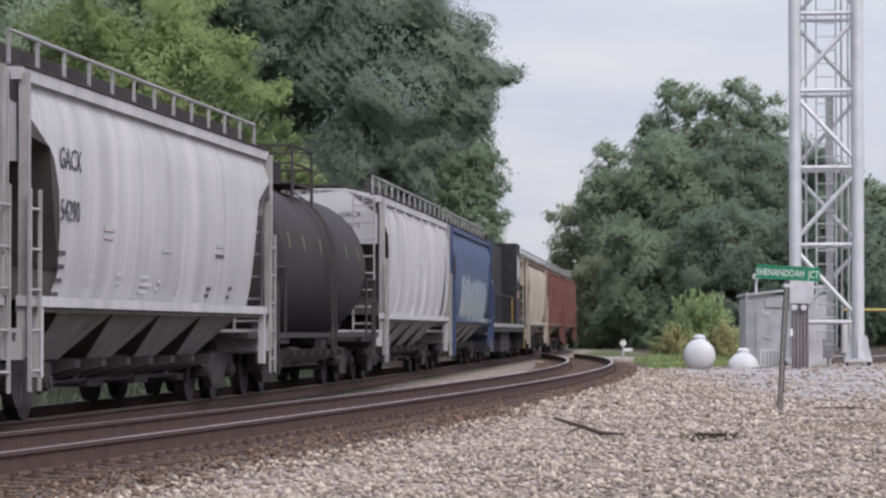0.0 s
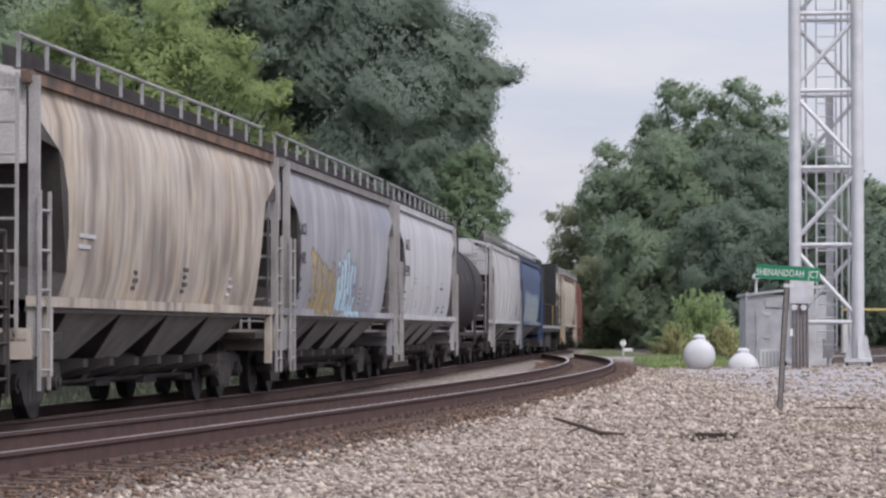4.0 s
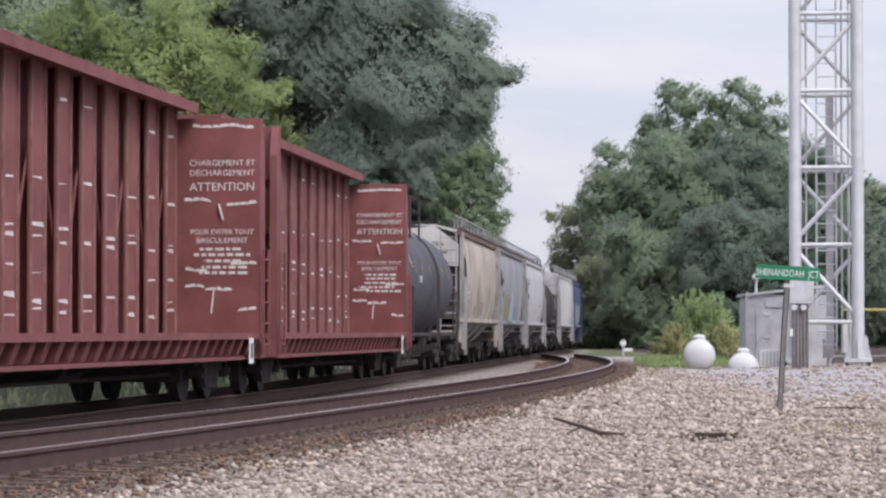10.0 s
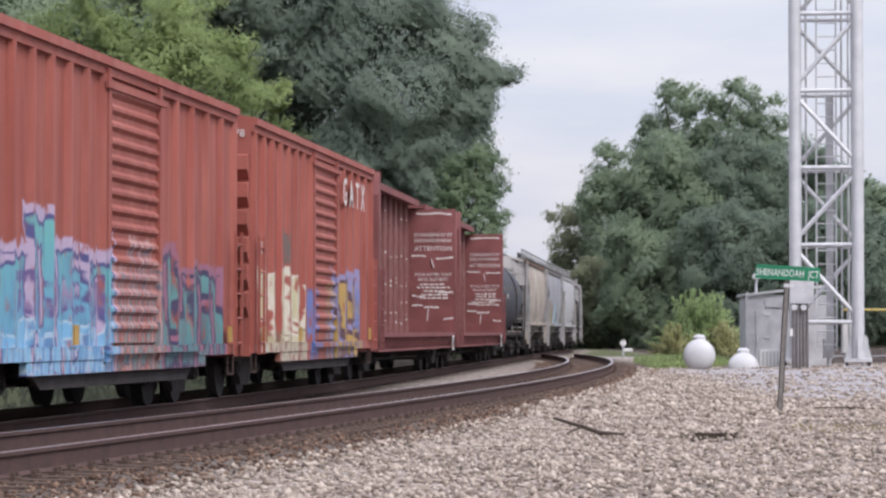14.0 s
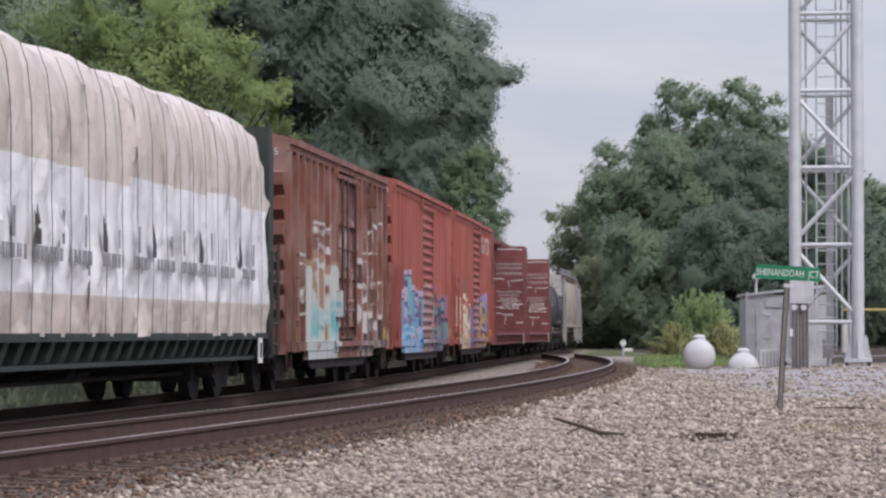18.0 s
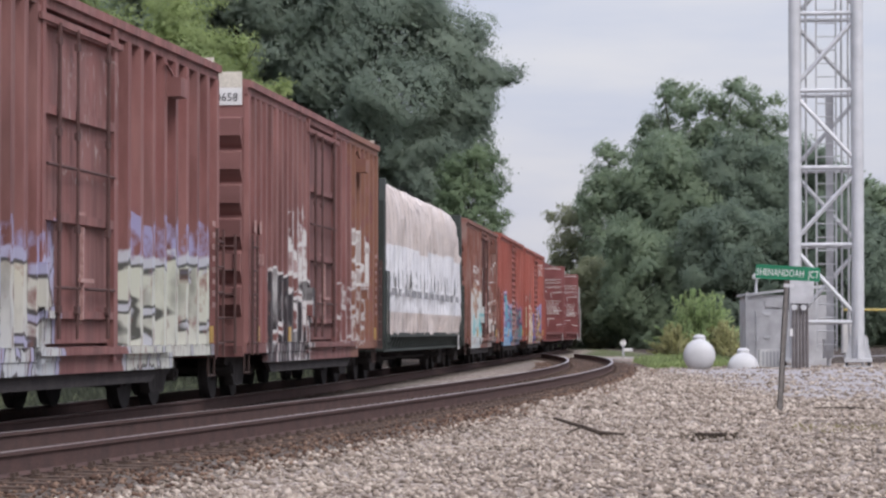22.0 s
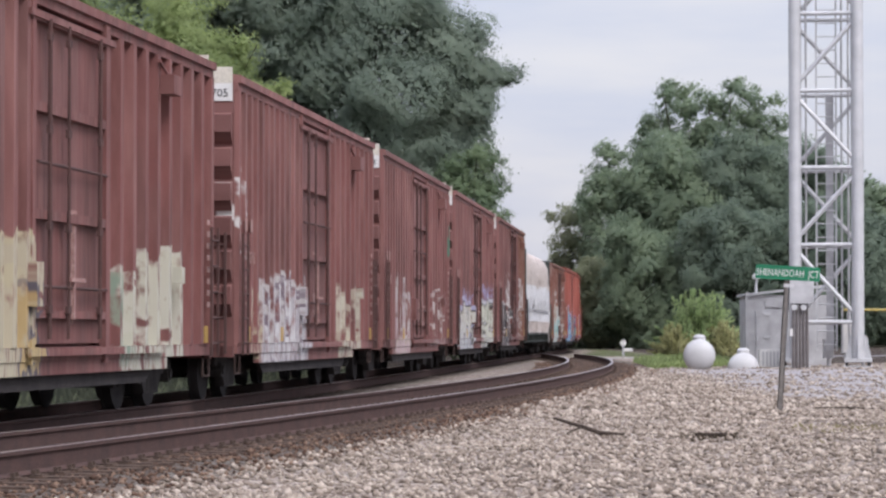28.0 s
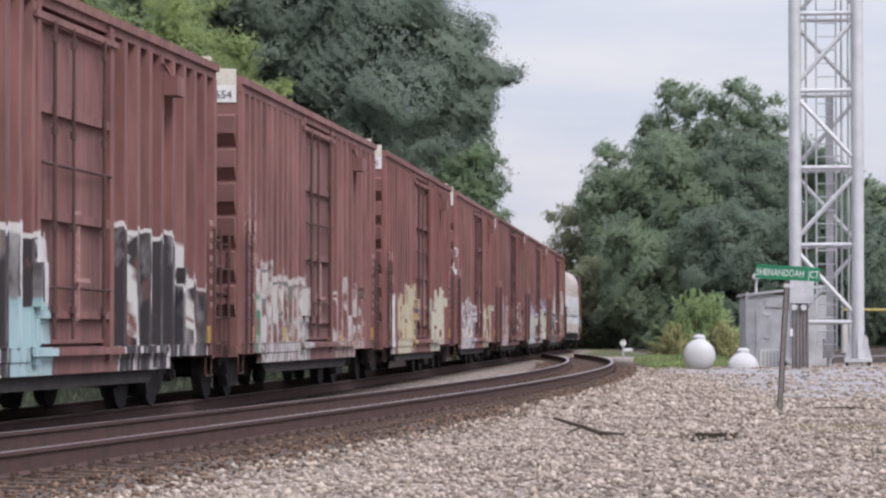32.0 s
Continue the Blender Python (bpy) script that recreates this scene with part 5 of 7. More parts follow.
def hopper(front, length, paint, label, top=3.95, sill=1.44, rust=None, bays=4, ribs=0, name="covered_hopper_car", marks=(), end_text=(), bars=(), end_paint=None):
    """A covered hopper with bulging sides, open end platforms, roof walk with railing and outlet chutes below."""
    t = begin(name, label, front, length)
    h, W = length / 2, 1.55
    hb = h - 0.14
    posts = DUSTY_POST if paint in (HOP_WHITE, HOP_GREY, HOP_TAN) else paint
    # bulging side sheet section
    half_sec = [(0.10, sill, 1.4), (0.02, sill + 0.3, 1.5), (-0.03, sill + 0.8, 1.42), (-0.05, sill + 1.25, 1.3), (-0.04, sill + 1.6, 1.12), (-0.03, sill + 1.72, 0.95), (-0.025, sill + 1.80, 0.02), (-0.01, top - 0.45, 0.0), (0.12, top - 0.05, 0.0)]
    sec = [(-W + q, z) for q, z, i in half_sec] + [(-0.75, top + 0.16), (0.75, top + 0.16)] + [(W - q, z) for q, z, i in half_sec[::-1]]
    inset = [i for q, z, i in half_sec] + [0, 0] + [i for q, z, i in half_sec[::-1]]
    ends = [[(e * (hb - i), y, z) for (y, z), i in zip(sec, inset)] for e in (-1, 1)]
    part("body", Shape().loft(ends, caps=False), paint, t, "", True)
    # the deep shade of the end bays is painted on as a near-black sheet
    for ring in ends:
        part("end_sheet", Shape().add(ring, [tuple(range(len(ring)))]), SHADE_SOOT, t, "sheet behind the end opening, coloured dark for shade")
    part("top_chord", Shape().box(-hb - 0.1, hb + 0.1, -W + 0.02, -W + 0.14, top - 0.1, top + 0.04).box(-hb - 0.1, hb + 0.1, W - 0.14, W - 0.02, top - 0.1, top + 0.04), rust or paint, t, "grimy top edge" if rust else "")
    for sy in (-1, 1):
        a, b = sorted((sy * (W - 0.06), sy * (W + 0.06)))
        part("side_sill", Shape().box(-h, h, a, b, sill - 0.1, sill + 0.02), paint, t)
        part("sill_flange", Shape().box(-h + 0.1, h - 0.1, *sorted((sy * (W - 0.1), sy * (W - 0.02))), sill - 0.16, sill - 0.102), GREY_BROWN, t, "grey-brown lower flange")
        for k in range(ribs):
            x = -hb + 0.9 + (2 * hb - 1.8) * k / (ribs - 1)
            part("side_rib", Shape().loft([[(x - 0.07, sy * abs(y), z), (x - 0.05, sy * (abs(y) + 0.07), z), (x + 0.05, sy * (abs(y) + 0.07), z), (x + 0.07, sy * abs(y), z)] for y, z in sec[:9]]), paint, t, "", True)
        for e in (-1, 1):
            part("end_post", Shape().box(*sorted((e * (hb - 0.03), e * (hb + 0.05))), a, b, sill - 0.02, top - 0.02), posts, t)
            part("end_post", Shape().box(*sorted((e * (h - 0.12), e * (h - 0.04))), a, b, 0.78, sill + 0.02), posts, t)
            ladder(t, posts, e * h - (0.5 if e > 0 else 0), sy * (W + 0.1), 0.4, sill + 1.2, 0.42, "x", 5)
            part("step", Shape().bar((e * (h - 0.7), sy * W, sill - 0.1), (e * (h - 0.7), sy * W, 0.55), 0.1, 0.14), paint, t)
    for e in (-1, 1):
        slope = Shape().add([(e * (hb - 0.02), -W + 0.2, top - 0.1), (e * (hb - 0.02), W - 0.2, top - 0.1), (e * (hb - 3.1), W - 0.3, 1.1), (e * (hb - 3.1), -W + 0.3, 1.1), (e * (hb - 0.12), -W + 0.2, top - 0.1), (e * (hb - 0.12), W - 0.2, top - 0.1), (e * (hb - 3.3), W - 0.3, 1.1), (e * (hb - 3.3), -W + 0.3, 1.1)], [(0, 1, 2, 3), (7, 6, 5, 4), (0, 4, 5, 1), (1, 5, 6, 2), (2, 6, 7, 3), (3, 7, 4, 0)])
        # dark steel here instead of car paint carries the shade of the bay
        part("slope_sheet", slope, STEEL, t, "sloping end sheet, its shade put into the dark colour")
        part("end_panel", Shape().box(*sorted((e * (hb - 0.04), e * (hb + 0.0))), -W + 0.1, W - 0.1, top - 1.0, top + 0.05).loft([[(e * (hb + k), y, z) for y, z in ((-W + 0.1, top + 0.05), (-0.75, top + 0.2), (0.75, top + 0.2), (W - 0.1, top + 0.05))] for k in (-0.04, 0.0)]), end_paint or paint, t, "upper end sheet")
        part("end_platform", Shape().box(*sorted((e * (h - 1.6), e * h)), -W + 0.05, W - 0.05, 0.95, 1.05), STEEL, t)
        part("end_sill", Shape().box(*sorted((e * (h - 0.15), e * h)), -W, W, 0.75, 1.1), paint, t)
        ladder(t, posts, e * (h + 0.06), -W + 0.15, 1.05, top, 0.45, "y", 8)
        part("air_tank", Shape().tube((e * (h - 1.1), -0.5, 1.35), (e * (h - 1.1), 0.6, 1.35), 0.24, 12), STEEL, t)
    # outlet chutes: slopes dark with shade and soot, outer sheets pale as if lit
    w = (2 * hb - 3.9) / bays
    for k in range(bays):
        c = -hb + 1.95 + w * (k + 0.5)
        up = [(c - w / 2 + 0.02, -W + 0.12, sill - 0.12), (c + w / 2 - 0.02, -W + 0.12, sill - 0.12), (c + w / 2 - 0.02, W - 0.12, sill - 0.12), (c - w / 2 + 0.02, W - 0.12, sill - 0.12)]
        dn_ = [(c - 0.3, -0.6, 0.42), (c + 0.3, -0.6, 0.42), (c + 0.3, 0.6, 0.42), (c - 0.3, 0.6, 0.42)]
        ch = part("outlet_chute", Shape().loft([up, dn_]), SHADE_SOOT, t, "tapered outlet hopper, darkened for soot and shade")
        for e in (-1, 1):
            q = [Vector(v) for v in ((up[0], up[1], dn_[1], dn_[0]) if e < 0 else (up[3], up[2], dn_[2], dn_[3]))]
            part("chute_side", Shape().loft([q, [v + Vector((0, e * 0.012, -0.006)) for v in q]]), CHUTE, ch, "cleaner outer sheet, paled as if lit")
        part("gate", Shape().box(c - 0.4, c + 0.4, -0.85, 0.85, 0.34, 0.425), STEEL, ch)
    part("centre_sill", Shape().box(-h + 0.1, h - 0.1, -0.25, 0.25, 0.5, sill - 0.2), STEEL, t)
    # roof walk and railing
    walkway = Shape()
    for k in range(4):
        walkway.box(-hb, hb, -0.62 + 0.33 * k, -0.36 + 0.33 * k, top + 0.25, top + 0.28)
    part("running_board", walkway, STEEL, t, "slatted roof walkway")
    for k in range(6):
        part("hatch", Shape().box(-hb + 0.8 + k * (2 * hb - 1.6) / 6, -hb + 0.6 + (k + 1) * (2 * hb - 1.6) / 6, -0.35, 0.35, top + 0.16, top + 0.24), paint, t)
    for sy in (-1, 1):
        y = sy * (W - 0.22)
        n = 12
        for k in range(n + 1):
            x = -hb + 0.1 + (2 * hb - 0.2) * k / n
            part("rail_post", Shape().bar((x, y, top - 0.02), (x, y, top + 0.48), 0.04, 0.04), RAIL_GREY, t)
        part("hand_rail", Shape().tube((-hb + 0.05, y, top + 0.47), (hb - 0.05, y, top + 0.47), 0.024, 6), RAIL_GREY, t)
        part("mesh_panel", Shape().box(-hb + 0.1, hb - 0.1, y * 0.86 - 0.006, y * 0.86 + 0.006, top + 0.1, top + 0.36), STEEL, t, "dark grating edge seen through the railing")
        part("walk_edge", Shape().box(-hb, hb, *sorted((y - 0.22, y + 0.04)), top + 0.05, top + 0.08), STEEL, t, "dark grating beside the railing")
    for x, z, text, size, ink in marks:
        letters("lettering", text, size, pose(x, -W - (0.055 if z > 1.6 else 0.02), z, 90, 0, 0), ink, t)
    for k, word in enumerate(end_text):
        letters("lettering", word, 0.17, pose(-hb - 0.006, -0.86, top - 0.42 - 0.24 * k, 90, 0, -90), INK, t)
    for x, z, w, hh, ink in bars:
        rows = max(1, int(hh / 0.09))
        for k in range(rows):
            zz = z + hh * k / rows
            y = -W + float(np.interp(zz + 0.02, [q[1] for q in half_sec], [q[0] for q in half_sec]))
            part("stencil", Shape().box(x, x + w * (0.9 if k % 2 else 0.65), y - 0.012, y - 0.001, zz, zz + 0.05), ink, t, "small unreadable stencil")
    return t


def tank_car(front, length, paint, label, r=1.42, centre=2.35, stripes=YELLOW, marks=()):
    t = begin("tank_car", label, front, length)
    h = length / 2
    body = h - 0.55
    prof = [(-body, 0.04)] + [(-body + 0.62 * (1 - math.sin(a)), r * math.cos(a) ** 0.8) for a in np.linspace(1.35, 0.0, 8)]
    prof += [(-2.0, r), (2.0, r)] + [(-p, q) for p, q in prof[::-1]]
    rings = [[(p, q * math.cos(a), centre + q * math.sin(a)) for a in np.linspace(0, 2 * math.pi, 40, endpoint=False)] for p, q in prof]
    part("shell", Shape().loft(rings), paint, t, "", True)
    for x in (-body + 0.7, -1.6, 1.6, body - 0.7):
        rr = r + 0.005
        part("weld_band", Shape().loft([[(x + e, rr * math.cos(a), centre + rr * math.sin(a)) for a in np.linspace(0, 2 * math.pi, 40, endpoint=False)] for e in (-0.04, 0.04)], caps=False), paint, t, "", True)
    for e in (-1, 1):
        part("end_sill", Shape().box(*sorted((e * (h - 1.9), e * h)), -1.45, 1.45, 0.86, 1.0).box(*sorted((e * (h - 0.15), e * h)), -1.5, 1.5, 0.7, 1.05), STEEL, t)
        part("saddle", Shape().box(*sorted((e * (h - 2.3), e * (h - 1.4))), -0.9, 0.9, 0.8, 1.45), STEEL, t)
        for sy in (-1, 1):
            ladder(t, STEEL, e * h - (0.45 if e > 0 else 0), sy * 1.5, 0.35, 1.9, 0.45, "x", 4)
            part("hand_rail", Shape().tube((e * (h - 0.05), sy * 1.48, 1.0), (e * (h - 0.05), sy * 1.48, 2.15), 0.025, 6).tube((e * (h - 0.05), sy * 1.48, 2.15), (e * (h - 1.3), sy * 1.48, 2.15), 0.025, 6).tube((e * (h - 1.3), sy * 1.48, 2.15), (e * (h - 1.3), sy * 1.48, 1.0), 0.025, 6), STEEL, t)
    for sy in (-1, 1):
        part("side_rail", Shape().bar((-h + 0.3, sy * 1.45, 1.0), (h - 0.3, sy * 1.45, 1.0), 0.06, 0.09), STEEL, t, "long side running rail")
    # dome, platform and ladders
    part("dome", Shape().tube((0, 0, centre + r - 0.1), (0, 0, centre + r + 0.42), 0.55, 20).tube((0, 0, centre + r + 0.42), (0, 0, centre + r + 0.5), 0.55, 20, 0.4), paint, t, "", True)
    part("platform", Shape().box(-1.2, 1.2, -0.95, 0.95, centre + r + 0.0, centre + r + 0.04), STEEL, t)
    for x in (-1.2, 1.2):
        for sy in (-1, 1):
            part("rail_post", Shape().tube((x, sy * 0.95, centre + r - 0.4), (x, sy * 0.95, centre + r + 0.72), 0.03, 6), STEEL, t)
    for z in (0.38, 0.72):
        for sy in (-1, 1):
            part("hand_rail", Shape().tube((-1.2, sy * 0.95, centre + r + z), (1.2, sy * 0.95, centre + r + z), 0.025, 6), STEEL, t)
        for x in (-1.2, 1.2):
            part("hand_rail", Shape().tube((x, -0.95, centre + r + z), (x, 0.95, centre + r + z), 0.025, 6), STEEL, t)
    for sy in (-1, 1):
        pts = [(sy * (r + 0.1) * math.cos(a), centre + (r + 0.1) * math.sin(a)) for a in np.linspace(1.1, -0.1, 8)] + [(sy * (r + 0.1), 0.7)]
        for x in (-0.22, 0.22):
            part("ladder_stile", Shape().loft([[(x + q, y0 * w, z0) for q, w in ((-0.02, 1.0), (0.02, 1.0), (0.02, 1.025), (-0.02, 1.025))] for y0, z0 in pts]), STEEL, t, "curved ladder stile")
        for y0, z0 in pts:
            part("rung", Shape().tube((-0.22, y0, z0), (0.22, y0, z0), 0.018, 5), STEEL, t)
        for x, z in ((-4.6, 0.4), (-2.9, 0.32), (-0.9, 0.3), (2.6, 0.3), (4.4, 0.3)):
            if abs(x) < body - 0.8:
                rr = r + 0.012
                part("reflector", Shape().loft([[(x + e, sy * rr * math.cos(a), centre + rr * math.sin(a)) for a in (0.1, 0.2, 0.3)] for e in (-0.05, 0.05)], closed=False, caps=False), stripes, t, "faded yellow reflective stripe")
    for x, ang, text, size, turn in marks:
        letters("lettering", text, size, pose(x, -(r + 0.012) * math.cos(ang), centre + (r + 0.012) * math.sin(ang), 90 - math.degrees(ang), 0, 0) @ pose(0, 0, 0, 0, 0, turn), MARK, t)
    return t


def centrebeam(front, length, paint, label, loaded=False, top=4.48, deck=0.98):
    """A flat car with end bulkheads and a trussed centre beam under a wide top chord."""
    t = begin("centerbeam_flatcar", label, front, length)
    h, W = length / 2, 1.55
    part("deck", Shape().box(-h, h, -W + 0.25, W - 0.25, deck - 0.04, deck), paint, t)
    for sy in (-1, 1):
        a, b = sorted((sy * (W - 0.25), sy * W))
        part("side_sill", Shape().box(-h, h, a, b, deck - 0.04, deck + 0.06), paint, t, "side sill over the winch brackets")
        part("side_web", Shape().box(-h + 0.45, h - 0.45, *sorted((sy * (W - 0.29), sy * (W - 0.252))), deck - 0.36, deck - 0.042), paint, t)
        part("bottom_flange", Shape().box(-h + 0.45, h - 0.45, *sorted((sy * (W - 0.25), sy * (W - 0.07))), deck - 0.36, deck - 0.304), paint, t)
        for k in range(30):
            x = -h + 0.3 + k * (length - 0.8) / 29
            part("winch_bracket", Shape().loft([[(x + q, sy * (W - 0.03), deck - 0.042), (x + q, sy * (W - 0.25), deck - 0.042), (x + q, sy * (W - 0.25), deck - 0.3), (x + q, sy * (W - 0.12), deck - 0.28)] for q in (0, 0.22)]), paint, t)
        for e in (-1, 1):
            ladder(t, paint, e * h - (0.45 if e > 0 else 0), sy * (W + 0.06), 0.68, deck + 1.4, 0.45, "x", 5)
    for e in (-1, 1):
        xi, xo = e * (h - 0.42), e * h
        bk = part("bulkhead", Shape().box(*sorted((xi, xi + e * 0.05)), -W, W, deck - 0.3, top), paint, t, "end bulkhead with stencilled warnings")
        for y in (-W, -0.8, 0.7, W - 0.12):
            part("bulkhead_post", Shape().loft([[(xi + e * 0.052, y, z), (xi + e * k, y, z), (xi + e * k, y + 0.12, z), (xi + e * 0.052, y + 0.12, z)] for z, k in ((deck - 0.3, 0.42), (top - 0.5, 0.4), (top, 0.2))]), paint, bk)
        for z in (1.8, 2.7, 3.6):
            part("bulkhead_rail", Shape().box(*sorted((xi + e * 0.052, xi + e * 0.2)), -W + 0.13, W - 0.13, z, z + 0.1), paint, bk)
        if e > 0 and not loaded:
            rng = random.Random(front)
            xf = xi - 0.004
            for z, text, size in ((3.72, "CHARGEMENT ET", 0.135), (3.56, "DECHARGEMENT", 0.135), (3.32, "ATTENTION", 0.19), (2.62, "POUR EVITER TOUT", 0.115), (2.48, "BASCULEMENT", 0.125)):
                letters("stencil", text, size, pose(xf, -0.93, z, 90, 0, -90), MARK, bk, "white stencilled warning")
            for z in (2.36, 2.27, 2.17, 2.07, 1.98):
                y, end = -0.93 - rng.uniform(0.3, 0.5), -0.93 + rng.uniform(0.3, 0.5)
                while y < end:
                    w = rng.uniform(0.05, 0.16)
                    part("stencil", Shape().box(xf - 0.002, xf, y, min(end, y + w), z, z + 0.045), MARK, bk, "small unreadable stencil")
                    y += w + 0.035
            for z, y, end in ((4.32, -1.45, -0.5), (3.12, -1.5, -1.1), (3.14, -0.75, -0.35), (2.14, -1.5, -1.15), (2.02, -0.7, -0.4), (1.76, -0.65, -0.35), (1.42, -1.5, -1.3), (1.72, -1.1, -0.75)):
                while y < end:
                    w, q = rng.uniform(0.08, 0.22), rng.uniform(-0.03, 0.03)
                    part("scrape", Shape().loft([[(xx, y, z), (xx, y + w, z + q), (xx, y + w * 0.9, z + q + rng.uniform(0.02, 0.06)), (xx, y + w * 0.2, z + 0.045)] for xx in (xf, xf - 0.003)]), MARK, bk, "bare scraped patch")
                    y, z = y + w * 0.95, z + q
            part("scrape", Shape().bar((xf, -0.95, 2.85), (xf, -0.88, 3.1), 0.02, 0.1), MARK, bk)
            part("scrape", Shape().bar((xf, -0.76, 1.35), (xf, -0.8, 1.75), 0.02, 0.05), MARK, bk)
        part("coupler_deck", Shape().box(*sorted((xi, xo)), -W, W, deck - 0.34, deck - 0.1), paint, t)
    inner = h - 0.42
    ct = top + 0.22 if not loaded else top - 0.1
    part("top_chord", Shape().box(-inner, inner, -0.5, 0.5, ct - 0.1, ct), paint, t, "wide red top chord" if not loaded else "")
    for sy in (-1, 1):
        part("chord_lip", Shape().box(-inner, inner, *sorted((sy * 0.5, sy * 0.54)), ct - 0.15, ct + 0.02), paint, t)
    n = 14
    gap = 2 * inner / n
    rng = random.Random(7)
    for k in range(n):
        x = -inner + gap * (k + 0.5)
        post = part("beam_post", Shape().box(x - 0.05, x + 0.05, -0.2, 0.2, deck, ct - 0.1).box(x - 0.36, x + 0.36, -0.23, -0.2, deck, ct - 0.1), paint, t, "upright with scraped faces")
        for e in (-0.36, 0.335):
            part("plate_edge", Shape().box(x + e, x + e + 0.025, -0.262, -0.231, deck + 0.05, ct - 0.1), paint if loaded else WORN_EDGE, post, "edge worn pale by loads")
        if not loaded:
            part("beam_panel", Shape().box(x + 0.052, x + gap - (0.052 if k % 5 else 0.5), 0.12, 0.16, deck, ct - 0.1 if k % 3 else ct - 1.1), paint, t)
            for level in (1.32, 1.5, 1.85, 2.3, 2.42, 3.05, 4.15):
                if rng.random() < 0.22:
                    continue
                z, w = level + rng.uniform(-0.06, 0.06), rng.uniform(0.35, 0.66)
                z1, z2 = z + rng.uniform(-0.03, 0.03), z + rng.uniform(0.025, 0.06)
                part("scrape", Shape().loft([[(x - w / 2, yy, z), (x + w / 2, yy, z1), (x + w * 0.4, yy, z2), (x - w * 0.4, yy, z2 - 0.01)] for yy in (-0.237, -0.231)]), MARK, post, "bare scraped patch")
            for q in range(4):
                z, w, x5 = deck + 0.25 + 2.6 * rng.random() ** 1.3, rng.uniform(0.25, 0.7), x + 0.12 + (gap - 1.0) * rng.random()
                z1, z2 = z + rng.uniform(-0.03, 0.03), z + rng.uniform(0.03, 0.07)
                part("scrape", Shape().loft([[(x5, yy, z), (x5 + w, yy, z1), (x5 + w * 0.9, yy, z2), (x5 + w * 0.2, yy, z2 + 0.01)] for yy in (0.11, 0.119)]), MARK, t, "bare scraped patch")
            if k < n - 1:
                part("brace", Shape().bar((x + 0.05, -0.17, ct - 0.5 if k % 2 else deck + 0.4), (x + gap - 0.05, -0.17, deck + 0.9 if k % 2 else ct - 0.9), 0.03, 0.03), paint, t)
    part("centre_sill", Shape().box(-h + 0.2, h - 0.2, -0.35, 0.35, 0.55, deck - 0.12), STEEL, t)
    part("placard", Shape().box(h - 1.35, h - 1.05, -W - 0.02, -W - 0.002, deck - 0.42, deck - 0.02), WHITE, t, "white placard on the sill")
    part("placard", Shape().box(h - 1.28, h - 1.12, -W - 0.025, -W - 0.021, deck - 0.34, deck - 0.1), INK, t, "dark print on the placard")
    return t


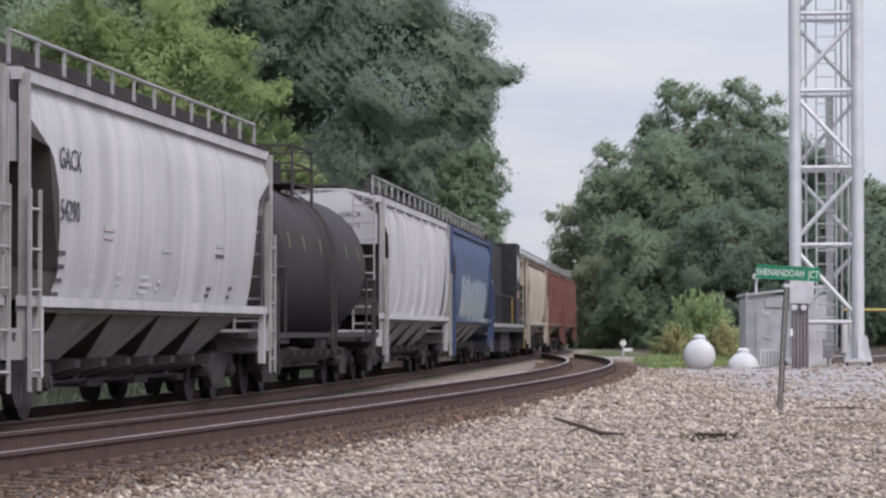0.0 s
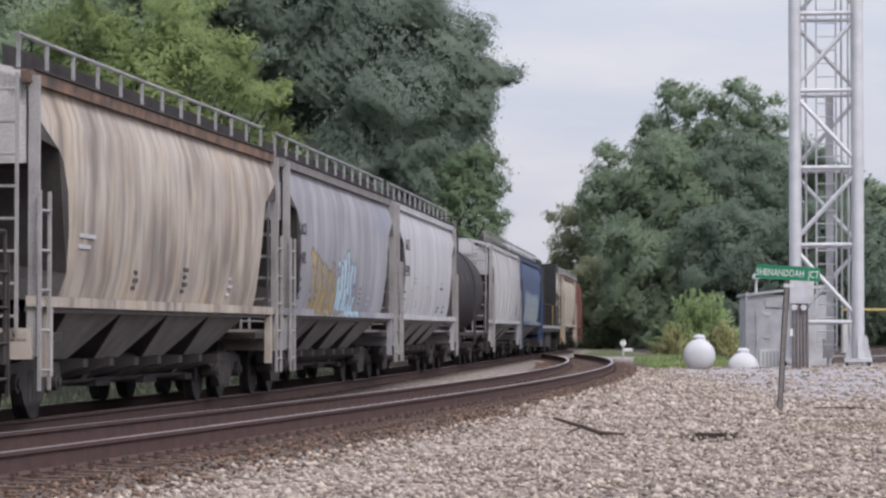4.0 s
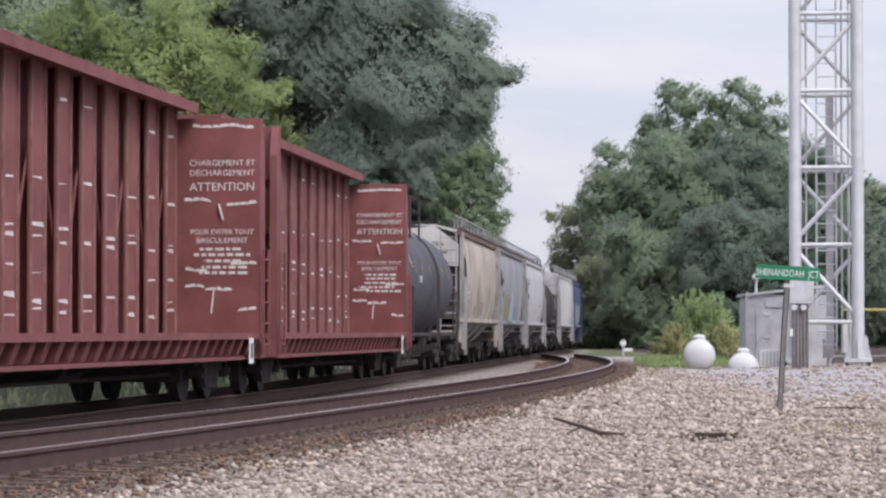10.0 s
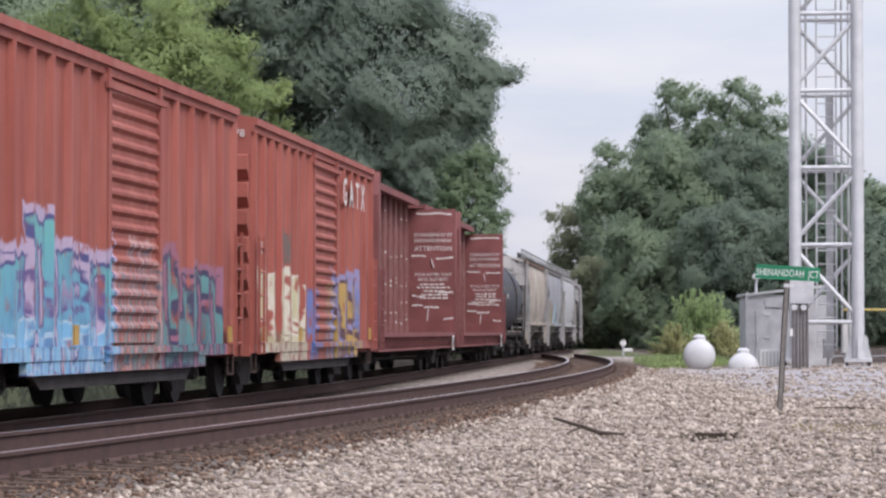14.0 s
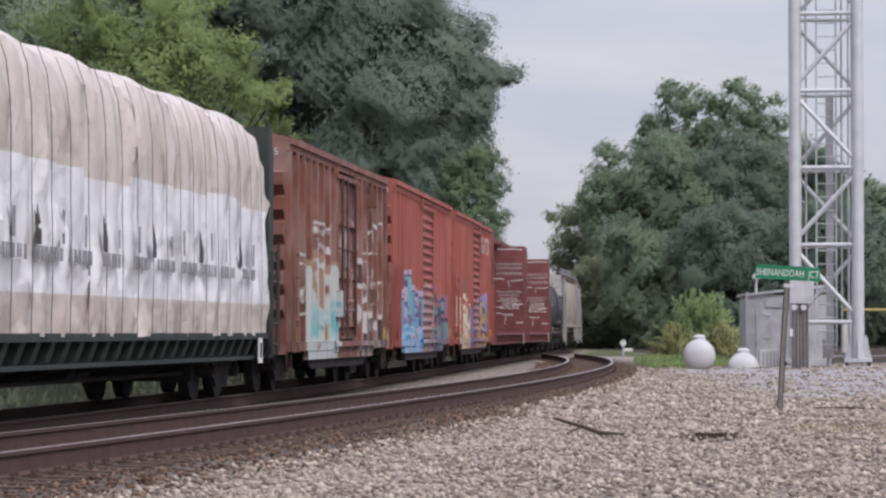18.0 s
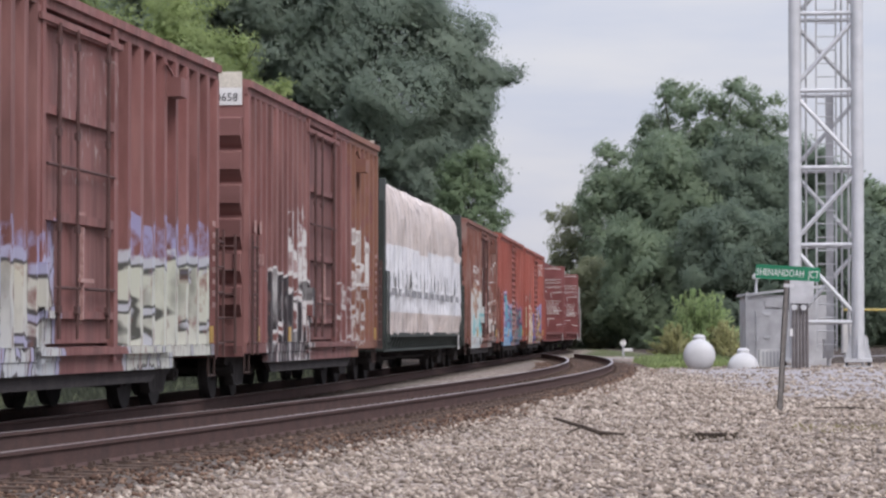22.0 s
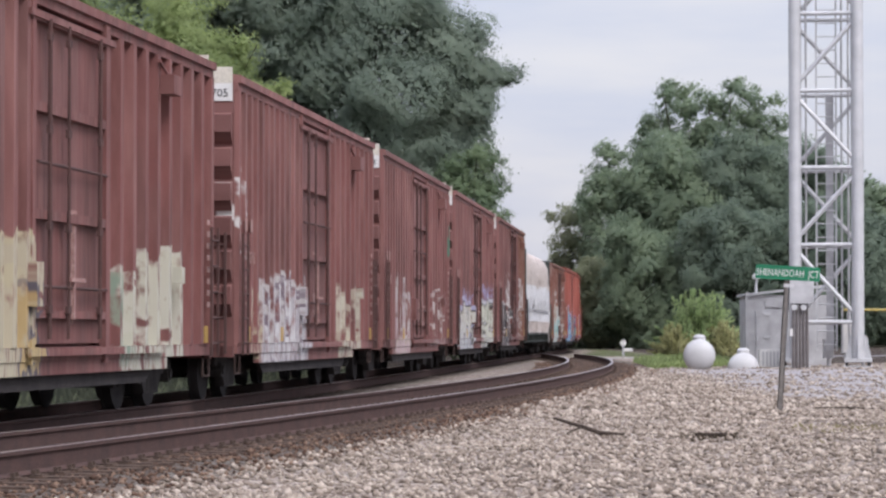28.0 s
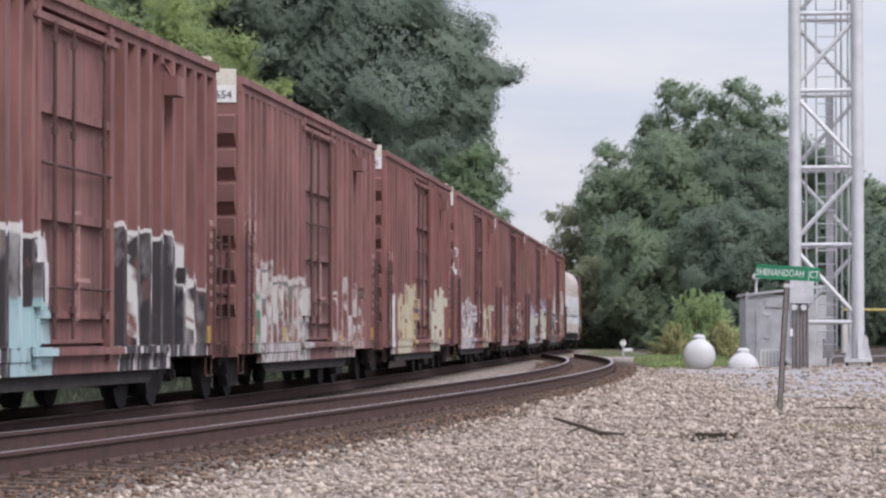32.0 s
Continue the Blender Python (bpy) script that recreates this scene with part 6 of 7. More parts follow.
def lumber_load(car, front, length, deck=0.98):
    """Lumber stacked on both sides, wrapped in sagging white sheeting with straps; rides on its car."""
    rng = random.Random(4)
    h = length / 2 - 0.48
    W, n = 1.53, 150
    prof = [(-W, deck + 0.02), (-W, 1.2), (-W - 0.01, 1.45), (-W - 0.015, 1.7), (-W - 0.015, 1.95), (-W - 0.01, 2.25), (-W, 2.55), (-W, 2.85), (-W, 3.2), (-W + 0.01, 3.55), (-W + 0.06, 3.95), (-W + 0.18, 4.24), (-W + 0.42, 4.4), (-0.7, 4.48), (0.7, 4.48), (W - 0.3, 4.35), (W - 0.02, 3.5), (W, 2.5), (W, deck + 0.02)]
    rings = []
    for k in range(n + 1):
        x = -h + 2 * h * k / n
        lap = (x + h) % 3.24
        bundle = 0.11 * math.sin(min(1.0, lap / 2.6) * math.pi) ** 0.5 - 0.02
        edge = 0.35 * max(0.0, (x - h + 0.7) / 0.7) ** 2 + 0.1 * max(0.0, (0.4 - x - h) / 0.4) ** 2
        ring = []
        for y, z in prof:
            fold = 0.045 * noise.noise((x * 1.6, z * 2.0 + 0.8 * x, 3.0)) + 0.03 * noise.noise((x * 4.5 - z * 3.0, z * 3.5, 7.0)) + 0.02 * noise.noise((x * 8, z * 7, 1.0))
            pinch = -0.018 * max(0.0, 1 - abs(((x + h) % 0.855) - 0.35) / 0.16)
            lift = (bundle - edge) * float(smooth(2.9, 4.1, z)) + (0.025 * noise.noise((x * 3, 0, 0)) if z < 1.1 else 0)
            ring.append((x, y + math.copysign(1, y) * (fold * 2.6 + pinch) if abs(y) > 1.2 else y, z + lift + (0.02 * noise.noise((x * 3, y, 5)) if z > 3.8 else 0)))
        rings.append(ring)
    sheet = part("lumber_wrap", Shape().loft(rings), WRAP, car, "white and tan lumber wrapping with dark printed marks", True)
    x, k = -h + 0.35, 0
    while x < h - 0.2:
        lap = (x + h) % 3.24
        up = 0.11 * math.sin(min(1.0, lap / 2.6) * math.pi) ** 0.5
        part("strap", Shape().loft([[(x + q, y - 0.06, z + up * float(smooth(2.9, 4.1, z)) + (0.05 if z > 4 else 0)) for y, z in prof[:14]] for q in (0.0, 0.045)], closed=False, caps=False), INK, sheet, "tie-down cable")
        x += 0.855
        k += 1
    # printing on the sheeting: unreadable rows as bars and slanted blocks
    x = -h + 0.6
    while x < h - 1.2:
        xx = x
        while xx < x + 1.0:
            w = rng.uniform(0.06, 0.13)
            part("print", Shape().box(xx, xx + w, -W - 0.085, -W - 0.079, 1.85 + rng.uniform(0, 0.03), 2.03), PRINT, sheet, "unreadable dark print")
            xx += w + rng.choice((0.04, 0.06, 0.1))
        x += rng.uniform(1.35, 1.6)
    x, k = -h + 0.9, 0
    while x < h - 0.6:
        w = rng.uniform(0.17, 0.25)
        if k % 3 == 1:
            part("print", Shape().loft([[(x, q, 2.04), (x + w, q, 2.04), (x + w, q, 2.22), (x, q, 2.5)] for q in (-W - 0.085, -W - 0.079)]), INK, sheet, "slanted dark printed block")
        else:
            part("print", Shape().box(x, x + rng.uniform(0.05, 0.11), -W - 0.085, -W - 0.079, 2.06 + rng.uniform(0, 0.06), 2.3 + rng.uniform(0, 0.2)), PRINT, sheet, "dark printed bar")
        x += rng.uniform(0.75, 1.15)
        k += 1
    return sheet


# ---- the train, from the far head to the tail ----
RUSTY = mat("rust_streaked_brown", (0.21, 0.125, 0.085), 0.85, grain=3.5, second=(0.06, 0.05, 0.045), streak=[((0.05, 0.045, 0.042), 0.8, 2.0, 3.0)])
HOP_WHITE = mat("hopper_white", (0.39, 0.385, 0.395), 0.6, grain=1.2, amount=0.2, second=(0.33, 0.325, 0.335), streak=[((0.5, 0.495, 0.51), 0.55, 1.1, 0.1), ((0.25, 0.245, 0.25), 0.5, 2.4, 0.12), ((0.28, 0.27, 0.27), 0.4, 8.0, 0.3)])
HOP_GREY = mat("hopper_grey", (0.26, 0.26, 0.28), 0.7, grain=0.8, amount=0.3, second=(0.18, 0.18, 0.2), streak=[((0.15, 0.15, 0.165), 0.6, 1.4, 0.35), ((0.44, 0.43, 0.45), 0.45, 1.0, 0.25), ((0.17, 0.165, 0.17), 0.4, 6.0, 0.5), ((0.36, 0.35, 0.36), 0.3, 9.0, 0.9)])
HOP_TAN = mat("hopper_tan", (0.41, 0.36, 0.305), 0.75, grain=0.8, amount=0.3, second=(0.3, 0.265, 0.235), streak=[((0.43, 0.35, 0.235), 0.45, 0.9, 0.45), ((0.47, 0.44, 0.4), 0.5, 1.3, 0.4), ((0.13, 0.115, 0.105), 0.75, 1.8, 0.5), ((0.15, 0.13, 0.12), 0.45, 6.0, 0.8), ((0.38, 0.23, 0.12), 0.16, 2.2, 1.6)])
HOP_END = mat("hopper_end_grey", (0.46, 0.44, 0.42), 0.7, grain=1.5, second=(0.38, 0.36, 0.34))
HOP_BLUE = mat("hopper_blue", (0.034, 0.06, 0.135), 0.6, grain=1.0, amount=0.25)
DUSTY_POST = mat("dusty_end_post", (0.31, 0.3, 0.295), 0.75, grain=2.0, second=(0.2, 0.19, 0.185))
HOP_SAND = mat("hopper_sand", (0.42, 0.37, 0.3), 0.7, grain=1.0, streak=[((0.25, 0.2, 0.16), 0.6, 1.5, 0.15)])
HOP_BROWN = mat("hopper_brown", (0.15, 0.065, 0.055), 0.75, grain=1.0)
TANK_BLACK = mat("tank_black", (0.024, 0.022, 0.023), 0.85, grain=1.5, amount=0.3, second=(0.034, 0.03, 0.03))
TANK_BLUE = mat("tank_slate", (0.068, 0.071, 0.088), 0.72, grain=1.2, amount=0.4, second=(0.048, 0.05, 0.06), streak=[((0.1, 0.096, 0.1), 0.45, 1.5, 0.2), ((0.02, 0.02, 0.022), 0.5, 2.6, 0.3)])
BEAM_RED = mat("beam_red", (0.19, 0.068, 0.067), 0.75, grain=1.6, amount=0.35, second=(0.12, 0.042, 0.04))
WORN_EDGE = mat("worn_red_edge", (0.26, 0.15, 0.14), 0.75, grain=3.0, second=(0.17, 0.07, 0.065))
BEAM_DARK = mat("beam_sooty_green", (0.036, 0.044, 0.04), 0.7, grain=2.0)
WRAP = mat("lumber_wrap", (0.74, 0.73, 0.735), 0.34, grain=1.0, amount=0.12, second=(0.56, 0.56, 0.59), bump=1.0, bump_scale=4.0)


def wrap_bands(m):
    """Tan upper and lower bands of the wrapping, with a stepped edge, and small dark print."""
    n, l = m.node_tree.nodes, m.node_tree.links
    b = n["Principled BSDF"]
    tc, sep = n.new("ShaderNodeTexCoord"), n.new("ShaderNodeSeparateXYZ")
    l.new(tc.outputs["Object"], sep.inputs["Vector"])
    step = n.new("ShaderNodeTexWhiteNoise")
    step.noise_dimensions = "1D"
    fl = n.new("ShaderNodeMath")
    fl.operation = "SNAP"
    fl.inputs[1].default_value = 2.45
    l.new(sep.outputs["X"], fl.inputs[0])
    l.new(fl.outputs[0], step.inputs["W"])
    hi = n.new("ShaderNodeMath")
    hi.operation = "MULTIPLY_ADD"
    hi.inputs[1].default_value, hi.inputs[2].default_value = 0.24, 2.92
    l.new(step.outputs["Value"], hi.inputs[0])
    for a, c in ((sep.outputs["Z"], hi.outputs[0]), (1.5, sep.outputs["Z"])):
        g = n.new("ShaderNodeMath")
        g.operation = "GREATER_THAN"
        for s, v in zip(g.inputs, (a, c)):
            if isinstance(v, float):
                s.default_value = v
            else:
                l.new(v, s)
        x = n.new("ShaderNodeMix")
        x.data_type = "RGBA"
        x.inputs["B"].default_value = (0.5, 0.43, 0.395, 1)
        l.new(g.outputs[0], x.inputs["Factor"])
        l.new(b.inputs["Base Color"].links[0].from_socket, x.inputs["A"])
        l.new(x.outputs["Result"], b.inputs["Base Color"])


wrap_bands(WRAP)
WRAP.node_tree.nodes["Bump"].inputs["Distance"].default_value = 0.045


DUST = {"0654": 0.3, "0672": 0.26, "0835": 0.05, "0705": 0.1}


def brown_paint(name, tone=1.0, panels=(), dust=0.14):
    """Oxide brown paint; dust: how far road dust has greyed it."""
    c = [tone * ((1 - dust) * v + dust * w) for v, w in zip(BROWN, (0.16, 0.115, 0.11))]
    m = mat(name, c, 0.72, grain=1.0, amount=0.25, second=[v * 0.78 for v in c], streak=[((0.075, 0.04, 0.037), 0.6, 2.5, 0.25), ((0.27, 0.15, 0.14), 0.35, 3.5, 0.3), ((0.1, 0.044, 0.04), 0.5, 9.0, 0.4), ((0.28, 0.15, 0.135), 0.3, 14.0, 0.9)], vary=0.1)
    return graffiti(m, panels)


hopper(143.2, 15.2, HOP_BROWN, "dark brown covered hopper car far down the train", ribs=9, rust=RUSTY)
hopper(127.2, 15.3, HOP_BROWN, "rusty brown covered hopper car far down the train", ribs=9, rust=RUSTY)
hopper(111.0, 15.6, HOP_SAND, "sand-coloured covered hopper car behind the locomotive", rust=RUSTY)
hopper(73.6, 15.8, graffiti(HOP_BLUE, [((-4.5, 5.5, 1.4, 2.6), 6, ((0.22, 0.28, 0.34), (0.36, 0.4, 0.34)), (0.3, 0.36, 0.34), dict(slit=0, jag=0.9, wear=0.25, seed=2.0))]), "blue covered hopper car with pale painted-over lower side")
hopper(57.0, 15.9, HOP_WHITE, "white ribbed covered hopper car with grey streaks", ribs=8, end_text=("GACX", "54073"))
tank_car(40.4, 13.2, TANK_BLACK, "black tank car with a top walkway", r=1.45, stripes=PALE)
hopper(26.5, 15.1, HOP_WHITE, "white four-bay covered hopper car with grey grime", marks=((-5.6, 2.95, "GACX", 0.36, INK), (-5.6, 2.35, "54290", 0.36, INK)), bars=[(-6.0, 1.95 - 0.16 * k, 0.5, 0.05, INK) for k in range(4)] + [(-3.9, 2.3, 0.9, 0.05, REDMARK), (-3.9, 2.2, 0.8, 0.05, REDMARK), (-0.6, 2.13, 0.8, 0.06, REDMARK), (3.0, 2.3, 0.9, 0.05, REDMARK), (3.0, 2.15, 0.9, 0.05, INK), (-1.7, 1.56, 0.75, 0.28, GREY), (2.6, 1.56, 0.35, 0.2, INK), (4.2, 1.56, 0.3, 0.26, INK), (-4.4, 1.6, 0.05, 0.5, REDMARK), (0.6, 1.55, 0.05, 0.45, REDMARK), (-3.0, 1.65, 0.3, 0.2, GREY), (-0.7, 1.6, 0.25, 0.22, GREY)])
hopper(10.7, 15.3, graffiti(HOP_GREY, [((-4.85, -1.45, 1.33, 2.55), 5, ((0.42, 0.3, 0.1), (0.36, 0.25, 0.08)), (0.09, 0.07, 0.05), dict(pen=0.045, gap=0.02, wear=0.05, seed=3.0)), ((-1.4, 1.3, 1.33, 2.65), 3, ((0.4, 0.58, 0.64), (0.36, 0.54, 0.66)), (0.08, 0.13, 0.2), dict(pen=0.045, gap=0.02, wear=0.05, seed=5.0)), ((4.7, 7.0, 3.1, 3.75), 2, ((0.22, 0.28, 0.42), (0.22, 0.28, 0.42)), (0.22, 0.28, 0.42), dict(wear=0.5))]), "weathered grey four-bay covered hopper car with graffiti", rust=GREY_BROWN, marks=((-6.0, 2.75, "GACX", 0.3, INK), (-6.0, 2.25, "54082", 0.3, INK)), bars=[(-6.2, 1.95 - 0.16 * k, 0.5, 0.05, INK) for k in range(4)] + [(2.0, 1.6, 0.1, 0.4, INK), (3.2, 1.6, 0.3, 0.25, GREY)])
hopper(-5.5, 15.3, HOP_TAN, "tan covered hopper car with rust and soot streaks", rust=RUSTY, end_paint=HOP_END, end_text=("TILX", "518684"), bars=[(-5.6, 2.05, 0.9, 0.26, GREY), (-2.6, 1.6, 0.3, 0.3, INK), (0.4, 1.6, 0.35, 0.4, INK), (3.6, 1.6, 0.4, 0.35, GREY)])
tank_car(-21.5, 13.9, TANK_BLUE, "slate-blue tank car with yellow stripes", r=1.46, marks=((-5.75, 0.35, "210964", 0.2, -78), (-3.6, -0.05, "210956", 0.24, 0)))
centrebeam(-36.0, 19.3, BEAM_RED, "empty red centerbeam flatcar with scraped paint")
centrebeam(-56.4, 19.3, BEAM_RED, "empty red centerbeam flatcar with scraped paint")

WHITE_INK, LILAC = (0.62, 0.61, 0.6), (0.3, 0.29, 0.5)
DARK_FILL = ((0.035, 0.035, 0.04), (0.03, 0.03, 0.035))
RED1_PIECES = [
    ((-6.6, -1.6, 0.5, 2.2), 5, ((0.46, 0.47, 0.24), (0.5, 0.44, 0.32)), (0.6, 0.58, 0.48), dict(gap=0.26, wear=0.15, seed=4.0)),
    ((-6.3, -1.7, 0.5, 1.15), 6, ((0.42, 0.42, 0.22), (0.45, 0.37, 0.26)), (0.2, 0.13, 0.09), dict(pen=0.04, wear=0.3, seed=4.6)),
    ((-4.1, -3.45, 2.2, 2.8), 1, ((0.16, 0.13, 0.12), (0.14, 0.12, 0.11)), (0.13, 0.12, 0.11), dict(slit=0, wear=0.3)),
    ((-1.4, -0.3, 0.55, 1.95), 1, ((0.1, 0.17, 0.45), (0.1, 0.2, 0.5)), (0.12, 0.12, 0.3), dict(wear=0.35, seed=1.0)),
    ((0.5, 1.5, 0.55, 2.2), 1, ((0.42, 0.27, 0.06), (0.1, 0.19, 0.45)), (0.4, 0.28, 0.08), dict(wear=0.4, seed=2.2)),
    ((1.4, 5.1, 0.5, 2.25), 4, ((0.46, 0.31, 0.08), (0.43, 0.28, 0.06)), (0.1, 0.06, 0.08), dict(pen=0.08, halo=(0.24, 0.25, 0.48), wear=0.1, seed=8.0)),
    ((4.95, 5.85, 0.5, 2.0), 1, ((0.15, 0.2, 0.45), (0.42, 0.28, 0.06)), (0.15, 0.18, 0.4), dict(slit=0, wear=0.2)),
]
RED2_PIECES = [
    ((-5.85, -0.7, 0.5, 2.4), 4, ((0.1, 0.43, 0.43), (0.08, 0.31, 0.6)), (0.06, 0.08, 0.25), dict(pen=0.05, gap=0.06, halo=(0.42, 0.34, 0.5), wear=0.08, seed=4.5)),
    ((-5.7, -0.8, 0.5, 1.2), 6, ((0.12, 0.38, 0.62), (0.2, 0.45, 0.66)), (0.4, 0.5, 0.6), dict(pen=0.03, wear=0.3, seed=6.5)),
    ((-4.9, -1.2, 1.25, 1.75), 4, ((0.5, 0.3, 0.44), (0.15, 0.1, 0.25)), (0.12, 0.08, 0.25), dict(wear=0.35, seed=7.5)),
    ((-0.65, 2.1, 0.55, 2.2), 4, ((0.45, 0.2, 0.2), (0.1, 0.34, 0.34)), (0.1, 0.14, 0.2), dict(pen=0.05, halo=(0.5, 0.28, 0.26), wear=0.35, seed=9.5)),
    ((2.05, 6.1, 0.5, 2.2), 4, ((0.1, 0.34, 0.33), (0.06, 0.2, 0.24)), (0.04, 0.05, 0.12), dict(pen=0.1, halo=(0.3, 0.12, 0.2), wear=0.12, seed=2.5)),
]
B3_PIECES = [
    ((-4.9, -0.85, 0.45, 2.4), 3, ((0.52, 0.54, 0.52), (0.45, 0.52, 0.53)), (0.5, 0.5, 0.47), dict(gap=0.03, pen=0.03, halo=(0.36, 0.22, 0.15), wear=0.12, seed=2.0)),
    ((-4.4, -1.0, 1.0, 1.6), 3, ((0.12, 0.4, 0.43), (0.1, 0.42, 0.45)), (0.3, 0.48, 0.5), dict(gap=0.03, wear=0.2, seed=2.9)),
    ((2.1, 6.3, 0.5, 2.6), 5, ((0.1, 0.055, 0.05), (0.05, 0.045, 0.045)), (0.58, 0.55, 0.52), dict(pen=0.09, wear=0.28, seed=3.0)),
    ((-3.75, -1.8, 2.5, 3.15), 3, ((0.2, 0.1, 0.08), (0.2, 0.1, 0.08)), WHITE_INK, dict(hollow=1, wear=0.4)),
    ((2.6, 5.9, 2.65, 3.4), 4, ((0.2, 0.1, 0.08), (0.2, 0.1, 0.08)), WHITE_INK, dict(hollow=1, wear=0.4)),
    ((-0.6, 1.8, 1.4, 3.5), 2, ((0.2, 0.1, 0.08), (0.2, 0.1, 0.08)), WHITE_INK, dict(hollow=1, pen=0.09, wear=0.5)),
    ((-5.6, -4.9, 1.4, 2.6), 1, ((0.2, 0.1, 0.08), (0.2, 0.1, 0.08)), WHITE_INK, dict(hollow=1, wear=0.45)),
]
RED_STREAKS = [((0.2, 0.05, 0.04), 0.5, 2.5, 0.25), ((0.36, 0.15, 0.125), 0.4, 3.2, 0.3), ((0.17, 0.05, 0.042), 0.35, 9.0, 0.4)]
red_paint = lambda name, panels: graffiti(mat(name, RED, 0.7, grain=1.0, amount=0.25, second=[v * 0.8 for v in RED], streak=RED_STREAKS, vary=0.08), panels)
RED1, RED2 = red_paint("boxcar_red_a", RED1_PIECES), red_paint("boxcar_red_b", RED2_PIECES)
boxcar(-76.7, 14.5, 4.54, RED1, irons=RED1, rib=(0.035, 0.07, 0.02), label="bright red boxcar with yellow and blue graffiti", door=(-8.3, -5.4), low=(-11.8, -2.2), plug=False, n_post=(8, 6), number="1778", number_ink=MARK, words=((2.95, 3.52, "G", 0.74), (3.85, 3.52, "A", 0.74), (4.7, 3.52, "T", 0.74), (5.5, 3.52, "X", 0.74), (-6.7, 2.3, "LRS", 0.3), (-6.7, 1.75, "37", 0.3)))
boxcar(-92.65, 14.2, 4.57, RED2, irons=RED2, rib=(0.035, 0.07, 0.02), label="bright red boxcar with blue and teal graffiti", door=(-8.2, -5.35), low=(-11.8, -2.2), plug=False, n_post=(8, 6), number="3800", number_ink=MARK, words=((-6.4, 2.2, "LRS", 0.3),))

def rusty_paint(name, tone):
    c = [v * tone for v in (0.19, 0.075, 0.055)]
    return graffiti(mat(name, c, 0.8, grain=1.4, amount=0.4, second=[v * 0.6 for v in c], streak=[((0.07, 0.045, 0.04), 0.6, 2.2, 0.5), ((0.27, 0.2, 0.18), 0.55, 4.0, 0.9)], vary=0.1), B3_PIECES)


B3 = rusty_paint("boxcar_rusty", 1.1)
boxcar(-108.5, 13.6, 4.47, B3, irons=B3, label="rusty brown boxcar with pale teal graffiti", door=(-7.9, -5.2), low=(-11.3, -2.2), plug=True, n_post=(8, 7), number="125", number_ink=MARK)
wrapped = centrebeam(-123.75, 20.1, BEAM_DARK, "dark centerbeam flatcar loaded with wrapped lumber", loaded=True, top=4.4)
lumber_load(wrapped, -123.75, 20.1)

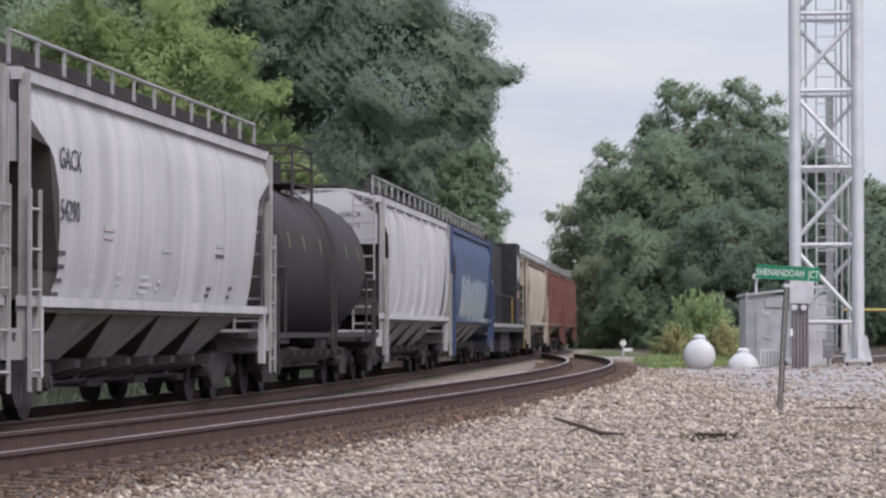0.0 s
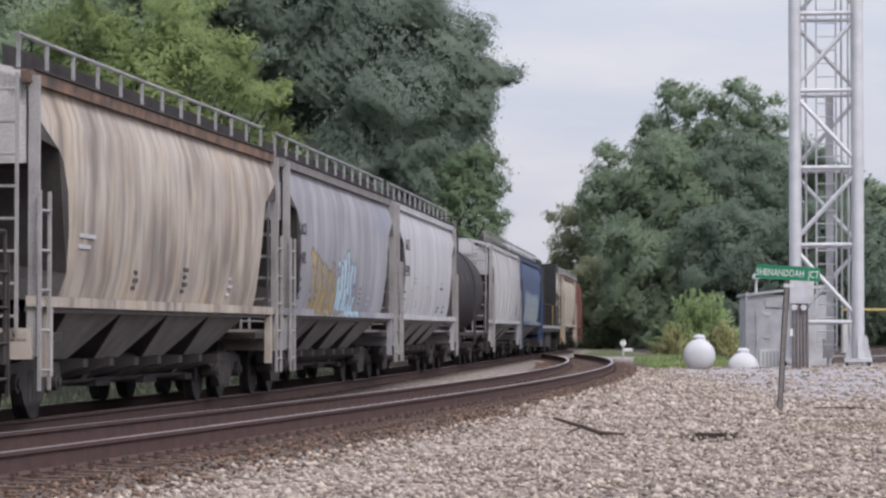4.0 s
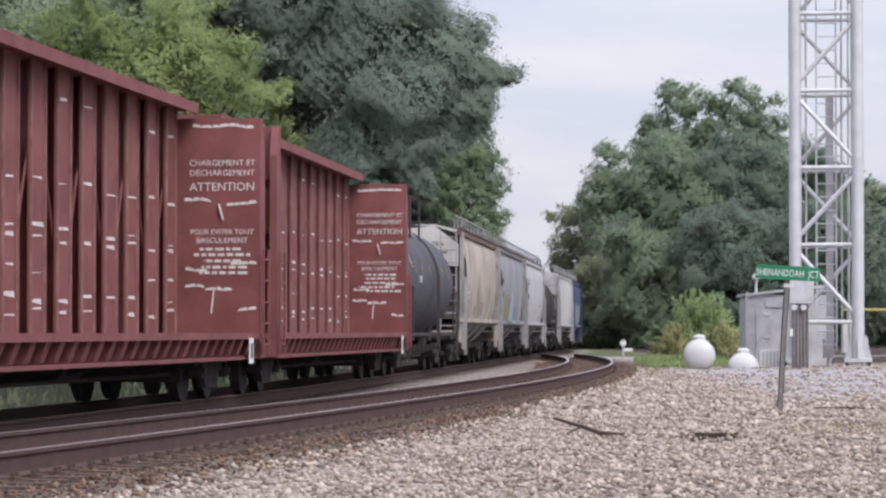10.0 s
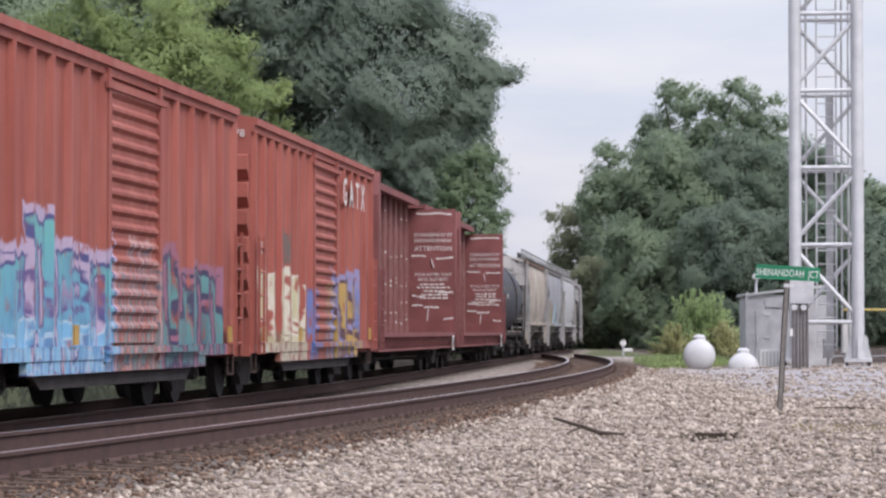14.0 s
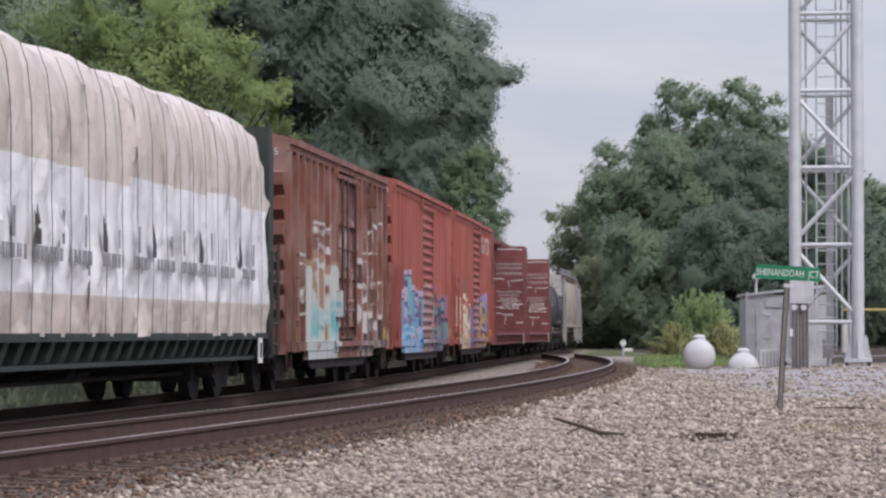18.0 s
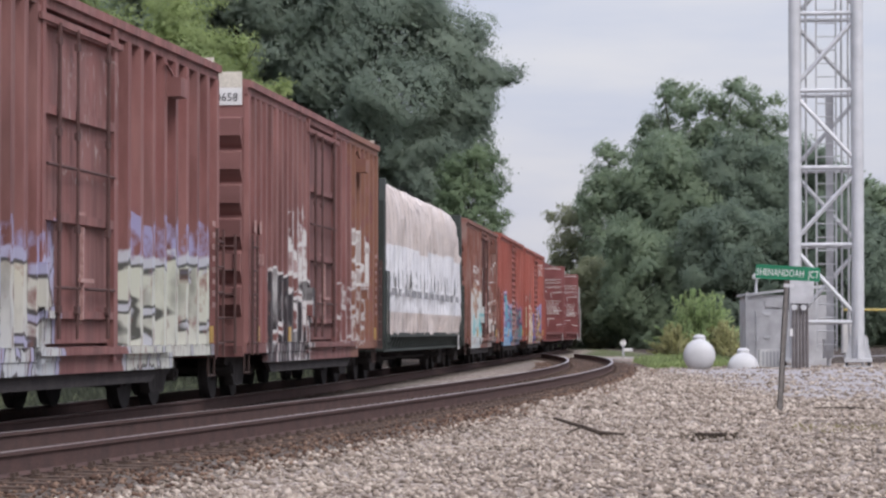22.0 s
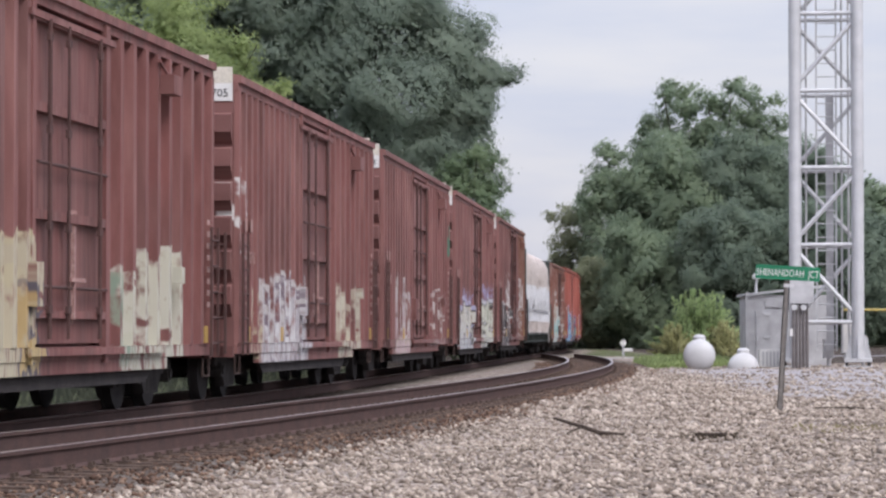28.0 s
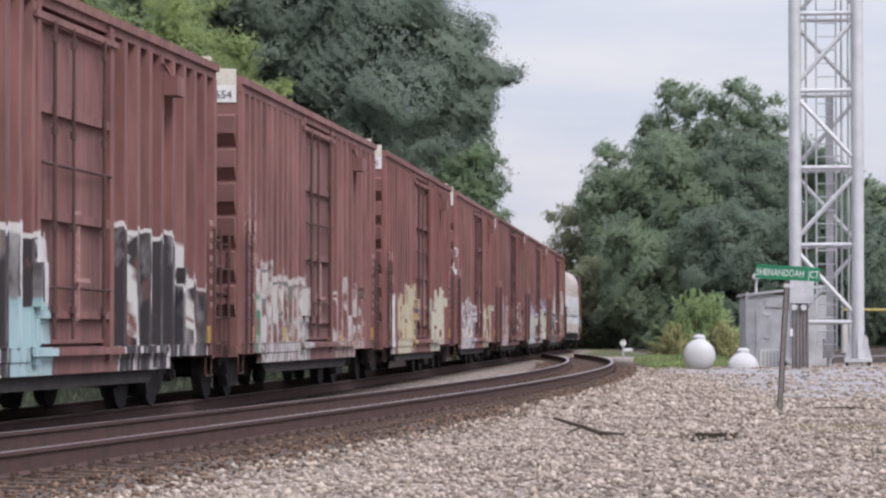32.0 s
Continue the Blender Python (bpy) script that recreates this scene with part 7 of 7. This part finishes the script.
LONG = dict(length=15.95, top=5.09, n_post=(12, 10), panel=WHITE)
BARE = ((0.17, 0.075, 0.07), (0.16, 0.07, 0.066))
PIECES = [
    ("0658", 0.95, [
        ((3.7, 9.5, 0.3, 6.0), 1, ((0.235, 0.1, 0.06), (0.25, 0.105, 0.058)), (0.22, 0.09, 0.055), dict(slit=0, pen=0.3, wear=0.22)),
        ((-6.1, -1.4, 0.45, 2.2), 4, DARK_FILL, WHITE_INK, dict(pen=0.06, gap=0.02, wear=0.06, seed=1.0)),
        ((-4.1, -1.95, 2.0, 3.3), 2, ((0.3, 0.2, 0.19), (0.4, 0.28, 0.27)), WHITE_INK, dict(pen=0.1, wear=0.15, seed=2.0)),
        ((3.9, 6.5, 1.95, 3.2), 3, ((0.42, 0.38, 0.36), (0.4, 0.34, 0.32)), WHITE_INK, dict(pen=0.08, wear=0.12, seed=3.0)),
        ((2.1, 6.1, 0.85, 2.15), 4, BARE, (0.5, 0.47, 0.46), dict(hollow=1, pen=0.07, wear=0.3, seed=3.7)),
    ], "with black and white graffiti and an orange end"),
    ("0817", 1.0, [
        ((-5.8, -1.15, 1.75, 2.3), 6, (LILAC, LILAC), LILAC, dict(slit=0, gap=0, jag=0.8, wear=0.42)),
        ((2.3, 7.3, 1.9, 2.6), 6, (LILAC, LILAC), LILAC, dict(slit=0, gap=0, jag=0.8, wear=0.45)),
        ((-6.7, -1.15, 0.45, 2.0), 5, ((0.56, 0.54, 0.42), (0.48, 0.52, 0.56)), (0.07, 0.07, 0.07), dict(pen=0.05, halo=(0.36, 0.36, 0.52), wear=0.1, seed=5.0)),
        ((2.15, 7.45, 0.5, 2.15), 4, ((0.52, 0.55, 0.43), (0.55, 0.56, 0.5)), (0.07, 0.08, 0.07), dict(pen=0.05, halo=(0.45, 0.47, 0.52), wear=0.1, seed=8.0)),
        ((-1.0, 1.9, 2.9, 4.6), 3, BARE, (0.4, 0.32, 0.3), dict(hollow=1, pen=0.05, wear=0.6)),
    ], "with cream and lilac graffiti"),
    ("0693", 0.95, [
        ((-5.5, -2.15, 0.45, 2.3), 4, ((0.36, 0.36, 0.38), (0.5, 0.34, 0.36)), (0.5, 0.48, 0.46), dict(pen=0.06, jag=1.0, wear=0.3, seed=9.0)),
        ((-5.2, -2.2, 0.45, 0.95), 3, ((0.5, 0.35, 0.36), (0.5, 0.36, 0.38)), (0.5, 0.42, 0.3), dict(slit=0, wear=0.25)),
        ((2.5, 6.7, 0.75, 2.15), 4, BARE, (0.52, 0.48, 0.46), dict(hollow=1, wear=0.36, seed=10.0)),
        ((7.45, 8.2, 3.1, 3.95), 1, ((0.05, 0.2, 0.13), (0.05, 0.2, 0.13)), (0.05, 0.2, 0.13), dict(slit=0, wear=0.2)),
    ], "with pink and grey graffiti"),
    ("0705", 1.0, [
        ((-6.9, -5.7, 0.6, 1.9), 2, ((0.5, 0.46, 0.38), (0.48, 0.42, 0.3)), (0.5, 0.44, 0.3), dict(wear=0.4, seed=11.0)),
        ((-5.7, -0.9, 0.45, 2.1), 5, ((0.6, 0.6, 0.62), (0.62, 0.62, 0.64)), (0.2, 0.16, 0.2), dict(pen=0.05, halo=(0.5, 0.48, 0.48), wear=0.24, seed=12.0)),
        ((2.8, 6.1, 0.5, 1.95), 3, ((0.53, 0.5, 0.4), (0.5, 0.46, 0.34)), (0.4, 0.34, 0.26), dict(wear=0.2, seed=13.0)),
        ((-8.1, -7.0, 2.2, 3.7), 3, BARE, WHITE_INK, dict(hollow=1, pen=0.05, wear=0.45)),
    ], "with white and cream graffiti"),
    ("0835", 0.95, [
        ((-5.4, -1.55, 0.45, 2.35), 3, ((0.47, 0.42, 0.29), (0.48, 0.43, 0.3)), (0.5, 0.44, 0.28), dict(gap=0.1, wear=0.2, seed=14.0)),
        ((-5.2, -2.4, 0.45, 1.7), 1, ((0.48, 0.42, 0.29), (0.48, 0.43, 0.3)), (0.5, 0.44, 0.28), dict(slit=0, wear=0.25)),
        ((-2.3, -1.3, 0.5, 1.8), 1, ((0.42, 0.28, 0.1), (0.5, 0.36, 0.14)), (0.1, 0.09, 0.12), dict(pen=0.08, wear=0.2, seed=14.4)),
        ((-7.1, -5.9, 0.55, 1.9), 1, ((0.62, 0.62, 0.63), (0.58, 0.58, 0.58)), WHITE_INK, dict(slit=0, wear=0.22)),
        ((2.25, 6.0, 0.5, 2.25), 3, ((0.52, 0.51, 0.4), (0.5, 0.5, 0.4)), (0.53, 0.52, 0.43), dict(gap=0.14, wear=0.25, seed=16.0)),
        ((2.2, 2.9, 0.6, 1.8), 1, ((0.2, 0.3, 0.22), (0.2, 0.3, 0.22)), (0.25, 0.3, 0.22), dict(slit=0, wear=0.4)),
    ], "with buff yellow graffiti"),
    ("0654", 1.0, [
        ((-6.75, -6.2, 0.7, 1.7), 1, ((0.06, 0.26, 0.16), (0.06, 0.26, 0.16)), (0.06, 0.25, 0.15), dict(slit=0, wear=0.25)),
        ((-6.2, -1.1, 0.45, 2.1), 4, ((0.52, 0.5, 0.48), (0.55, 0.54, 0.52)), (0.16, 0.18, 0.17), dict(pen=0.06, halo=(0.52, 0.49, 0.48), wear=0.3, seed=17.0)),
        ((2.2, 6.4, 0.45, 2.2), 7, ((0.45, 0.39, 0.37), (0.46, 0.42, 0.4)), (0.5, 0.46, 0.45), dict(jag=0.9, wear=0.42, seed=18.0)),
        ((2.5, 5.8, 0.6, 1.0), 3, ((0.5, 0.3, 0.1), (0.5, 0.3, 0.1)), (0.45, 0.28, 0.12), dict(slit=0, gap=0.8, wear=0.3)),
        ((-7.7, -6.7, 1.5, 3.4), 2, BARE, (0.5, 0.42, 0.4), dict(hollow=1, pen=0.05, wear=0.45)),
    ], "with white and green graffiti"),
    ("0672", 1.0, [
        ((-4.6, -1.2, 0.45, 2.25), 3, DARK_FILL, WHITE_INK, dict(slit=0, pen=0.09, gap=0.0, wear=0.05, seed=19.0)),
        ((-1.9, -1.1, 0.45, 2.15), 1, (WHITE_INK, WHITE_INK), WHITE_INK, dict(slit=0, wear=0.05)),
        ((-2.9, -1.0, 0.45, 1.45), 1, ((0.36, 0.55, 0.58), (0.34, 0.52, 0.56)), (0.3, 0.5, 0.53), dict(slit=0, wear=0.1)),
        ((2.0, 5.8, 0.45, 2.4), 4, DARK_FILL, WHITE_INK, dict(slit=0, pen=0.07, gap=0.0, jag=0.6, wear=0.05, seed=20.0)),
        ((5.5, 7.4, 0.45, 1.75), 2, DARK_FILL, WHITE_INK, dict(slit=0, pen=0.07, gap=0.0, jag=0.6, wear=0.08, seed=21.0)),
    ], "with bold black and white graffiti"),
]
FRONTS = [-145.0, -163.25, -181.2, -198.95, -216.8, -234.7, -252.65]
for front, (num, tone, panels, words) in zip(FRONTS, PIECES):
    STENCILS = [(-7.45, 2.62, 0.2, 0.2), (-6.95, 2.62, 0.2, 0.2)] + [(-7.4, 1.85 - 0.13 * k, 0.22 + 0.06 * (k % 3), 0.06) for k in range(4)] + [(7.45, 2.6 - 0.17 * k, 0.2, 0.08) for k in range(8)]
    boxcar(front, stencils=STENCILS, words=((-6.95, 2.12, "500" + num[1:], 0.27),), paint=brown_paint("boxcar_brown", tone, panels, DUST.get(num, 0.14)), label="brown high-cube boxcar " + words, number=num, **LONG)


def locomotive():
    t = begin("locomotive", "black diesel locomotive with yellow handrails", 94.2, 19.7, half=6.4, category="locomotive")
    h = 9.85
    part("frame", Shape().box(-h, h, -1.5, 1.5, 1.05, 1.35), BLACK, t)
    part("hood", Shape().box(-h + 1.2, h - 5.2, -0.95, 0.95, 1.35, 4.25).box(-h + 1.4, -h + 5, -1.3, 1.3, 3.5, 4.35), BLACK, t, "long engine hood")
    cab = part("cab", Shape().box(h - 5.2, h - 2.8, -1.5, 1.5, 1.35, 4.45), BLACK, t, "driver's cab")
    part("window", Shape().box(h - 4.6, h - 3.5, -1.518, -1.511, 3.15, 3.85), MARK, cab, "pale side window")
    part("nose", Shape().box(h - 2.8, h - 1.0, -0.9, 0.9, 1.35, 3.1), BLACK, t)
    part("fuel_tank", Shape().box(-2.4, 2.4, -1.35, 1.35, 0.35, 1.05), STEEL, t)
    for x in (-h + 0.2, h - 0.2):
        part("step_well", Shape().box(x - 0.05, x + 0.05, -1.5, 1.5, 0.4, 1.3), BLACK, t)
        part("step_edge", Shape().box(x - 0.06, x + 0.06, -1.53, -1.502, 0.4, 1.3), YELLOW, t, "yellow step edge")
    for k in range(9):
        x = -h + 0.6 + k * 1.5
        part("rail_post", Shape().tube((x, -1.45, 1.35), (x, -1.45, 2.35), 0.025, 6), YELLOW if k in (0, 8) else BLACK, t)
    part("hand_rail", Shape().tube((-h + 0.6, -1.45, 2.35), (h - 5.3, -1.45, 2.35), 0.025, 6), BLACK, t)
    part("window_frame", Shape().box(h - 4.75, h - 3.35, -1.51, -1.502, 3.0, 4.0), RAIL_GREY, cab, "grey window surround")
    part("plate", Shape().box(h - 4.7, h - 3.5, -1.512, -1.502, 2.35, 2.6), FADED, cab, "faded red and white plate")
    part("side_sill", Shape().box(-h, h, -1.53, -1.502, 1.22, 1.35), RAIL_GREY, t, "dusty pale sill edge")
    for k in range(3):
        part("radiator_fan", Shape().tube((-h + 2.4 + 1.5 * k, 0, 4.25), (-h + 2.4 + 1.5 * k, 0, 4.5), 0.6, 16), BLACK, t, "round roof fan", True)
    for k in range(6):
        part("hood_door", Shape().box(-h + 5.3 + 1.1 * k, -h + 6.25 + 1.1 * k, -0.975, -0.952, 1.5, 3.4), BLACK, t, "engine hood door")
    part("number_board", Shape().box(-h + 6.5, -h + 9.0, -0.985, -0.976, 2.4, 2.9), FADED, t, "pale stencilled mark")


locomotive()


def motions():
    for car, u, half in RUNNING:
        walk(car, [(t, car_pose(u, half, t)) for t in range(0, 33)])
    # wheels roll: one set of turns for each end of a truck, shared by all alike
    done = {}
    for w, k in WHEELS:
        if k not in done:
            rows, t = [], 0.0
            while t < 32.0:
                rows.append((t, pose(k, 0, 0.457, 0, math.degrees(gone(t) / 0.457) % 360, 0)))
                t += 2 / FPS
            rows.append((32.0, pose(k, 0, 0.457, 0, math.degrees(gone(32.0) / 0.457) % 360, 0)))
            walk(w, rows)
            done[k] = w
        else:
            w.rotation_mode = "QUATERNION"
            w.animation_data_create()
            w.animation_data.action = done[k].animation_data.action
            w.animation_data.action_slot = done[k].animation_data.action_slot


motions()
